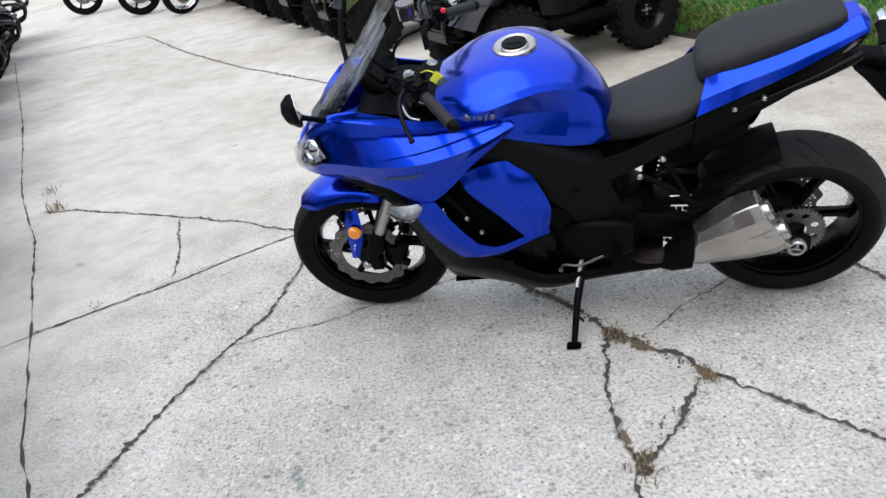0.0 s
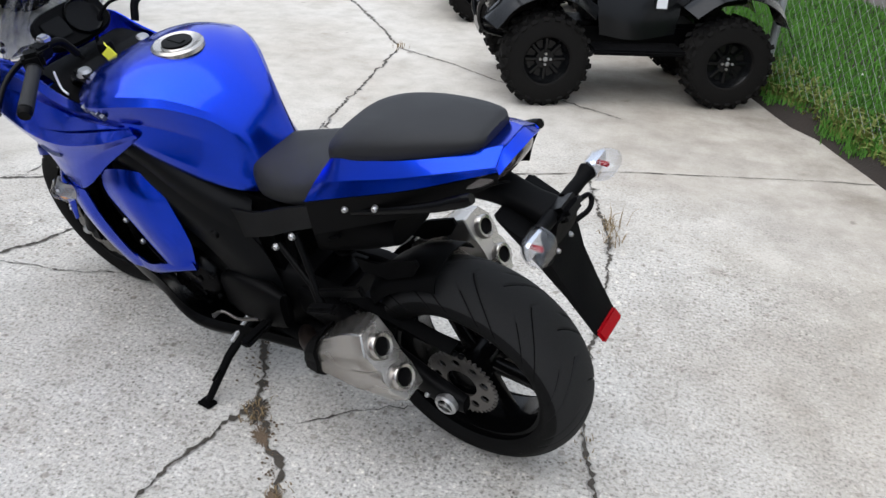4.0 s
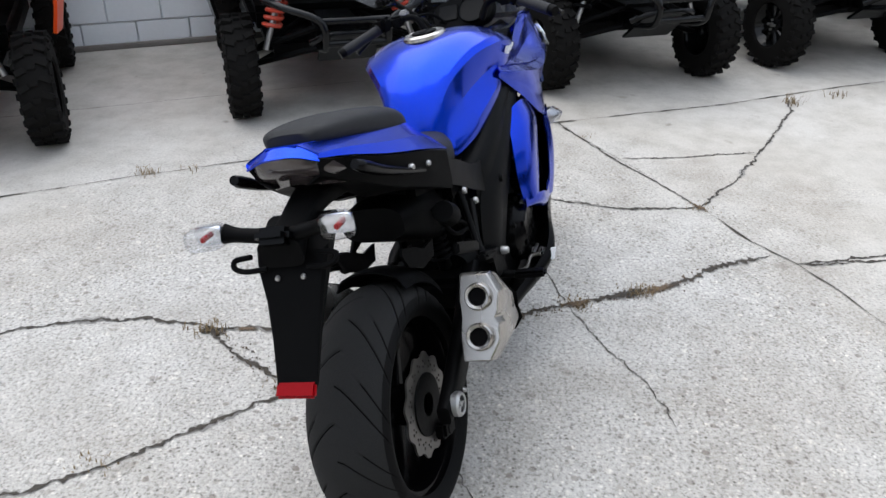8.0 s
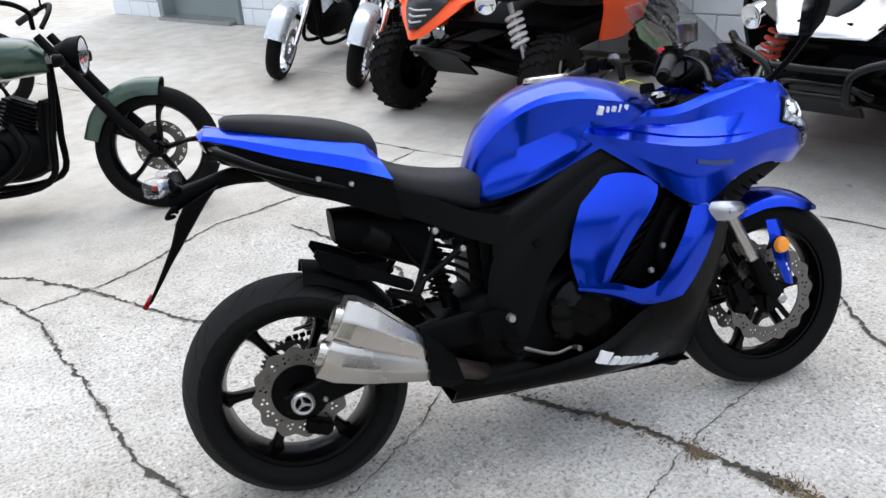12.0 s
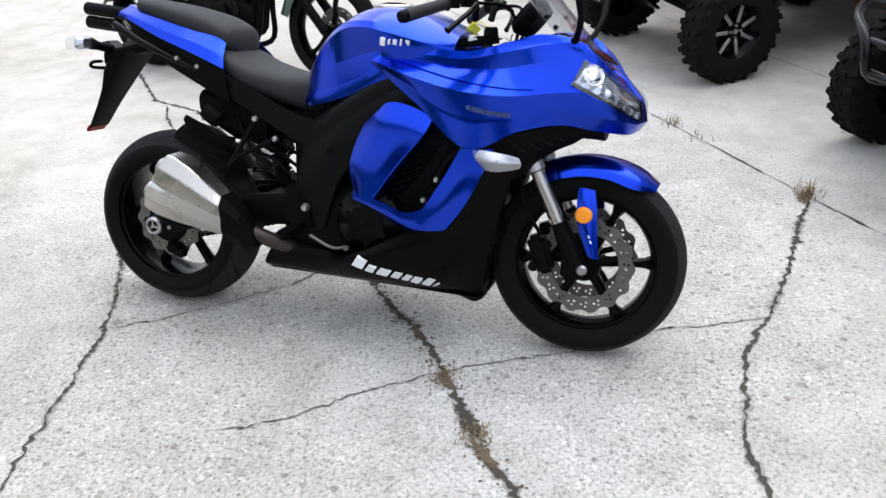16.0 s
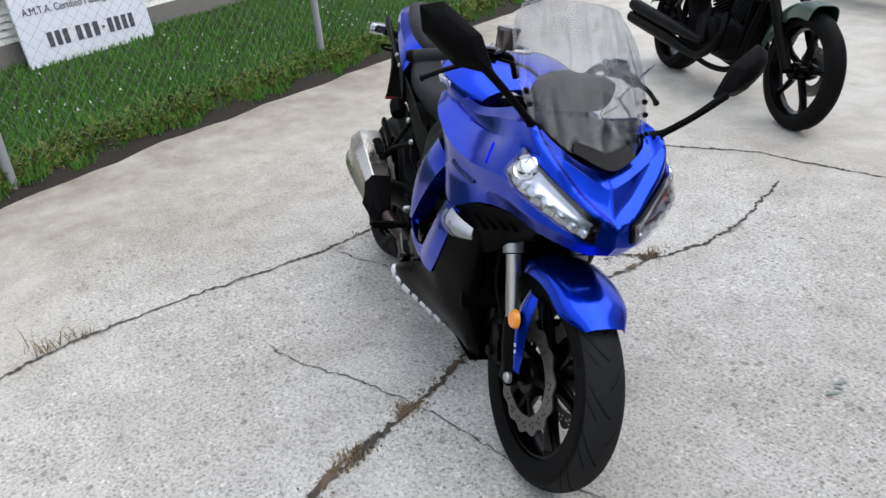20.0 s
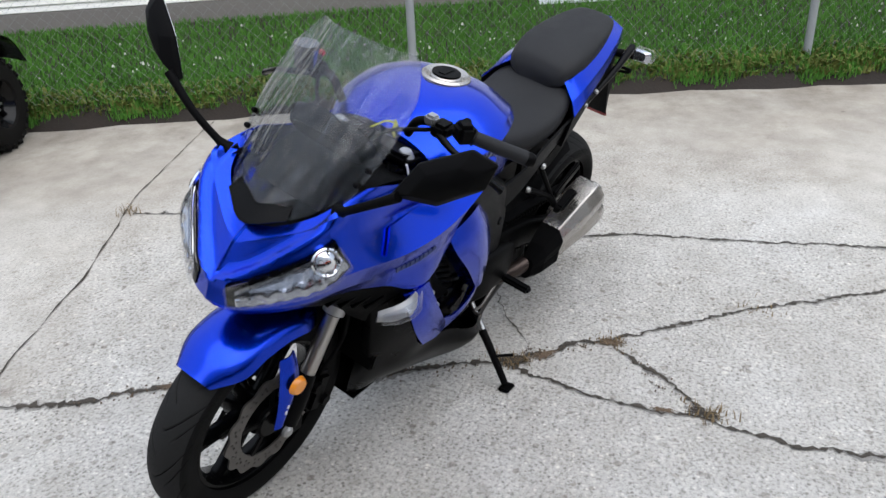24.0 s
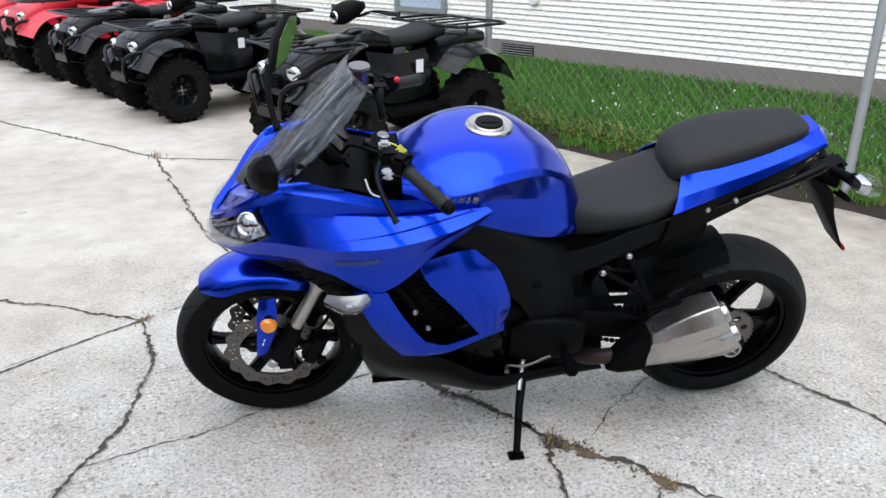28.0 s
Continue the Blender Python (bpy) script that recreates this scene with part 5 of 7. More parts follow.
    dirty.inputs["From Min"].default_value, dirty.inputs["From Max"].default_value, dirty.inputs["To Max"].default_value = 2.6, 4.3, 1.0
    l.new(co.outputs["Object"], side_.inputs[0]), l.new(side_.outputs["Value"], dirty.inputs["Value"])
    grime.blend_type = "MULTIPLY"
    l.new(dirty.outputs[0], grime.inputs[0]), l.new(worn.outputs[0], grime.inputs[1])
    l.new(ramp(noise_at(2.0, 6, 0.7), (0.34, (0.52, 0.49, 0.46)), (0.62, (0.82, 0.80, 0.77))), grime.inputs[2])
    stain = ramp(noise_at(2.3, 5, 0.7), (0.27, (0.62, 0.59, 0.55)), (0.36, (1, 1, 1)))
    spot = ramp(noise_at(9.0, 2, 0.4), (0.20, (0.50, 0.48, 0.46)), (0.27, (1, 1, 1)))
    l.new(mixed("MULTIPLY", mixed("MULTIPLY", grime.outputs[0], stain, 0.8), spot, 0.7), b.inputs["Base Color"])
    bp, stone, cell = n.new("ShaderNodeBump"), n.new("ShaderNodeBump"), n.new("ShaderNodeTexVoronoi")
    bp.inputs["Distance"].default_value = 0.0055
    l.new(noise_at(80, 4, 0.7), bp.inputs["Height"]), l.new(bare, bp.inputs["Strength"]), l.new(bare, stone.inputs["Strength"])
    cell.inputs["Scale"].default_value = 85
    stone.invert = True
    stone.inputs["Distance"].default_value = 0.0022
    l.new(co.outputs["Object"], cell.inputs["Vector"]), l.new(cell.outputs["Distance"], stone.inputs["Height"])
    l.new(bp.outputs[0], stone.inputs["Normal"]), l.new(stone.outputs[0], b.inputs["Normal"])
    return m


CONCRETE = concrete()
DIRT = mat("crack_dirt", (0.018, 0.016, 0.014), 0.95, vary=0.5, scale=14, fine=110, bump=0.6, tint=(0.090, 0.076, 0.060))
SPALL = mat("spalled_edge", (0.20, 0.188, 0.170), 0.95, vary=0.45, scale=25, fine=120, bump=0.9, tint=(0.40, 0.385, 0.36))
g = bmesh.new()
bmesh.ops.create_grid(g, x_segments=40, y_segments=40, size=300)
ground = tagged(part("ground", g, CONCRETE, None, smooth=False), "worn pale concrete yard crossed by cracks and slab joints", "ground", kind="structure")


def fractal(points, step, wander, seed):
    """A line through the points that wanders like a crack."""
    rnd = random.Random(seed)
    out = []
    for a, b in zip(points, points[1:]):
        a, b = np.array(a, float), np.array(b, float)
        k = max(1, int(np.linalg.norm(b - a) / step))
        nrm = np.array([-(b - a)[1], (b - a)[0]]) / (np.linalg.norm(b - a) + 1e-9)
        off = 0.0
        for i in range(k):
            u = i / k
            off = 0.6 * off + wander * rnd.uniform(-1, 1)
            out.append(a + (b - a) * u + nrm * off * math.sin(math.pi * min(1, max(u, 0.12))))
    out.append(np.array(points[-1], float))
    return out


def crack(points, width, seed, wander=0.012, taper=True, joint=False, name="crack"):
    """A dirt-filled crack: a ragged ribbon with a sunken middle and crumbled edges."""
    rnd = random.Random(seed)
    line = fractal(points, 0.013 if not joint else 0.05, wander * 0.75, seed)
    width *= 0.72
    bm, prev = bmesh.new(), None
    edge, last = bmesh.new(), None
    for i, p in enumerate(line):
        d = line[min(i + 1, len(line) - 1)] - line[max(i - 1, 0)]
        d = d / (np.linalg.norm(d) + 1e-9)
        nrm = np.array([-d[1], d[0]])
        end = min(i, len(line) - 1 - i) / 6
        w = width * rnd.choice((0.2, 0.4, 0.7, 1.0, 1.3, 1.7)) * (min(1, 0.15 + end) if taper else 1)
        if rnd.random() < 0.08:
            w *= 1.9
        lo, hi = w * rnd.uniform(0.5, 1.5), w * rnd.uniform(0.5, 1.5)
        cur = [bm.verts.new((*(p - nrm * lo), 0.004)), bm.verts.new((*(p + nrm * 0.2 * w * rnd.uniform(-1, 1)), 0.0045)), bm.verts.new((*(p + nrm * hi), 0.004))]
        if prev:
            bm.faces.new((prev[0], cur[0], cur[1], prev[1]))
            bm.faces.new((prev[1], cur[1], cur[2], prev[2]))
        prev = cur
        # crumbled lip: comes and goes along the crack
        swell = max(0.0, math.sin(i * 0.021 * 6 + seed) + math.sin(i * 0.047 * 6 + 2.1 * seed)) * 0.5
        lip = width * (0.6 + 2.2 * swell) * min(1, 0.1 + end)
        rim_ = [edge.verts.new((*(p - nrm * (lo + lip * rnd.uniform(0.1, 1.2))), 0.002)), edge.verts.new((*(p + nrm * (hi + lip * rnd.uniform(0.1, 1.2))), 0.002))]
        if last and not joint:
            edge.faces.new((last[0], rim_[0], rim_[1], last[1]))
        last = rim_
    if joint:
        edge.free()
    else:
        part("crack_lip", edge, SPALL, ground, smooth=False)
    return part(name, bm, DIRT, ground, smooth=False)


crack([(-5.01, 10.61), (-3.50, 7.11), (-2.68, 5.05), (-2.25, 4.17), (-1.85, 3.09), (-1.54, 2.21), (-1.32, 1.77)], 0.0052, 1, 0.006, joint=True, name="slab_joint")
crack([(-1.32, 1.77), (-0.92, 0.90), (-0.46, 0.02), (0.00, -1.06), (0.62, -2.27), (1.65, -4.53)], 0.0044, 2, 0.006, joint=True, name="slab_joint")
crack([(-5.01, 10.61), (-3.33, 10.76)], 0.0066, 3, 0.01)
crack([(-3.33, 10.76), (-2.40, 9.01), (-1.60, 7.73), (-0.82, 6.70), (-0.52, 6.24)], 0.0072, 4, 0.02)
crack([(-0.52, 6.24), (-0.41, 5.30), (-0.34, 4.63), (-0.21, 4.27), (-0.16, 3.89)], 0.0060, 5, 0.018)
crack([(-0.52, 6.24), (0.00, 6.00), (0.36, 5.77), (1.24, 5.36)], 0.0044, 6)
crack([(-2.37, 4.61), (-2.15, 4.55), (-1.47, 4.16), (-0.98, 3.86), (-0.68, 3.62)], 0.0066, 7, 0.014)
crack([(-1.41, 4.10), (-1.31, 3.66), (-1.28, 3.35)], 0.0044, 8)
crack([(-1.85, 3.05), (-1.54, 3.18), (-1.24, 3.32), (-1.00, 3.46), (-0.68, 3.62)], 0.0050, 9, 0.008)
crack([(-0.68, 3.62), (-0.65, 3.24), (-0.76, 2.84), (-0.92, 2.60), (-1.07, 2.31), (-1.32, 1.78)], 0.0077, 10, 0.012)
crack([(-0.89, 2.65), (-0.69, 2.69), (-0.45, 2.72), (-0.22, 2.82), (0.03, 2.87), (0.20, 2.91)], 0.0018, 11, 0.008)
crack([(0.20, 2.91), (0.48, 3.02), (0.65, 3.12), (0.87, 3.17)], 0.0020, 12, 0.012)
crack([(-0.68, 3.62), (-0.35, 3.76), (-0.16, 3.89), (0.05, 3.98), (0.57, 4.15), (1.37, 4.55), (2.16, 4.80), (2.68, 4.94)], 0.0050, 13, 0.008, joint=True, name="slab_joint")
crack([(-0.23, 3.81), (-0.12, 3.55), (0.06, 3.31), (0.13, 3.10), (0.20, 2.91), (0.28, 2.73), (0.42, 2.51), (0.53, 2.29)], 0.0121, 14, 0.014)
crack([(0.53, 2.29), (0.62, 2.16), (0.72, 2.07), (0.75, 1.98), (0.91, 1.78), (1.10, 1.54), (1.35, 1.12), (1.56, 0.75), (1.81, 0.41), (2.15, 0.19), (2.60, -0.61)], 0.0083, 15, 0.014)
crack([(0.52, 2.31), (0.45, 2.07), (0.41, 1.87), (0.42, 1.65), (0.37, 1.39), (0.41, 1.11), (0.59, 0.61)], 0.0072, 16, 0.014)
crack([(0.71, 1.96), (0.60, 1.79), (0.49, 1.68), (0.43, 1.63)], 0.0072, 17)
crack([(0.64, 2.24), (0.79, 2.36), (1.02, 2.49), (1.24, 2.59), (1.41, 2.65)], 0.0018, 18)
crack([(2.04, 0.30), (1.79, 0.89), (1.67, 1.65), (1.62, 2.02), (1.48, 2.42), (1.42, 2.68), (1.42, 3.04), (1.41, 3.39), (1.37, 3.77), (1.18, 4.41)], 0.0072, 19, 0.014)
crack([(1.84, 0.78), (1.52, 0.72), (1.25, 0.59), (0.90, 0.36), (0.55, 0.30), (-0.13, 0.13), (-0.46, 0.02)], 0.0050, 20, 0.012)
crack([(-0.16, 3.89), (-0.26, 4.31), (-0.34, 4.58)], 0.0050, 21)
crack([(-3.48, 2.11), (-2.27, 2.80), (-1.44, 3.24), (-1.01, 3.47)], 0.0033, 22, 0.004, joint=True, name="slab_joint")
crack([(-0.41, -3.30), (-1.31, -1.21), (-2.03, 0.45), (-2.99, 2.68)], 0.0022, 23, 0.004, joint=True, name="slab_joint")


def patch(name, x, y, rx, ry, yaw, seed, material, parent, z=0.0042):
    """A thin ragged patch lying on the concrete."""
    rnd = random.Random(seed)
    bm, n = bmesh.new(), 70
    m = pose(x, y, 0, 0, 0, yaw)
    ring = []
    for k in range(n):
        a, r = 2 * math.pi * k / n, rnd.uniform(0.35, 1.0)
        p = m @ Vector((rx * r * math.cos(a), ry * r * math.sin(a), 0))
        ring.append(bm.verts.new((p.x, p.y, z)))
    mid = bm.verts.new((x, y, z + 0.0006))
    for a, b in zip(ring, ring[1:] + ring[:1]):
        bm.faces.new((a, b, mid))
    return part(name, bm, material, parent, smooth=False)


SMUDGE = mat("green_paint_smudge", (0.17, 0.22, 0.20), 0.8, vary=0.3, scale=30, fine=200, tint=(0.32, 0.36, 0.34))
BROWN = mat("brown_debris", (0.075, 0.050, 0.032), 0.95, vary=0.5, scale=40, fine=200, bump=0.8, tint=(0.20, 0.14, 0.09))
for k, (x, y, rx, ry, yaw) in enumerate(((-0.56, 1.86, 0.045, 0.010, 62), (-0.54, 1.80, 0.030, 0.012, 75), (-0.55, 1.83, 0.020, 0.010, 20))):
    patch("paint_smudge", x, y, rx, ry, yaw, 60 + k, SMUDGE, ground)
for k, (x, y, rx, ry, yaw) in enumerate(((0.12, 3.13, 0.10, 0.030, 112), (0.07, 3.28, 0.09, 0.026, 125), (0.19, 2.95, 0.07, 0.028, 110), (0.53, 2.27, 0.075, 0.045, 120), (0.60, 2.17, 0.06, 0.030, 130), (0.74, 1.97, 0.06, 0.028, 100), (0.44, 1.64, 0.07, 0.028, 80), (0.42, 1.76, 0.05, 0.016, 90), (0.30, 2.70, 0.06, 0.018, 120), (-0.12, 3.55, 0.06, 0.016, 115), (-0.68, 3.62, 0.05, 0.022, 30), (-1.30, 1.78, 0.08, 0.03, 60))):
    patch("crack_soil", x, y, rx, ry, yaw, 80 + k, BROWN if k % 3 else DIRT, ground, 0.0055)
rng_ = np.random.default_rng(5)
chips, cv, cf = 420, [], []
spine = np.array([(-0.12, 3.55), (0.06, 3.31), (0.13, 3.10), (0.20, 2.91), (0.28, 2.73), (0.42, 2.51), (0.53, 2.29), (0.62, 2.16), (0.75, 1.98), (0.43, 1.65)])
for k in range(chips):
    i = rng_.integers(0, len(spine) - 1)
    p = spine[i] + (spine[i + 1] - spine[i]) * rng_.uniform() + rng_.normal(0, 0.022, 2)
    r, a = rng_.uniform(0.002, 0.007), rng_.uniform(0, 6.3)
    b0 = len(cv)
    cv += [(p[0] + r * math.cos(a + q), p[1] + r * math.sin(a + q) * 0.6, 0.003) for q in (0, 1.7, 3.3, 4.8)] + [(p[0], p[1], 0.004 + r * 0.8)]
    cf += [(b0, b0 + 1, b0 + 4), (b0 + 1, b0 + 2, b0 + 4), (b0 + 2, b0 + 3, b0 + 4), (b0 + 3, b0, b0 + 4)]
me_ = bpy.data.meshes.new("debris")
me_.from_pydata(cv, [], cf)
me_.materials.append(BROWN)
tagged(new("debris", me_), "brown crumbs and dead leaf bits along the wide crack", "debris", kind="stuff")


# ---- other vehicles on the yard ----
ORANGE = mat("orange_plastic", (0.85, 0.085, 0.010), 0.35, vary=0.08, scale=4, fine=200, coat=0.1, spec=0.3)
CRIMSON = mat("red_plastic", (0.55, 0.012, 0.03), 0.35, vary=0.1, scale=4, fine=200, coat=0.3)
PANELWHITE = mat("white_plastic", (0.75, 0.76, 0.78), 0.35, vary=0.06, scale=4, fine=200, coat=0.3)
SAGE = mat("dark_green_plastic", (0.012, 0.02, 0.016), 0.4, vary=0.15, scale=6, fine=200, spec=0.3)
CHAR = mat("charcoal_plastic", (0.0036, 0.0039, 0.0044), 0.17, vary=0.25, scale=8, fine=250, bump=0.03, spec=0.24)
SILVER = mat("silver_paint", (0.50, 0.53, 0.55), 0.28, 0.6, vary=0.1, scale=5, coat=0.5)
PINE = mat("dark_green_paint", (0.020, 0.050, 0.032), 0.3, 0.2, vary=0.15, scale=5, coat=0.5)
SPRINGWHITE = mat("white_spring", (0.78, 0.78, 0.78), 0.4, vary=0.08)
SPRINGRED = mat("red_spring", (0.55, 0.06, 0.03), 0.4, vary=0.1)


def knobby(R, w, rim, lugs=22):
    """An off-road tyre with rows of raised lugs."""
    prof = [(rim, -0.42 * w), (rim + 0.01, -0.48 * w), (R - 0.06, -0.5 * w), (R - 0.025, -0.44 * w), (R - 0.012, -0.25 * w), (R - 0.010, 0), (R - 0.012, 0.25 * w), (R - 0.025, 0.44 * w), (R - 0.06, 0.5 * w), (rim + 0.01, 0.48 * w), (rim, 0.42 * w)]
    bm = lathe(prof, seg=44)
    for k in range(lugs):
        for y, da, ln, wd, tw in ((-0.30, 0.0, 0.30, 0.030, 24), (0.30, 0.5, 0.30, 0.030, -24), (0.0, 0.25, 0.20, 0.026, 0), (-0.46, 0.5, 0.10, 0.034, 0), (0.46, 0.0, 0.10, 0.034, 0)):
            a = 2 * math.pi * (k + da) / lugs
            r = R - 0.010 - 0.022 * (abs(y) > 0.4)
            m = Matrix.Rotation(-a, 4, "Y") @ pose(r, y * w, 0, tw, 0, -38 * (abs(y) > 0.4) * (1 if y > 0 else -1)) @ Matrix.Diagonal((0.026, ln * w, wd, 1))
            bmesh.ops.create_cube(bm, size=1, matrix=m)
    return bm


def mesh_of(bm, material, name, smooth=True, angle=38):
    """A finished mesh that several parts may share."""
    finish(bm, smooth, angle)
    me = bpy.data.meshes.new(name)
    bm.to_mesh(me)
    bm.free()
    me.materials.append(material)
    return me


def dish(rim, w):
    bm = lathe([(rim + 0.006, -0.45 * w), (rim, -0.40 * w), (rim - 0.015, -0.1 * w), (rim - 0.015, 0.15 * w), (rim, 0.38 * w), (rim + 0.008, 0.45 * w), (rim - 0.004, 0.36 * w), (rim - 0.03, 0.12 * w), (0.07, 0.10 * w), (0.06, 0.2 * w), (0.0, 0.22 * w)], seg=40)
    return bm


def dish_spoke(rim, w):
    return loft([[(0.05 + u * (rim - 0.06), y, t) for t, y in ((0.013 + 0.01 * u, 0.14 * w), (0.008, 0.22 * w), (-0.008, 0.22 * w), (-0.013 - 0.01 * u, 0.14 * w))] for u in (0, 0.5, 1)])


ATV_TYRE = mesh_of(knobby(0.298, 0.21, 0.150), KNOB, "tyre", angle=30)
ATV_RIM = mesh_of(dish(0.150, 0.19), CHAR, "rim")
ATV_SPOKE = mesh_of(dish_spoke(0.150, 0.19), CHAR, "spoke")
NUTS = bmesh.new()
for a_ in np.arange(4) * math.pi / 2:
    lathe([(0, 0.012), (0.008, 0.012), (0.009, 0)], (0.034 * math.cos(a_), 0.045, 0.034 * math.sin(a_)), 8, bm=NUTS)
lathe([(0, 0.014), (0.014, 0.010), (0.016, 0)], (0, 0.045, 0), 12, bm=NUTS)
NUTS = mesh_of(NUTS, ALLOY, "lug_nuts")
UTV_TYRE = mesh_of(knobby(0.300, 0.180, 0.155, 22), KNOB, "tyre", angle=30)
UTV_RIM = mesh_of(dish(0.155, 0.16), CHAR, "rim")
UTV_SPOKE = mesh_of(dish_spoke(0.155, 0.16), CHAR, "spoke")
UTV_RIM_BRIGHT = mesh_of(dish(0.155, 0.16), GLOSS, "rim")
BLADE = mesh_of(block(0.100, 0.045, 0, 0.10, 0.010, 0.022, 0.003, seg=1), ALLOY, "spoke")


def set_wheel(owner, x, y, R, tyre, rim, spoke, count, steer=0.0):
    """A wheel part with rim, nuts and tyre; its outer face looks away from the middle."""
    ty = part("wheel", rim, None, owner)
    ty.matrix_local = pose(x, y, R, 0, 0, steer) @ (pose(0, 0, 0) if y > 0 else pose(0, 0, 0, 0, 0, 180))
    part("tyre", tyre, None, ty, "knobby black off-road tyre")["kind"] = "stuff"
    part("lug_nuts", NUTS, None, ty)["kind"] = "stuff"
    for k in range(count):
        part("spoke", spoke, None, ty).matrix_local = Matrix.Rotation(2 * math.pi * k / count, 4, "Y")
    return ty


def coil(p, q, r, turns, wire, bm=None):
    p, q = np.array(p, float), np.array(q, float)
    d = (q - p) / np.linalg.norm(q - p)
    a = np.cross(d, (0, 1, 0.2))
    a /= np.linalg.norm(a)
    b = np.cross(d, a)
    pts = [p + (q - p) * u + r * (math.cos(2 * math.pi * turns * u) * a + math.sin(2 * math.pi * turns * u) * b) for u in np.linspace(0, 1, int(turns * 12))]
    return tube(pts, wire, 6, bm=bm)


def arch(x0, R, y0, y1, a0, a1, drop=0.04, side=1, up=0.0):
    """A flared mudguard over a wheel."""
    rows = []
    for y, dr in ((y0, 0.0), (0.5 * (y0 + y1), 0.015), (y1, -drop)):
        rows.append([(x0 + (R + dr) * math.cos(a), y, 0.32 + up + (R + dr) * math.sin(a)) for a in np.radians(np.linspace(a0, a1, 5))])
    return skin(rows, 16, 8, 0.006, side)


def atv(m, body, label, rack=True, steer=0.0):
    """A utility quad: x points ahead, the origin lies under its middle."""
    o = thing("quad_bike", m, label, "quad bike", "quad bikes in the row")
    for x in (0.61, -0.61):
        for y in (0.39, -0.39):
            set_wheel(o, x, y, 0.298, ATV_TYRE, ATV_RIM, ATV_SPOKE, 8, steer if x > 0 else 0)
    part("chassis", join(block(0, 0, 0.40, 1.0, 0.30, 0.16, 0.03), block(0.02, 0, 0.55, 0.55, 0.32, 0.20, 0.04), block(0, 0, 0.33, 1.3, 0.10, 0.06, 0.01)), FRAME, o)
    for s in (1, -1):
        part("front_fender", arch(0.61, 0.415, 0.18, 0.51, 25, 140, 0.05, s, 0.02), body, o, "flared front mudguard")
        part("rear_fender", arch(-0.61, 0.425, 0.16, 0.52, 40, 160, 0.05, s, 0.04), body, o, "flared rear mudguard")
        part("foot_well", block(0.0, s * 0.36, 0.36, 0.62, 0.24, 0.035, 0.012), PLASTIC, o)
        part("side_panel", skin([[(0.28, 0.17, 0.80), (0.0, 0.20, 0.76), (-0.3, 0.18, 0.78)], [(0.25, 0.22, 0.60), (0.0, 0.26, 0.58), (-0.3, 0.24, 0.62)], [(0.22, 0.24, 0.42), (0.0, 0.28, 0.40), (-0.28, 0.26, 0.44)]], 12, 8, 0.006, s), body, o)
        part("shock", join(coil((0.55, s * 0.30, 0.36), (0.50, s * 0.20, 0.68), 0.036, 6, 0.009), tube([(0.55, s * 0.30, 0.34), (0.50, s * 0.20, 0.70)], 0.014, 8)), FRAME, o)
        part("control_arm", join(tube([(0.70, s * 0.10, 0.36), (0.62, s * 0.33, 0.32)], 0.014, 8), tube([(0.50, s * 0.10, 0.36), (0.62, s * 0.33, 0.32)], 0.014, 8)), FRAME, o)
        lamp = part("headlight", moved(lathe([(0, 0.02), (0.03, 0.018), (0.048, 0.006), (0.052, -0.03)], seg=24, axis="x"), pose(0.93, s * 0.20, 0.70, 0, 10, s * 14)), CHROME, o, "round headlight in the nose")
        part("lens", moved(lathe([(0, 0.03), (0.03, 0.027), (0.05, 0.012)], seg=24, axis="x"), pose(0.93, s * 0.20, 0.70, 0, 10, s * 14)), LENS, lamp)
        part("grip", tube([(0.20, s * 0.26, 1.08), (0.14, s * 0.40, 1.08)], 0.018, 10), SEAT, o)
        part("lever", tube([(0.26, s * 0.22, 1.08), (0.24, s * 0.38, 1.07)], 0.007, 8), ALLOY, o)
        part("bumper_tube", tube([(0.80, s * 0.12, 0.36), (0.99, s * 0.14, 0.42), (1.02, s * 0.20, 0.58), (0.96, s * 0.30, 0.66), (0.82, s * 0.33, 0.66)], 0.018, 10, 18), CHAR, o)
    part("nose", smoothloft([oval(x, 0, z, hy, hz, 24, 3) for x, z, hy, hz in ((0.96, 0.62, 0.16, 0.08), (0.90, 0.66, 0.24, 0.12), (0.75, 0.74, 0.26, 0.11), (0.52, 0.80, 0.22, 0.10), (0.30, 0.84, 0.17, 0.08))], 20), body, o, "sculpted front bodywork")
    grille = part("grille", block(0.965, 0, 0.64, 0.03, 0.22, 0.10, 0.01), PLASTIC, o)
    for k in range(4):
        part("grille_bar", block(0.985, 0, 0.60 + 0.025 * k, 0.012, 0.20, 0.008, 0.002), FRAME, grille)
    part("skid_bar", block(1.0, 0, 0.42, 0.03, 0.34, 0.09, 0.012), CHAR, o)
    part("tank_cover", smoothloft([oval(x, 0, z, hy, hz, 20, 3) for x, z, hy, hz in ((0.34, 0.84, 0.12, 0.08), (0.2, 0.87, 0.14, 0.09), (0.02, 0.84, 0.15, 0.07))], 12), body, o)
    part("seat", smoothloft([oval(x, 0, z, hy, hz, 24, 3) for x, z, hy, hz in ((0.10, 0.83, 0.10, 0.05), (-0.05, 0.84, 0.14, 0.06), (-0.28, 0.86, 0.17, 0.06), (-0.48, 0.90, 0.16, 0.06), (-0.56, 0.90, 0.13, 0.04))], 16), SEAT, o, "black quad seat")
    part("tail", smoothloft([oval(x, 0, z, hy, hz, 20, 3) for x, z, hy, hz in ((-0.40, 0.78, 0.22, 0.08), (-0.65, 0.82, 0.26, 0.07), (-0.92, 0.82, 0.22, 0.06))], 12), body, o)
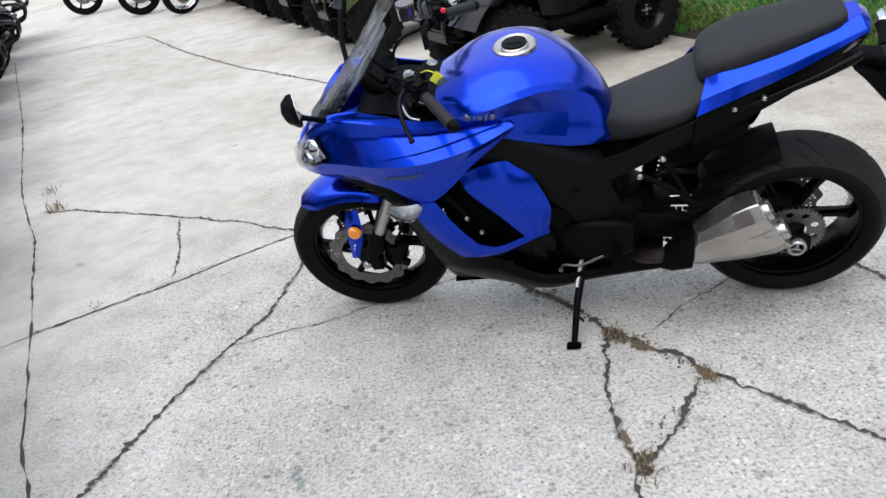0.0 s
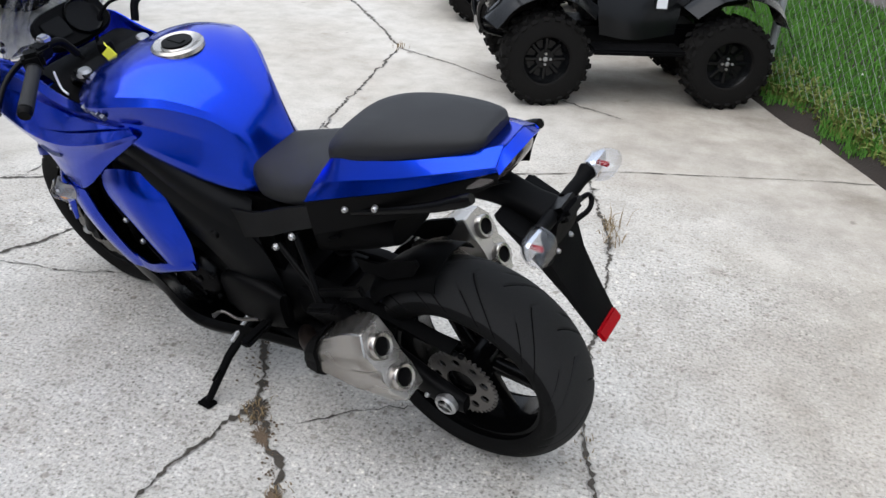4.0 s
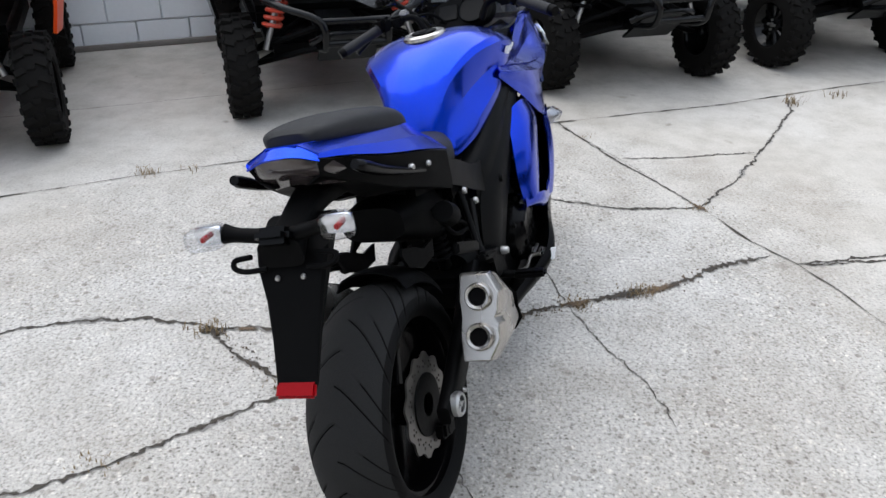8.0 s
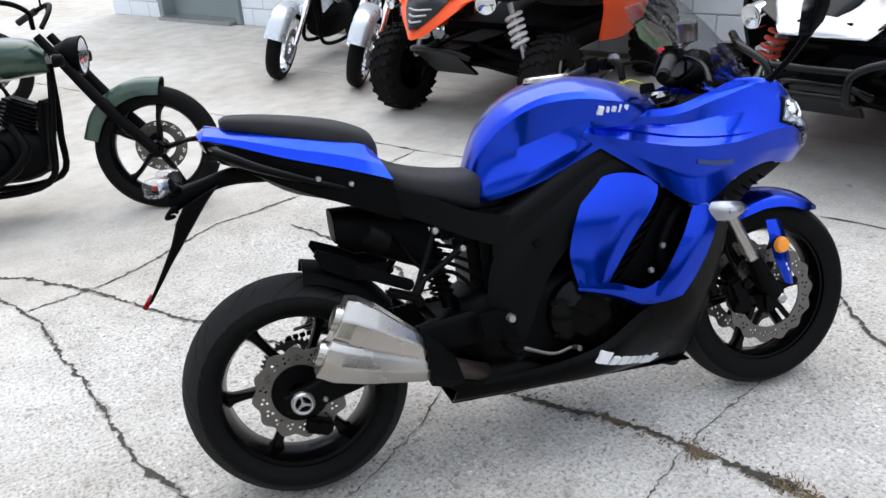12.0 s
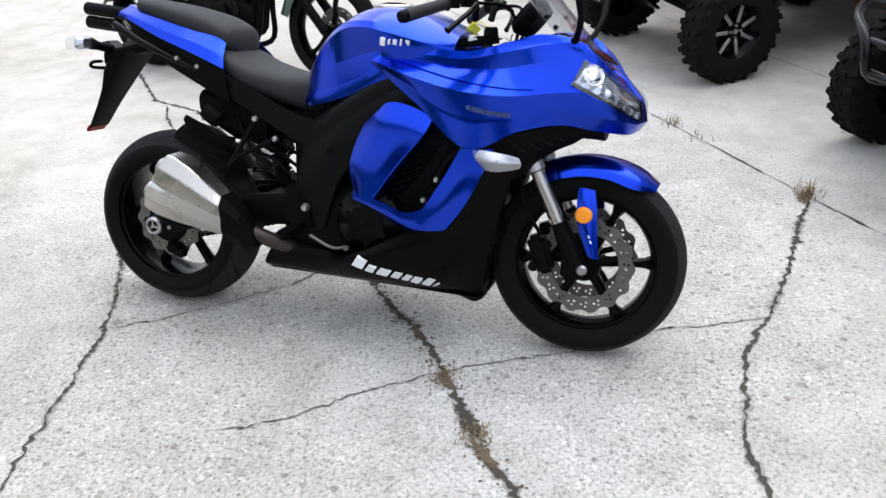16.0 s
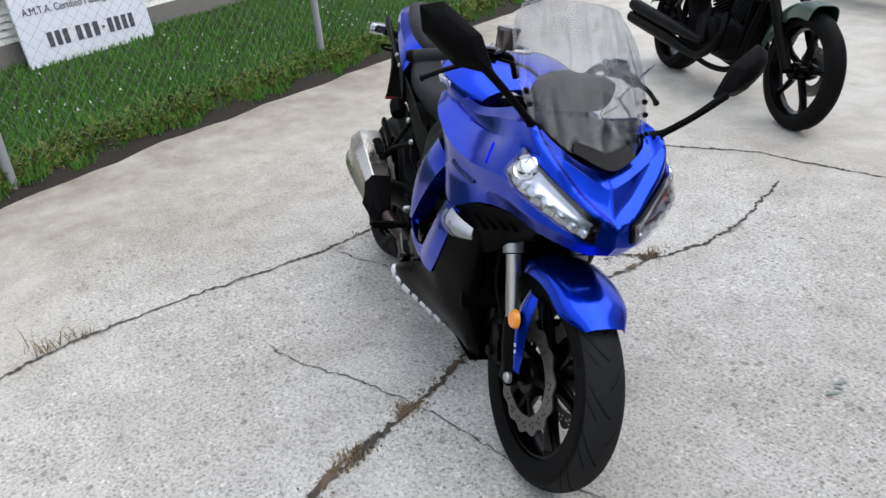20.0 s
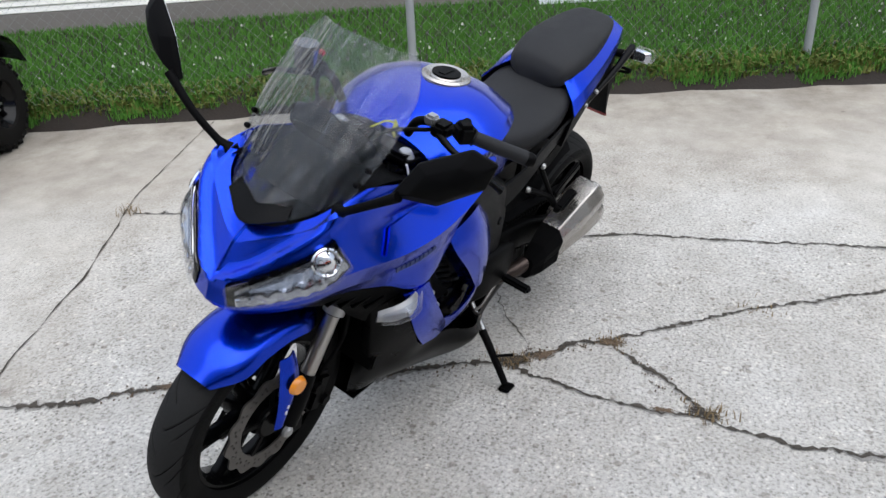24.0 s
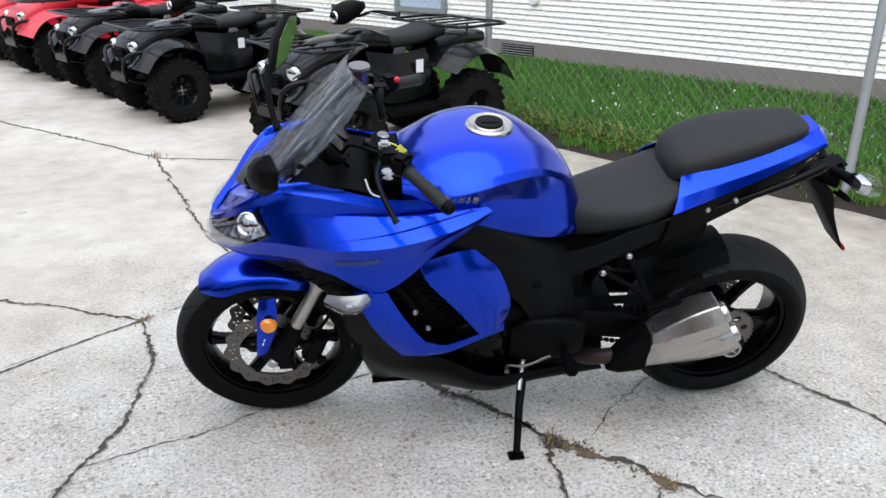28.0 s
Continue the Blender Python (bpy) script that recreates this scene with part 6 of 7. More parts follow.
    part("handlebar", tube([(0.14, -0.40, 1.08), (0.22, -0.22, 1.09), (0.26, -0.08, 1.05), (0.26, 0.08, 1.05), (0.22, 0.22, 1.09), (0.14, 0.40, 1.08)], 0.012, 10, 24), FRAME, o)
    pod = part("bar_pod", smoothloft([oval(x, 0, z, hy, hz, 20, 3) for x, z, hy, hz in ((0.42, 1.04, 0.05, 0.05), (0.36, 1.06, 0.10, 0.07), (0.26, 1.10, 0.10, 0.06), (0.18, 1.12, 0.06, 0.03))], 12), PLASTIC, o)
    part("pod_lamp", moved(lathe([(0, 0.01), (0.04, 0.006), (0.05, -0.02)], seg=20, axis="x"), pose(0.425, 0, 1.045)), CHROME, pod)
    if rack:
        for x0, x1, z in ((0.92, 0.42, 0.875), (-0.45, -0.98, 0.945)):
            loop = [(x0, -0.40, z), (x0 + 0.02, 0, z), (x0, 0.40, z), ((x0 + x1) / 2, 0.43, z), (x1, 0.38, z), (x1, 0, z), (x1, -0.38, z), ((x0 + x1) / 2, -0.43, z), (x0, -0.40, z)]
            rk = part("rack", tube(loop, 0.012, 8, 40), CHAR, o, "black tube rack")
            for y in (-0.24, -0.08, 0.08, 0.24):
                part("rack_bar", tube([(x0, y, z), (x1, y, z)], 0.008, 6), CHAR, rk)
            for y in (-0.22, 0.22):
                part("rack_leg", tube([((x0 + x1) / 2, y, z), ((x0 + x1) / 2, y, z - 0.10)], 0.010, 6), CHAR, rk)
    part("tail_light", block(-0.95, 0.0, 0.78, 0.03, 0.12, 0.05, 0.01), RED, o)
    part("price_tag", block(-0.16, 0.275, 0.66, 0.07, 0.004, 0.10, 0.0), WHITE, o, "white price tag", smooth=False)
    part("silencer", tube([(-0.55, -0.24, 0.55), (-0.95, -0.26, 0.60)], 0.055, 16), FRAME, o)
    # a low machine: everything above the wheels sits closer to them
    for ob in o.children_recursive:
        if ob.name.startswith(("wheel", "tyre", "spoke", "lug_nuts")):
            continue
        for v in ob.data.vertices:
            if v.co.z > 0.5:
                v.co.z = 0.5 + 0.97 * (v.co.z - 0.5)
    return o


def utv(m, body, hood, label, spring, rim=None, sport=True, faces=None):
    """A side-by-side: x points ahead, the origin lies under its front axle."""
    o = thing("side_by_side", m, label, "off-road buggy", "side-by-sides along the building")
    wb, tr = 1.62, 0.600
    for x in (0.0, -wb):
        for y in (tr, -tr):
            set_wheel(o, x, y, 0.300, UTV_TYRE, rim or UTV_RIM, faces or UTV_SPOKE, 7 if faces else 10)
    part("floor_pan", join(block(-1.075, 0, 0.40, 2.2, 0.86, 0.10, 0.03), block(-1.075, 0, 0.50, 1.5, 1.0, 0.14, 0.04), block(-0.10, 0, 0.46, 0.45, 0.30, 0.16, 0.04), block(0.14, 0, 0.47, 0.30, 0.20, 0.10, 0.03)), FRAME, o)
    part("skid_plate", moved(block(0, 0, 0, 0.34, 0.34, 0.02, 0.006), pose(0.32, 0, 0.46, 0, -38, 0)), CHAR, o)
    for s in (1, -1):
        for dz in (0.0, 0.12):
            part("control_arm", join(tube([(0.16, s * 0.16, 0.42 + dz), (0.0, s * 0.50, 0.31 + dz * 0.7)], 0.018, 8), tube([(-0.16, s * 0.16, 0.42 + dz), (0.0, s * 0.50, 0.31 + dz * 0.7)], 0.018, 8)), FRAME, o)
        sh = part("shock", tube([(0.05, s * 0.45, 0.40), (0.02, s * 0.31, 0.78)], 0.018, 10), ALLOY, o)
        part("spring", coil((0.040, s * 0.405, 0.52), (0.024, s * 0.335, 0.72), 0.050, 5, 0.0125), spring, sh, "coil spring on the shock")
        fr = [[(0.44, 0.22, 0.82), (0.12, 0.36, 1.00), (-0.35, 0.48, 1.12)], [(0.30, 0.46, 0.93), (0.04, 0.60, 1.03), (-0.40, 0.66, 1.09)], [(0.20, 0.55, 0.90), (0.0, 0.67, 0.98), (-0.42, 0.71, 0.98)]]
        part("front_fender", skin(fr, 16, 10, 0.008, s), CHAR if not sport else body, o, "flared front mudguard")
        part("rear_fender", skin([[(-1.55, 0.60, 0.98), (-2.15, 0.60, 1.05), (-2.65, 0.55, 1.0)], [(-1.55, 0.74, 0.90), (-2.15, 0.76, 0.95), (-2.65, 0.70, 0.92)], [(-1.58, 0.76, 0.62), (-1.80, 0.78, 0.80), (-2.62, 0.72, 0.84)]], 14, 8, 0.008, s), body, o)
        part("door", skin([[(-0.45, 0.66, 0.98), (-0.9, 0.70, 0.90), (-1.5, 0.68, 0.98)], [(-0.48, 0.72, 0.72), (-0.95, 0.74, 0.68), (-1.5, 0.72, 0.74)], [(-0.52, 0.68, 0.48), (-0.95, 0.70, 0.46), (-1.45, 0.68, 0.50)]], 14, 10, 0.02, s), body, o, "moulded side door")
        lamp = part("headlight", moved(lathe([(0, 0.0), (0.04, 0.004), (0.075, 0.03), (0.085, 0.03), (0.09, -0.06)], seg=28, axis="x"), pose(0.36, s * 0.36, 0.835, 0, 8, s * 22) @ Matrix.Scale(0.72, 4)), CHROME, o, "round headlight")
        part("lens", moved(lathe([(0, 0.05), (0.05, 0.045), (0.078, 0.03)], seg=28, axis="x"), pose(0.36, s * 0.36, 0.835, 0, 8, s * 22) @ Matrix.Scale(0.72, 4)), LENS, lamp)
        part("roll_cage", tube([(-0.35, s * 0.62, 1.0), (-0.75, s * 0.60, 1.50), (-0.95, s * 0.58, 1.78), (-1.70, s * 0.58, 1.80), (-2.0, s * 0.60, 1.3), (-2.05, s * 0.62, 0.95)], 0.026, 10, 30), CHAR, o, "black roll cage tube")
        part("seat", join(smoothloft([oval(x, s * 0.32, z, hy, hz, 16, 3) for x, z, hy, hz in ((-0.75, 0.72, 0.22, 0.06), (-1.05, 0.70, 0.24, 0.07), (-1.28, 0.74, 0.22, 0.08))], 8), moved(block(0, 0, 0, 0.12, 0.46, 0.66, 0.05), pose(-1.40, s * 0.32, 1.05, 0, -14, 0))), SEAT, o, "black bucket seat")
    part("bumper_bar", tube([(0.36, -0.22, 0.50), (0.46, -0.12, 0.56), (0.46, 0.12, 0.56), (0.36, 0.22, 0.50)], 0.020, 10, 16), CHAR, o)
    nose = [[(0.60, -0.06, 0.665), (0.65, 0.0, 0.655), (0.60, 0.06, 0.665)], [(0.44, -0.22, 0.81), (0.50, 0, 0.85), (0.44, 0.22, 0.81)], [(0.12, -0.36, 1.00), (0.14, 0, 1.05), (0.12, 0.36, 1.00)], [(-0.38, -0.48, 1.13), (-0.38, 0, 1.17), (-0.38, 0.48, 1.13)]]
    if hood is not ORANGE:
        nose[0] = [(0.50, -0.17, 0.80), (0.54, 0.0, 0.795), (0.50, 0.17, 0.80)]
        for s in (1, -1):
            part("bumper_tube", tube([(0.34, s * 0.17, 0.46), (0.56, s * 0.17, 0.52), (0.59, s * 0.19, 0.66), (0.50, s * 0.36, 0.72), (0.36, s * 0.46, 0.74)], 0.020, 10, 18), CHAR, o)
        for z in (0.54, 0.66):
            part("bumper_bar", tube([(0.575, -0.18, z), (0.575, 0.18, z)], 0.018, 10), CHAR, o)
    hd = part("hood", skin(nose, 18, 22, 0.012), hood, o, "pointed front hood")
    part("hood_scoop", smoothloft([oval(x, 0, z, hy, hz, 16, 3) for x, z, hy, hz in ((0.46, 0.86, 0.05, 0.02), (0.36, 0.93, 0.12, 0.035), (0.20, 1.03, 0.15, 0.04), (-0.10, 1.12, 0.13, 0.03), (-0.3, 1.16, 0.08, 0.015))], 14), CHAR, hd, "black scoop on the hood")
    if sport:
        for s in (1, -1):
            part("hood_graphic", skin([[(0.30, s * 0.17, 0.975), (0.36, s * 0.20, 0.945)], [(0.02, s * 0.20, 1.062), (0.04, s * 0.26, 1.052)]], 4, 8, 0.004), ORANGE if hood is PANELWHITE else CHAR, hd)
    if hood is ORANGE:
        mask = part("nose_mask", skin([[(0.618, -0.035, 0.712), (0.652, 0, 0.716), (0.618, 0.035, 0.712)], [(0.548, -0.10, 0.775), (0.588, 0, 0.785), (0.548, 0.10, 0.775)], [(0.462, -0.15, 0.850), (0.512, 0, 0.872), (0.462, 0.15, 0.850)], [(0.32, -0.16, 0.925), (0.37, 0, 0.962), (0.32, 0.16, 0.925)]], 14, 14, 0.008), CHAR, hd, "black mask with grille bars in the nose")
        for k in range(3):
            x_, z_, w_ = 0.622 - 0.030 * k, 0.752 + 0.030 * k, 0.045 + 0.020 * k
            part("mask_bar", tube([(x_ - 0.030, -w_, z_ + 0.004), (x_ + 0.006, 0, z_), (x_ - 0.030, w_, z_ + 0.004)], 0.006, 8, 10), ALLOY, mask)
        for s in (1, -1):
            part("mask_lamp", lathe([(0, 0.016), (0.018, 0.010), (0.022, -0.01)], (0.43, s * 0.165, 0.880), 16, "x"), CHROME, mask)
        part("mask_pod", block(0.44, 0, 0.915, 0.14, 0.17, 0.06, 0.015, rot=(0, 30, 0)), PLASTIC, mask)
    face = part("face", block(0.34, 0, 0.80, 0.10, 0.50, 0.14, 0.03, rot=(0, -20, 0)), CHAR, o, "dark nose with grille")
    for k in range(4):
        part("grille_bar", block(0.545 - 0.03 * k, 0, 0.755 + 0.030 * k, 0.03, 0.12 + 0.04 * k, 0.012, 0.003), FRAME, face)
    part("dashboard", block(-0.48, 0, 1.02, 0.22, 1.15, 0.22, 0.05), PLASTIC, o)
    part("steering_wheel", moved(lathe([(0.17, 0.0), (0.182, 0.014), (0.194, 0.0), (0.182, -0.014)], seg=32, axis="x", closed=True), pose(-0.70, 0.32, 1.10, 0, -28, 0)), SEAT, o)
    part("cargo_bed", join(block(-2.15, 0, 0.90, 0.95, 1.1, 0.06, 0.02), block(-2.62, 0, 1.05, 0.05, 1.1, 0.30, 0.02)), CHAR, o)
    part("engine_cover", block(-1.75, 0, 0.80, 0.5, 0.8, 0.4, 0.06), PLASTIC, o)
    for x, z in ((-0.95, 1.78), (-1.70, 1.80)):
        part("cage_bar", tube([(x, -0.58, z), (x, 0.58, z)], 0.026, 10), CHAR, o)
    part("roof", block(-1.32, 0, 1.84, 0.85, 1.15, 0.04, 0.015), CHAR, o)
    # a short cab: what lies behind the dash is drawn together to the wheelbase
    for ob in o.children:
        if not ob.name.startswith("wheel"):
            for v in ob.data.vertices:
                if v.co.x < -0.4:
                    v.co.x = -0.4 + 0.70 * (v.co.x + 0.4)
    return o


def cruiser(m, paint, label, bright, alloy_front=False, steer=0.0):
    """A cruiser motorcycle: x points ahead, the origin lies under its front axle."""
    o = thing("cruiser_motorcycle", m, label, "motorcycle", "parked cruiser motorcycles")
    metal = CHROME if bright else FRAME
    wb, rf, rr = 1.50, 0.31 if not alloy_front else 0.325, 0.32
    for x, R, w, nm in ((0, rf, 0.11 if not bright else 0.125, "front_wheel"), (-wb, rr, 0.17, "rear_wheel")):
        if alloy_front or not bright:
            wl = part(nm, moved(cast_rim(R - 0.085, w * 0.75, 0.05), pose(x, 0, R)), GLOSS, o, "black cast wheel with curved spokes")
            spokes_of(R - 0.085, 5, 0.05, True, pose(x, 0, R), GLOSS, wl)
        else:
            rim = lathe([(R - 0.085, -0.4 * w), (R - 0.075, -0.45 * w), (R - 0.10, -0.2 * w), (R - 0.10, 0.2 * w), (R - 0.075, 0.45 * w), (R - 0.085, 0.4 * w), (R - 0.092, 0)], (x, 0, R), 44, closed=True)
            lathe([(0, -0.06), (0.035, -0.06), (0.04, -0.04), (0.028, 0), (0.04, 0.04), (0.035, 0.06), (0, 0.06)], (x, 0, R), 20, bm=rim)
            wl = part(nm, rim, CHROME, o, "chrome spoked wheel")
            for k in range(24):
                a, b = 2 * math.pi * k / 24, 2 * math.pi * (k + (1.5 if k % 2 else -1.5)) / 24
                y = 0.045 if k % 4 < 2 else -0.045
                part("spoke", tube([(x + 0.035 * math.cos(b), y, R + 0.035 * math.sin(b)), (x + (R - 0.10) * math.cos(a), 0, R + (R - 0.10) * math.sin(a))], 0.0025, 5), CHROME, wl)
        part("tyre", moved(lathe([(R - 0.085, -0.40 * w), (R - 0.06, -0.5 * w), (R - 0.025, -0.42 * w), (R - 0.005, -0.22 * w), (R, 0), (R - 0.005, 0.22 * w), (R - 0.025, 0.42 * w), (R - 0.06, 0.5 * w), (R - 0.085, 0.40 * w)], seg=64), pose(x, 0, R)), RUBBER, wl)
        part("brake_disc", petal_disc(0.13, 0.075, 0.005, pose(x, 0.065, R) @ ACROSS, 16, 0), DISC, wl)
    top = np.array([-0.42, 0, 0.86])
    for s in (1, -1):
        part("fork_leg", tube([(0.0, s * 0.095, rf), (-0.21, s * 0.095, 0.58), (-0.46, s * 0.095, 0.94)], [0.030, 0.030, 0.022], 14, 10), metal, o, "fork leg")
        part("stanchion", tube([(-0.20, s * 0.095, 0.57), (-0.40, s * 0.095, 0.85)], 0.0235, 14), CHROME, o)
        part("signal", join(tube([(-0.36, s * 0.10, 0.83), (-0.35, s * 0.20, 0.82)], 0.010, 8), lathe([(0, 0.03), (0.028, 0.022), (0.032, -0.02), (0, -0.03)], (-0.34, s * 0.23, 0.82), 18, "x")), AMBER if bright else FRAME, o)
        part("handlebar", tube([(-0.48, s * 0.06, 0.98), (-0.46, s * 0.16, 1.06), (-0.52, s * 0.34, 1.10), (-0.68, s * 0.42, 1.04)], 0.0125, 10, 20), metal, o)
        part("grip", tube([(-0.60, s * 0.39, 1.075), (-0.72, s * 0.43, 1.02)], 0.018, 12), SEAT, o)
        part("lever", tube([(-0.52, s * 0.33, 1.09), (-0.56, s * 0.44, 1.05)], 0.008, 8), metal, o)
        mir = part("mirror", tube([(-0.56, s * 0.36, 1.10), (-0.58, s * 0.42, 1.22)], 0.006, 8), metal, o)
        part("shell", moved(lathe([(0, 0.02), (0.05, 0.012), (0.06, -0.004), (0, -0.006)], seg=24, axis="x"), pose(-0.58, s * 0.44, 1.25)), metal, mir)
        part("rear_shock", join(coil((-wb + 0.02, s * 0.13, 0.42), (-wb + 0.14, s * 0.13, 0.68), 0.03, 7, 0.008), tube([(-wb, s * 0.13, 0.36), (-wb + 0.15, s * 0.13, 0.70)], 0.015, 8)), metal, o)
        head = part("engine_head", moved(block(0, 0, 0.066, 0.13, 0.11, 0.16, 0.01), pose(-0.78 + s * 0.10, 0, 0.50, 0, 24 * s, 0)), metal if bright else FRAME, o, "finned cylinder")
        for k in range(7):
            part("fin", moved(block(0, 0, 0.022 * k, 0.17, 0.15, 0.012, 0.004, seg=1), pose(-0.78 + s * 0.10, 0, 0.50, 0, 24 * s, 0)), metal if bright else FRAME, head)
    part("axle", lathe([(0, -0.13), (0.014, -0.13), (0.014, 0.13), (0, 0.13)], (0, 0, rf), 14), metal, o)
    fend = [[((rf + 0.03 + d) * math.cos(a), y, rf + (rf + 0.03 + d) * math.sin(a)) for a in np.radians([20, 55, 90, 125, 160] if bright else [78, 100, 122, 144, 166])] for y, d in ((-0.085, -0.07), (-0.065, 0.0), (0, 0.014), (0.065, 0.0), (0.085, -0.07))]
    part("front_fender", skin(fend, 20, 12, 0.004), paint, o, "rounded front mudguard")
    fend = [[(-wb + (rr + 0.04 + d) * math.cos(a), y, rr + (rr + 0.04 + d) * math.sin(a)) for a in np.radians([40, 70, 100, 135, 165])] for y, d in ((-0.12, -0.05), (-0.09, 0.0), (0, 0.016), (0.09, 0.0), (0.12, -0.05))]
    part("rear_fender", skin(fend, 20, 12, 0.004), paint, o)
    hl = part("headlight", moved(lathe([(0.0, -0.13), (0.05, -0.12), (0.09, -0.05), (0.098, 0.0), (0.10, 0.012), (0.092, 0.016)], seg=32, axis="x"), pose(-0.30, 0, 0.83, 0, 4, 0)), metal, o, "round headlight")
    part("reflector", moved(lathe([(0, -0.03), (0.05, -0.018), (0.09, 0.008)], seg=28, axis="x"), pose(-0.30, 0, 0.83, 0, 4, 0)), CHROME, hl)
    part("lens", moved(lathe([(0, 0.030), (0.05, 0.026), (0.092, 0.012)], seg=28, axis="x"), pose(-0.30, 0, 0.83, 0, 4, 0)), LENS, hl)
    part("tank", smoothloft([oval(x, 0, z, hy, hz, 28, 2.4) for x, z, hy, hz in ((-0.46, 0.82, 0.06, 0.06), (-0.54, 0.84, 0.12, 0.09), (-0.70, 0.84, 0.155, 0.105), (-0.88, 0.80, 0.12, 0.085), (-1.0, 0.76, 0.07, 0.05))], 22), paint, o, "teardrop fuel tank")
    part("seat", smoothloft([oval(x, 0, z, hy, hz, 24, 2.6) for x, z, hy, hz in ((-0.92, 0.72, 0.09, 0.04), (-1.06, 0.69, 0.15, 0.045), (-1.24, 0.70, 0.17, 0.05), (-1.38, 0.76, 0.13, 0.05), (-1.60, 0.80, 0.10, 0.04), (-1.70, 0.79, 0.07, 0.02))], 20), SEAT, o)
    part("crankcase", smoothloft([oval(x, 0, z, hy, hz, 20, 3) for x, z, hy, hz in ((-0.56, 0.36, 0.08, 0.10), (-0.68, 0.36, 0.13, 0.14), (-0.92, 0.37, 0.14, 0.14), (-1.12, 0.38, 0.09, 0.09))], 12), FRAME, o)
    part("engine_cover", lathe([(0, -0.19), (0.08, -0.185), (0.11, -0.165), (0.115, -0.13)], (-0.80, 0, 0.37), 30), metal, o)
    part("down_tube", join(tube([(-0.46, 0, 0.80), (-0.50, 0.06, 0.45), (-0.58, 0.10, 0.20), (-1.1, 0.10, 0.20), (-1.4, 0.10, 0.45)], 0.018, 10, 24), tube([(-0.46, 0, 0.80), (-0.50, -0.06, 0.45), (-0.58, -0.10, 0.20), (-1.1, -0.10, 0.20), (-1.4, -0.10, 0.45)], 0.018, 10, 24)), FRAME, o)
    for k in (0, 1):
        part("exhaust_pipe", tube([(-0.66 - 0.2 * k, -0.14, 0.52), (-0.60 - 0.2 * k, -0.20, 0.38), (-0.80, -0.21, 0.24 + 0.09 * k), (-1.2, -0.22, 0.26 + 0.09 * k), (-1.85, -0.23, 0.30 + 0.09 * k)], [0.022, 0.022, 0.024, 0.042, 0.044], 14, 30), metal, o, "long exhaust pipe")
    part("radiator", block(-0.545, 0, 0.46, 0.04, 0.16, 0.34, 0.01, rot=(0, 8, 0)), PLASTIC, o)
    part("tail_light", block(-wb - 0.30, 0, 0.62, 0.04, 0.10, 0.06, 0.015), RED, o)
    part("side_stand", tube([(-0.95, 0.12, 0.24), (-0.99, 0.26, 0.055)], 0.012, 8), FRAME, o)
    # the front end turned about the steering head
    turn = Matrix.Translation((-0.46, 0, 0.94)) @ Matrix.Rotation(math.radians(steer), 4, Vector((-0.50, 0, 0.86))) @ Matrix.Translation((0.46, 0, -0.94))
    for ob in o.children if steer else ():
        if ob.name.startswith(("front_wheel", "fork_leg", "stanchion", "signal", "handlebar", "grip", "lever", "mirror", "axle", "front_fender", "headlight")):
            ob.matrix_local = turn
    return o


# row of quad bikes by the grass
LB, LR = "black utility quad bike with tube racks and knobby tyres", "red utility quad bike with black racks"
quad = atv(pose(1.10, 6.03, 0, 0, 0, 202) @ Matrix.Scale(0.94, 4), CHAR, LB, steer=4)
for x, y, yaw in ((0.11, 7.93, 203), (-0.40, 9.22, 204)):
    copy_thing(quad, pose(x, y, 0, 0, 0, yaw) @ Matrix.Scale(0.94, 4))
red_quad = atv(pose(-0.90, 10.4, 0, 0, 0, 205) @ Matrix.Scale(0.94, 4), CRIMSON, LR)
for x, y, yaw in ((-1.38, 11.5, 204), (-1.85, 12.6, 206)):
    copy_thing(red_quad, pose(x, y, 0, 0, 0, yaw) @ Matrix.Scale(0.94, 4))

# side-by-sides along the building
utv(pose(-1.12, -0.34, 0, 0, 0, 23.5), ORANGE, ORANGE, "orange sport side-by-side with white coil springs", SPRINGWHITE, UTV_RIM_BRIGHT, True, BLADE)
utv(pose(-2.06, 1.73, 0, 0, 0, 18.7), CHAR, PANELWHITE, "black side-by-side with a white hood and red springs", SPRINGRED)
utv(pose(-2.75, 3.60, 0, 0, 0, 20), PANELWHITE, CHAR, "black side-by-side with white door panels", FRAME, sport=False)
dark_utv = utv(pose(-3.42, 5.32, 0, 0, 0, 19), SAGE, SAGE, "dark green work side-by-side", FRAME, sport=False)
copy_thing(dark_utv, pose(-4.02, 6.98, 0, 0, 0, 20))
bright_utv = utv(pose(-4.55, 8.62, 0, 0, 0, 20), CHAR, CHAR, "black side-by-side with bright alloy wheels", FRAME, UTV_RIM_BRIGHT, False, BLADE)
copy_thing(bright_utv, pose(-5.15, 10.3, 0, 0, 0, 21))
copy_thing(dark_utv, pose(-5.8, 12.0, 0, 0, 0, 22))

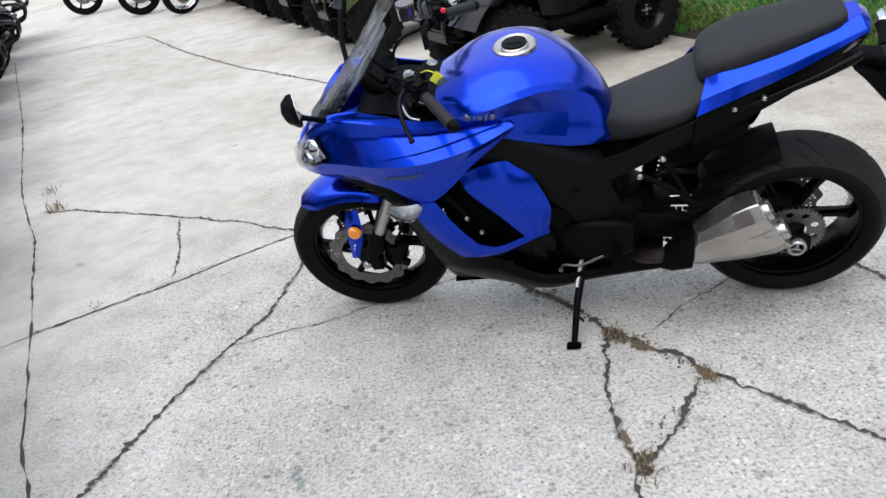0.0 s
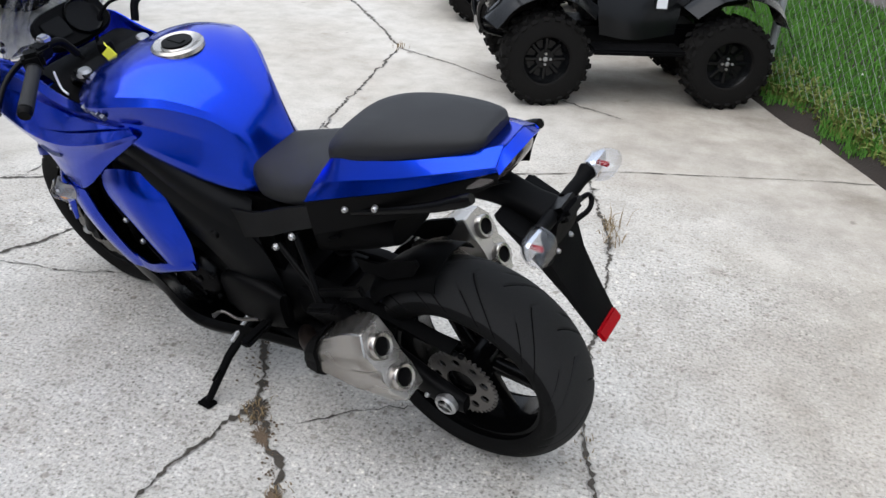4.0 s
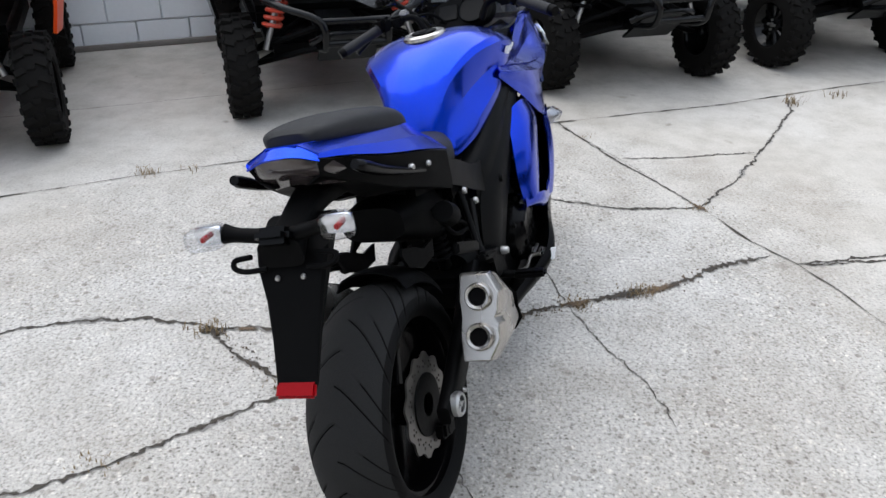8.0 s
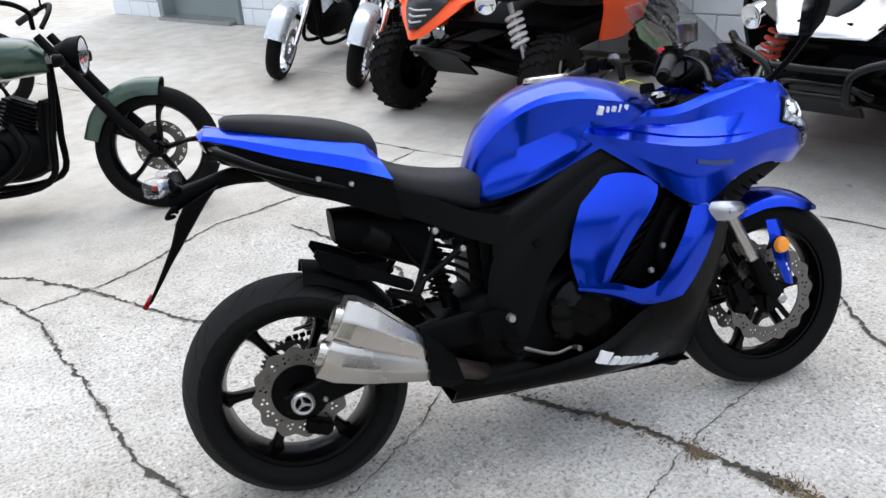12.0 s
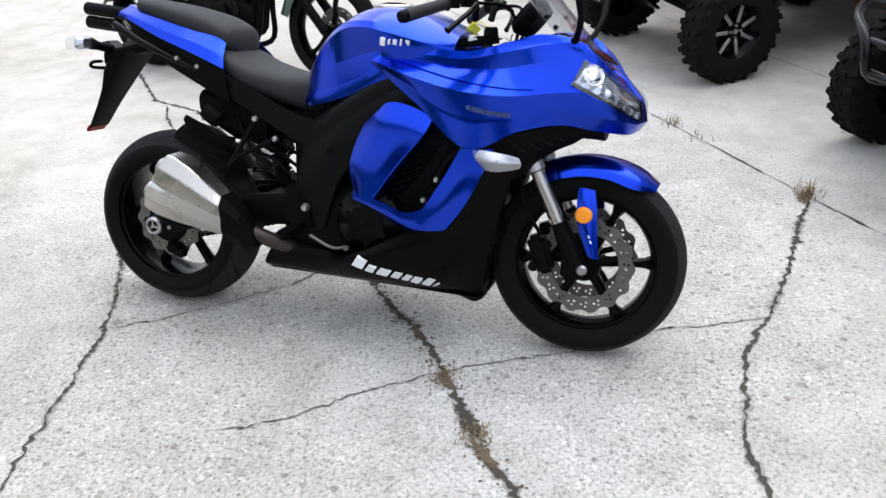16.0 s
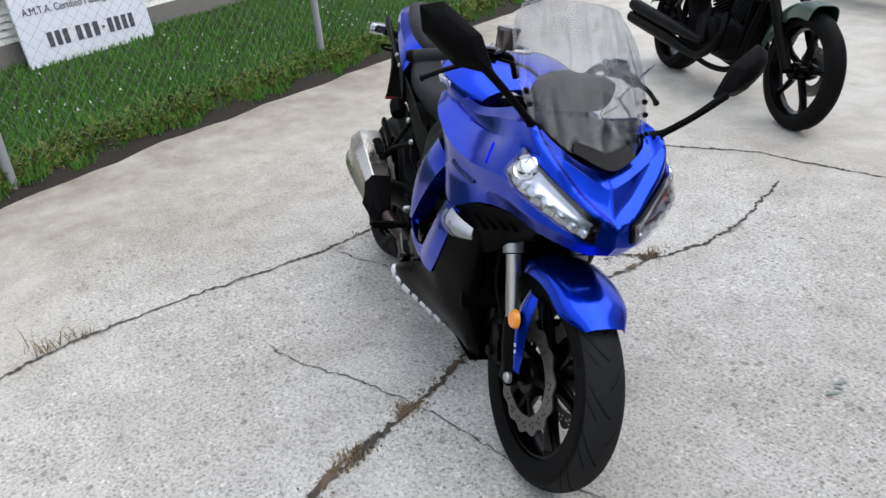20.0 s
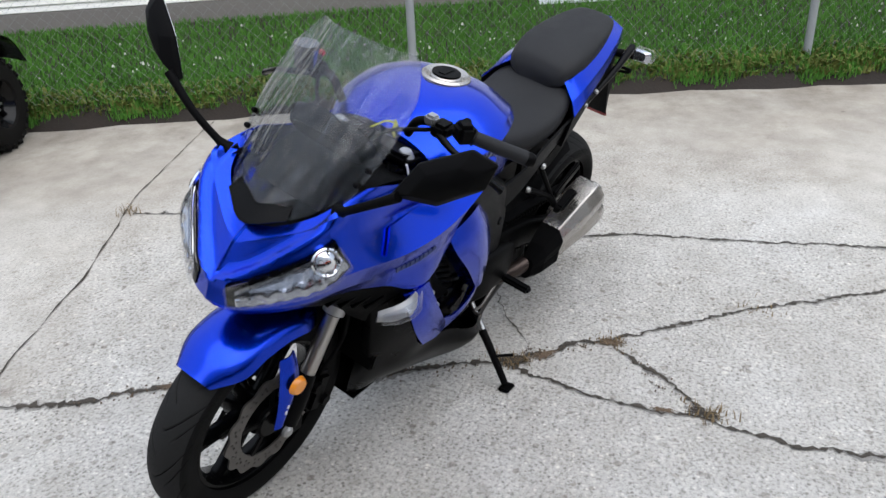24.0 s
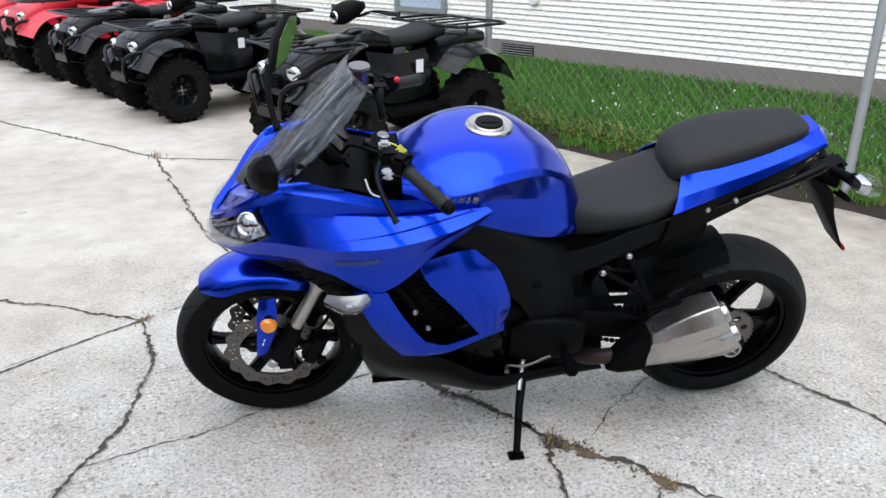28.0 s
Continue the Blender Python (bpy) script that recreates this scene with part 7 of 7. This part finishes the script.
# cruisers by the door, and the green motorcycle with another behind it
silver_bike = cruiser(pose(-0.46, -2.44, 0, 0, 0, 37) @ pose(0, 0, 0, -8), SILVER, "silver and chrome cruiser motorcycle on its stand", True, steer=17)
copy_thing(silver_bike, pose(-0.87, -1.72, 0, 0, 0, 37) @ pose(0, 0, 0, -8))
green_bike = cruiser(pose(1.04, -0.05, 0, 0, 0, 158) @ pose(0, 0, 0, -9), PINE, "dark green cruiser motorcycle with black cast wheels", False, True)
copy_thing(green_bike, pose(1.72, -2.95, 0, 0, 0, 160) @ pose(0, 0, 0, -9))
for k, (x, y, yaw) in enumerate(((-3.1, 12.2, 205), (-3.9, 12.9, 205), (-5.2, 14.2, 205))):
    copy_thing(silver_bike if k == 0 else green_bike, pose(x, y, 0, 0, 0, yaw) @ pose(0, 0, 0, -8))


# ---- grass verge, fence and house ----
GRASS = mat("grass", (0.060, 0.185, 0.027), 0.8, vary=0.35, scale=1.5, fine=30, tint=(0.115, 0.29, 0.045), spec=0.15)
SOIL = mat("verge_soil", (0.011, 0.008, 0.006), 0.95, vary=0.5, scale=6, fine=60, bump=0.8, tint=(0.034, 0.025, 0.019))
WEED = mat("weed_leaf", (0.10, 0.15, 0.03), 0.7, vary=0.3, scale=3, fine=20, tint=(0.20, 0.21, 0.06), spec=0.2)
CLOVER = mat("clover_white", (0.62, 0.64, 0.56), 0.8, vary=0.15)
DRY = mat("dry_weed", (0.20, 0.13, 0.07), 0.85, vary=0.4, scale=5, fine=40, tint=(0.30, 0.22, 0.11))
GALV = mat("galvanised_steel", (0.30, 0.32, 0.33), 0.5, 0.3, vary=0.2, scale=8, fine=150)
SIDING = mat("vinyl_siding", (0.86, 0.85, 0.80), 0.45, vary=0.05, scale=2, fine=80, island=0.1)
BLOCKWORK = mat("grey_foundation", (0.20, 0.185, 0.17), 0.9, vary=0.25, scale=4, fine=50, bump=0.5)
PAINTBLOCK = mat("painted_block", (0.78, 0.81, 0.84), 0.65, vary=0.06, scale=3, fine=40, bump=0.35, island=0.15)
MORTAR = mat("painted_joint", (0.66, 0.69, 0.72), 0.8, vary=0.1, scale=3, fine=60)
SIGNFACE = mat("sign_board", (0.70, 0.74, 0.80), 0.5, vary=0.06, scale=3, fine=60)
INK = mat("sign_ink", (0.05, 0.06, 0.07), 0.6, vary=0.2)
TRIMGREEN = mat("door_trim", (0.22, 0.26, 0.25), 0.5, vary=0.1, scale=6)
BROWNWOOD = mat("brown_boards", (0.10, 0.06, 0.04), 0.8, vary=0.3, scale=3, fine=50, island=0.3)


EDGE_Y, EDGE_X = (-14, -3.65, 1.0, 2.9, 4.2, 6.05, 9, 16), (10.6, 6.15, 4.32, 3.62, 2.98, 2.04, 0.75, -2.6)


def house_x(y):
    return 5.25 - 0.48 * (y - 3.45)


def verge_z(x, y):
    """Height of the grass bank: a short steep lip, then a gentle rise to the house."""
    e = np.interp(y, EDGE_Y, EDGE_X)
    hx = np.where(y > -0.62, house_x(y), e + 6.0)
    d = x - e
    lip = np.interp(d, (0, 0.05, 0.13, 0.22), (0.0, 0.04, 0.12, 0.165))
    return lip + np.clip((d - 0.22) / (hx - e - 0.22), 0, 1.0) * (0.195 - 0.012 * (y - 3.45))


vr = bmesh.new()
rows_v = []
for k in range(181):
    y = -14 + 30 * k / 180
    e = float(np.interp(y, EDGE_Y, EDGE_X))
    far = (house_x(y) if y > -0.62 else e + 6.0) - e
    row = []
    for w in (0.0, 0.05, 0.09, 0.13, 0.17, 0.22, 0.4, 0.8, far * 0.75, far, far + 14):
        x = e + w
        jag = (0.022 * math.sin(y * 7.3) + 0.014 * math.sin(y * 23.1)) * (w < 0.2)
        row.append(vr.verts.new((x + jag, y, float(verge_z(np.array(x), np.array(y))) - 0.004 * (w == 0))))
    rows_v.append(row)
for a, b in zip(rows_v, rows_v[1:]):
    for i in range(10):
        vr.faces.new((a[i], a[i + 1], b[i + 1], b[i]))
verge = tagged(part("verge", vr, SOIL, None), "bare brown soil bank under the grass verge", "verge", kind="structure")


def blades(n, where, tall, wide, seed, lean=0.5, bend=True):
    """Blades of grass scattered by where(rng) as two triangles each."""
    rng = np.random.default_rng(seed)
    x, y, z = where(rng, n)
    h = tall * rng.uniform(0.45, 1.25, n)
    a, l = rng.uniform(0, 2 * math.pi, n), lean * rng.uniform(0.1, 1.0, n)
    dx, dy = np.cos(a), np.sin(a)
    w = wide * rng.uniform(0.6, 1.4, n)
    base = np.stack([x, y, z], 1)
    side = np.stack([-dy * w, dx * w, np.zeros(n)], 1)
    mid = base + np.stack([dx * l * h * 0.35, dy * l * h * 0.35, h * 0.6], 1)
    tip = base + np.stack([dx * l * h, dy * l * h, h * (1 - 0.3 * l)], 1)
    v = np.stack([base - side, base + side, mid + side * 0.7, mid - side * 0.7, tip], 1).reshape(-1, 3)
    k = np.arange(n)[:, None] * 5
    f = [tuple(q) for q in (k + [0, 1, 2, 3])] + [tuple(q) for q in (k + [3, 2, 4])]
    me = bpy.data.meshes.new("blades")
    me.from_pydata(v.tolist(), [], f)
    return me


def on_lawn(rng, n):
    y = rng.uniform(-9, 11, n)
    u = rng.uniform(0, 1, n) ** 1.5
    e = np.interp(y, EDGE_Y, EDGE_X)
    hx = np.where(y > -0.62, house_x(y) + 0.02, e + 6.0)
    start = 0.065 + 0.018 * np.sin(y * 9.1) + 0.016 * np.sin(y * 23.7) + rng.normal(0, 0.012, n)
    x = e + start + (hx - e - start) * u
    on_path = (y < -0.60) & (y > -2.95) & (x > 5.85 - 0.15 * (y + 0.7)) & (x < 8.4)
    y = np.where(on_path, y - 3.4, y)
    x = np.where(on_path, x + 1.7, x)
    return x, y, verge_z(x, y) - 0.004


def on_edge(rng, n):
    y = rng.uniform(-7, 8, n)
    e = np.interp(y, EDGE_Y, EDGE_X)
    x = e + 0.07 + np.abs(rng.normal(0, 0.12, n))
    return x, y, verge_z(x, y) - 0.004


def on_clover(rng, n):
    """Flowers stand in a few loose patches."""
    y = rng.choice((0.6, 1.9, 2.4, 3.4, 4.3, 5.6, -1.2), n) + rng.normal(0, 0.35, n)
    e = np.interp(y, EDGE_Y, EDGE_X)
    x = e + 0.5 + np.abs(rng.normal(0, 0.45, n))
    x = np.minimum(x, house_x(y) - 0.15)
    return x, y, verge_z(x, y) + 0.035


for nm, me_, ma, lb in (("lawn", blades(170000, on_lawn, 0.055, 0.0040, 11), GRASS, "mown green grass between fence and house"),
                        ("edge_weeds", blades(9000, on_edge, 0.06, 0.013, 12, 1.3), WEED, "yellow-green weeds along the soil edge"),
                        ("clover_flowers", blades(170, on_clover, 0.022, 0.008, 13, 0.6), CLOVER, "small white clover flowers in the grass")):
    me_.materials.append(ma)
    tagged(new(nm, me_), lb, "grass", kind="stuff")
tufts = [(-1.31, 1.77, 60, 0.07), (-0.92, 0.90, 30, 0.05), (0.53, 2.26, 70, 0.022), (0.44, 1.63, 60, 0.03), (0.74, 1.97, 50, 0.02), (0.10, 3.20, 110, 0.02), (0.20, 2.95, 60, 0.02), (1.38, 3.75, 26, 0.05), (1.36, 3.86, 30, 0.085), (1.17, 4.42, 30, 0.05), (-2.28, 4.60, 40, 0.08), (-2.45, 4.95, 25, 0.05), (-0.52, 6.24, 30, 0.05), (1.10, 1.50, 30, 0.02), (-1.0, 1.1, 15, 0.04), (1.45, 2.45, 25, 0.02), (-0.68, 3.62, 40, 0.015), (-1.60, 3.20, 20, 0.02)]
for k_, (x_, y_, n_, h_) in enumerate(tufts):
    me_ = blades(n_, lambda rng, n, x=x_, y=y_: (x + rng.normal(0, 0.028, n), y + rng.normal(0, 0.034, n), np.full(n, 0.004)), h_, 0.0022, 40 + k_, 1.2)
    me_.materials.append(DRY)
    tagged(new("weed_tuft", me_), "dry brown weed growing out of a concrete crack", "weed", "weeds in the cracks", kind="stuff")

# chain-link fence
fence = thing("chain_link_fence", pose(0, 0, 0), "galvanised chain-link fence on the grass verge", "fence")
posts = [(8.15, -7.9), (7.2, -5.6), (6.3, -3.3), (5.4, -1.03), (4.47, 1.28), (3.30, 3.77), (2.05, 6.25), (0.8, 8.7), (-0.5, 11.2)]
FH = 1.75
for x, y in posts:
    p = part("post", tube([(x, y, 0.02), (x, y, FH + 0.04)], 0.028, 12), GALV, fence)
    part("post_cap", lathe([(0.034, FH + 0.03), (0.034, FH + 0.06), (0.02, FH + 0.085), (0, FH + 0.09)], (x, y, 0), 12, "z"), GALV, p)
for (x0, y0), (x1, y1) in zip(posts, posts[1:]):
    part("top_rail", tube([(x0, y0, FH), (x1, y1, FH)], 0.02, 8), GALV, fence)
verts_w, faces_w = [], []
for (x0, y0), (x1, y1) in zip(posts[1:-1], posts[2:]):
    a, b = np.array([x0, y0]), np.array([x1, y1])
    ln = np.linalg.norm(b - a)
    d = (b - a) / ln
    nn = np.array([-d[1], d[0]])
    H = FH - 0.16
    pitch = 0.080
    for k in range(int((ln + H) / pitch)):
        for s in (1, -1):
            u0 = k * pitch - (H if s > 0 else 0)
            t0, t1 = max(0.0, -u0 * s if s > 0 else u0 - ln), min(H, (ln - u0) if s > 0 else u0)
            if t1 - t0 < 0.05:
                continue
            pts = [np.array([*(a + d * (u0 + s * t) + nn * 0.006 * s), 0.15 + t]) for t in (t0, t1)]
            i0 = len(verts_w)
            for p in pts:
                for off in ((0.0010, 0), (-0.0005, 0.0009), (-0.0005, -0.0009)):
                    verts_w.append((p[0] + nn[0] * off[0], p[1] + nn[1] * off[0], p[2] + off[1]))
            faces_w += [(i0, i0 + 1, i0 + 4, i0 + 3), (i0 + 1, i0 + 2, i0 + 5, i0 + 4), (i0 + 2, i0, i0 + 3, i0 + 5)]
me_ = bpy.data.meshes.new("wire_mesh")
me_.from_pydata(verts_w, [], faces_w)
me_.materials.append(mat("wire_zinc", (0.22, 0.235, 0.23), 0.6, 0.0, vary=0.2, scale=8, fine=150, spec=0.3))
part("wire_mesh", me_, None, fence)["kind"] = "stuff"

# house with lap siding
HA, HB = np.array([house_x(-0.62), -0.62]), np.array([house_x(15.0), 15.0])
HL = float(np.linalg.norm(HB - HA))
HYAW = math.degrees(math.atan2(*(HB - HA)[::-1]))
HOUSE = pose(HA[0], HA[1], 0.387, 0, 0, HYAW) @ pose(0, 0, 0, 0, 0.72, 0)
house = thing("house", HOUSE, "house with pale lap siding on a grey foundation", "house")
part("foundation", block(HL / 2, -0.22, -0.05, HL, 0.40, 0.50, 0.01), BLOCKWORK, house, "grey rendered foundation")
part("wall", block(HL / 2, -0.23, 1.60, HL - 0.04, 0.36, 2.80, 0.0), SIDING, house)
part("gable_wall", block(0.03, -3.0, 1.4, 0.10, 5.2, 3.2, 0.0), SIDING, house)
WX0, WX1, WZ0 = 10.45, 11.25, 0.40
SB = 0.053
board_mesh = {}


def board(x0, x1, z):
    key = round(x1 - x0, 2)
    if key not in board_mesh:
        bm = bmesh.new()
        L = x1 - x0
        pr = [(0.0, 0.0), (0.020, 0.0), (0.022, 0.005), (0.007, SB + 0.003), (0.0, SB + 0.003)]
        loft([[(x, y, zz) for y, zz in pr] for x in (0, L)], bm=bm)
        board_mesh[key] = mesh_of(bm, SIDING, "siding_board", False)
    ob = part("siding_board", board_mesh[key], None, house)
    ob.matrix_local = pose(x0, -0.045, z)


for k in range(50):
    z = 0.20 + k * SB
    if z + SB > WZ0 and z < WZ0 + 1.1:
        board(0, WX0, z), board(WX1, HL, z)
    else:
        board(0, HL, z)
part("corner_trim", join(block(0.0, -0.01, 1.6, 0.07, 0.035, 2.8, 0.004), block(-0.02, -0.05, 1.6, 0.035, 0.08, 2.8, 0.004)), SIDING, house)
win = part("window", join(block((WX0 + WX1) / 2, -0.01, WZ0 + 0.03, WX1 - WX0, 0.06, 0.06, 0.005), block((WX0 + WX1) / 2, -0.01, WZ0 + 1.07, WX1 - WX0, 0.06, 0.06, 0.005), block(WX0 + 0.03, -0.01, WZ0 + 0.55, 0.06, 0.06, 0.98, 0.005), block(WX1 - 0.03, -0.01, WZ0 + 0.55, 0.06, 0.06, 0.98, 0.005)), TRIMGREEN, house, "grey framed window")
part("pane", block((WX0 + WX1) / 2, -0.025, WZ0 + 0.55, WX1 - WX0 - 0.1, 0.01, 1.0, 0), mat("window_pane", (0.45, 0.53, 0.66), 0.08, 0.0, vary=0.2, scale=2), win)
vent = part("vent", block(9.45, -0.015, 0.10, 0.42, 0.012, 0.13, 0.003), FRAME, house)
for k in range(5):
    part("slat", block(9.45, -0.004, 0.055 + 0.024 * k, 0.40, 0.014, 0.006, 0), GALV, vent)
part("outlet_box", lathe([(0, 0.06), (0.045, 0.06), (0.05, 0.05), (0.05, 0), (0, 0)], (9.25, -0.02, 0.62), 20), PANELWHITE, house)
part("roof", block(HL / 2, -0.3, 3.05, HL + 0.8, 1.6, 0.10, 0.01), BLOCKWORK, house)

# sign leaning on the house
SW, SHT = 1.05, 1.28
SYAW = math.degrees(math.atan2(3.45 - 2.48, 5.08 - 5.50))
SIGN = pose(5.35, 2.85, 0.30, 0, 0, SYAW) @ pose(0, 0, 0, 6, 0, 0) @ Matrix.Diagonal((0.95, 1, 0.92, 1))
sign = thing("sign_board", SIGN, "weathered white sign board leaning on the house", "sign")
part("panel", block(0, 0, 0.725, 1.20, 0.025, 1.45, 0.004), SIGNFACE, sign)


def words(text, z, size, width):
    cu = bpy.data.curves.new("word", "FONT")
    cu.body, cu.size, cu.extrude, cu.align_x = text, size, 0.001, "CENTER"
    bm = flat(cu, None)
    xs = [v.co.x for v in bm.verts]
    k = width / (max(xs) - min(xs))
    moved(bm, pose(0, 0.016, z, 90, 0, 180) @ Matrix.Diagonal((k, 1, 1, 1)))
    part("lettering", bm, INK, sign, "faded dark lettering", smooth=False)


words("THE", 1.02, 0.14, 0.30)
words("HEALTH STORE", 0.80, 0.185, 1.04)
words("VITAMINS-HERBS-BOOKS", 0.62, 0.10, 0.86)
words("A.M.T.A. Certified Massage Therapy", 0.455, 0.085, 1.04)
for x, w in ((0.36, 0.055), (0.29, 0.055), (0.22, 0.055), (0.10, 0.06), (0.02, 0.06), (-0.06, 0.06), (-0.13, 0.03), (-0.20, 0.055), (-0.27, 0.055), (-0.34, 0.055), (-0.41, 0.055)):
    part("number_bar", block(x, 0.0155, 0.24, w * 0.8, 0.004, 0.12 if w > 0.04 else 0.02, 0), INK, sign, smooth=False)

# path and brown board fence beyond the house
slab = bmesh.new()
quad_v = [slab.verts.new(p) for p in ((7.15, -0.66, 0.20), (6.0, -0.78, 0.20), (6.4, -2.85, 0.20), (8.35, -2.65, 0.20), (8.5, -0.70, 0.20))]
slab.faces.new(quad_v)
ext = bmesh.ops.extrude_face_region(slab, geom=list(slab.faces))
bmesh.ops.translate(slab, verts=[v for v in ext["geom"] if isinstance(v, bmesh.types.BMVert)], vec=(0, 0, 0.11))
tagged(part("garden_path", slab, CONCRETE, None, smooth=False), "pale concrete path across the lawn", "path", kind="structure")
bf = thing("board_fence", pose(8.55, -1.25, 0.20, 0, 0, HYAW - 180), "dark brown board fence beyond the lawn", "fence")
bd = mesh_of(block(0, 0, 0.85, 0.14, 0.022, 1.7, 0.004, seg=1), BROWNWOOD, "board", False)
for k in range(22):
    part("board", bd, None, bf).matrix_local = pose(0.2 + 0.15 * k, 0, 0)
for z in (0.4, 1.3):
    part("rail", block(1.8, -0.03, z, 3.4, 0.04, 0.09, 0.004), BROWNWOOD, bf)

# ---- painted block building ----
BA, BB = np.array([0.02, -7.75]), np.array([-8.2, 10.5])
BYAW = math.degrees(math.atan2(*(BB - BA)[::-1]))
BLD = pose(BA[0], BA[1], 0, 0, 0, BYAW)
BL = float(np.linalg.norm(BB - BA))
DOOR0, DOOR1 = 1.06, 2.62
wall = tagged(new("wall_west"), "white painted concrete block wall of the shop", "wall", kind="structure")
wall.matrix_world = BLD
part("wall_core", join(block((DOOR1 + BL) / 2, 0.115, 2.1, BL - DOOR1, 0.20, 4.2, 0), block(DOOR0 / 2, 0.115, 2.1, DOOR0, 0.20, 4.2, 0), block((DOOR0 + DOOR1) / 2, 0.115, 3.2, DOOR1 - DOOR0, 0.20, 2.0, 0)), MORTAR, wall, smooth=False)
part("end_wall", block(0.1, 3.2, 2.1, 0.20, 6.0, 4.2, 0), PAINTBLOCK, wall, smooth=False)
cmu = {}
BW, BHT = 0.400, 0.200


def cmu_block(x0, x1, k):
    key = round(x1 - x0, 2)
    if key not in cmu:
        cmu[key] = mesh_of(block((x1 - x0) / 2, 0, BHT / 2 - 0.004, x1 - x0 - 0.010, 0.03, BHT - 0.010, 0.005, seg=1), PAINTBLOCK, "wall_block", False)
    part("wall_block", cmu[key], None, wall).matrix_local = pose(x0, 0, k * BHT)


for k in range(9):
    x = -0.2 * (k % 2)
    while x < 15.5:
        a, b = max(0.0, x), x + BW
        if b <= DOOR0 + 0.001 or a >= DOOR1 - 0.001:
            if b - a > 0.1:
                cmu_block(a, b, k)
        else:
            if DOOR0 - a > 0.08:
                cmu_block(a, DOOR0, k)
            if b - DOOR1 > 0.08:
                cmu_block(DOOR1, b, k)
        x += BW
door = tagged(new("door_1"), "glazed shop door in a grey-green frame", "door", kind="structure")
door.matrix_world = BLD
part("door_frame", join(block(DOOR0 + 0.05, 0.06, 1.1, 0.10, 0.22, 2.2, 0.01), block(DOOR1 - 0.05, 0.06, 1.1, 0.10, 0.22, 2.2, 0.01), block((DOOR0 + DOOR1) / 2, 0.06, 2.15, DOOR1 - DOOR0 - 0.2, 0.22, 0.10, 0.01)), TRIMGREEN, door)
part("kick_panel", block((DOOR0 + DOOR1) / 2, 0.16, 0.26, DOOR1 - DOOR0 - 0.2, 0.06, 0.52, 0.01), TRIMGREEN, door)
part("door_glass", block((DOOR0 + DOOR1) / 2, 0.17, 1.30, DOOR1 - DOOR0 - 0.2, 0.02, 1.5, 0), mat("shop_glass", (0.10, 0.12, 0.13), 0.06, vary=0.3, scale=1.5), door)
part("mullion", block((DOOR0 + DOOR1) / 2, 0.15, 1.3, 0.06, 0.05, 1.5, 0.006), TRIMGREEN, door)
part("threshold", block((DOOR0 + DOOR1) / 2, 0.0, 0.02, DOOR1 - DOOR0 - 0.2, 0.30, 0.04, 0.006), ALLOY, door)
trim = tagged(part("base_trim", block((DOOR1 + BL) / 2 * 0.6 + 1, -0.03, 0.02, 9.0, 0.05, 0.04, 0.008), BLOCKWORK, None), "grey strip along the foot of the block wall", "trim", kind="structure")
trim.matrix_world = BLD
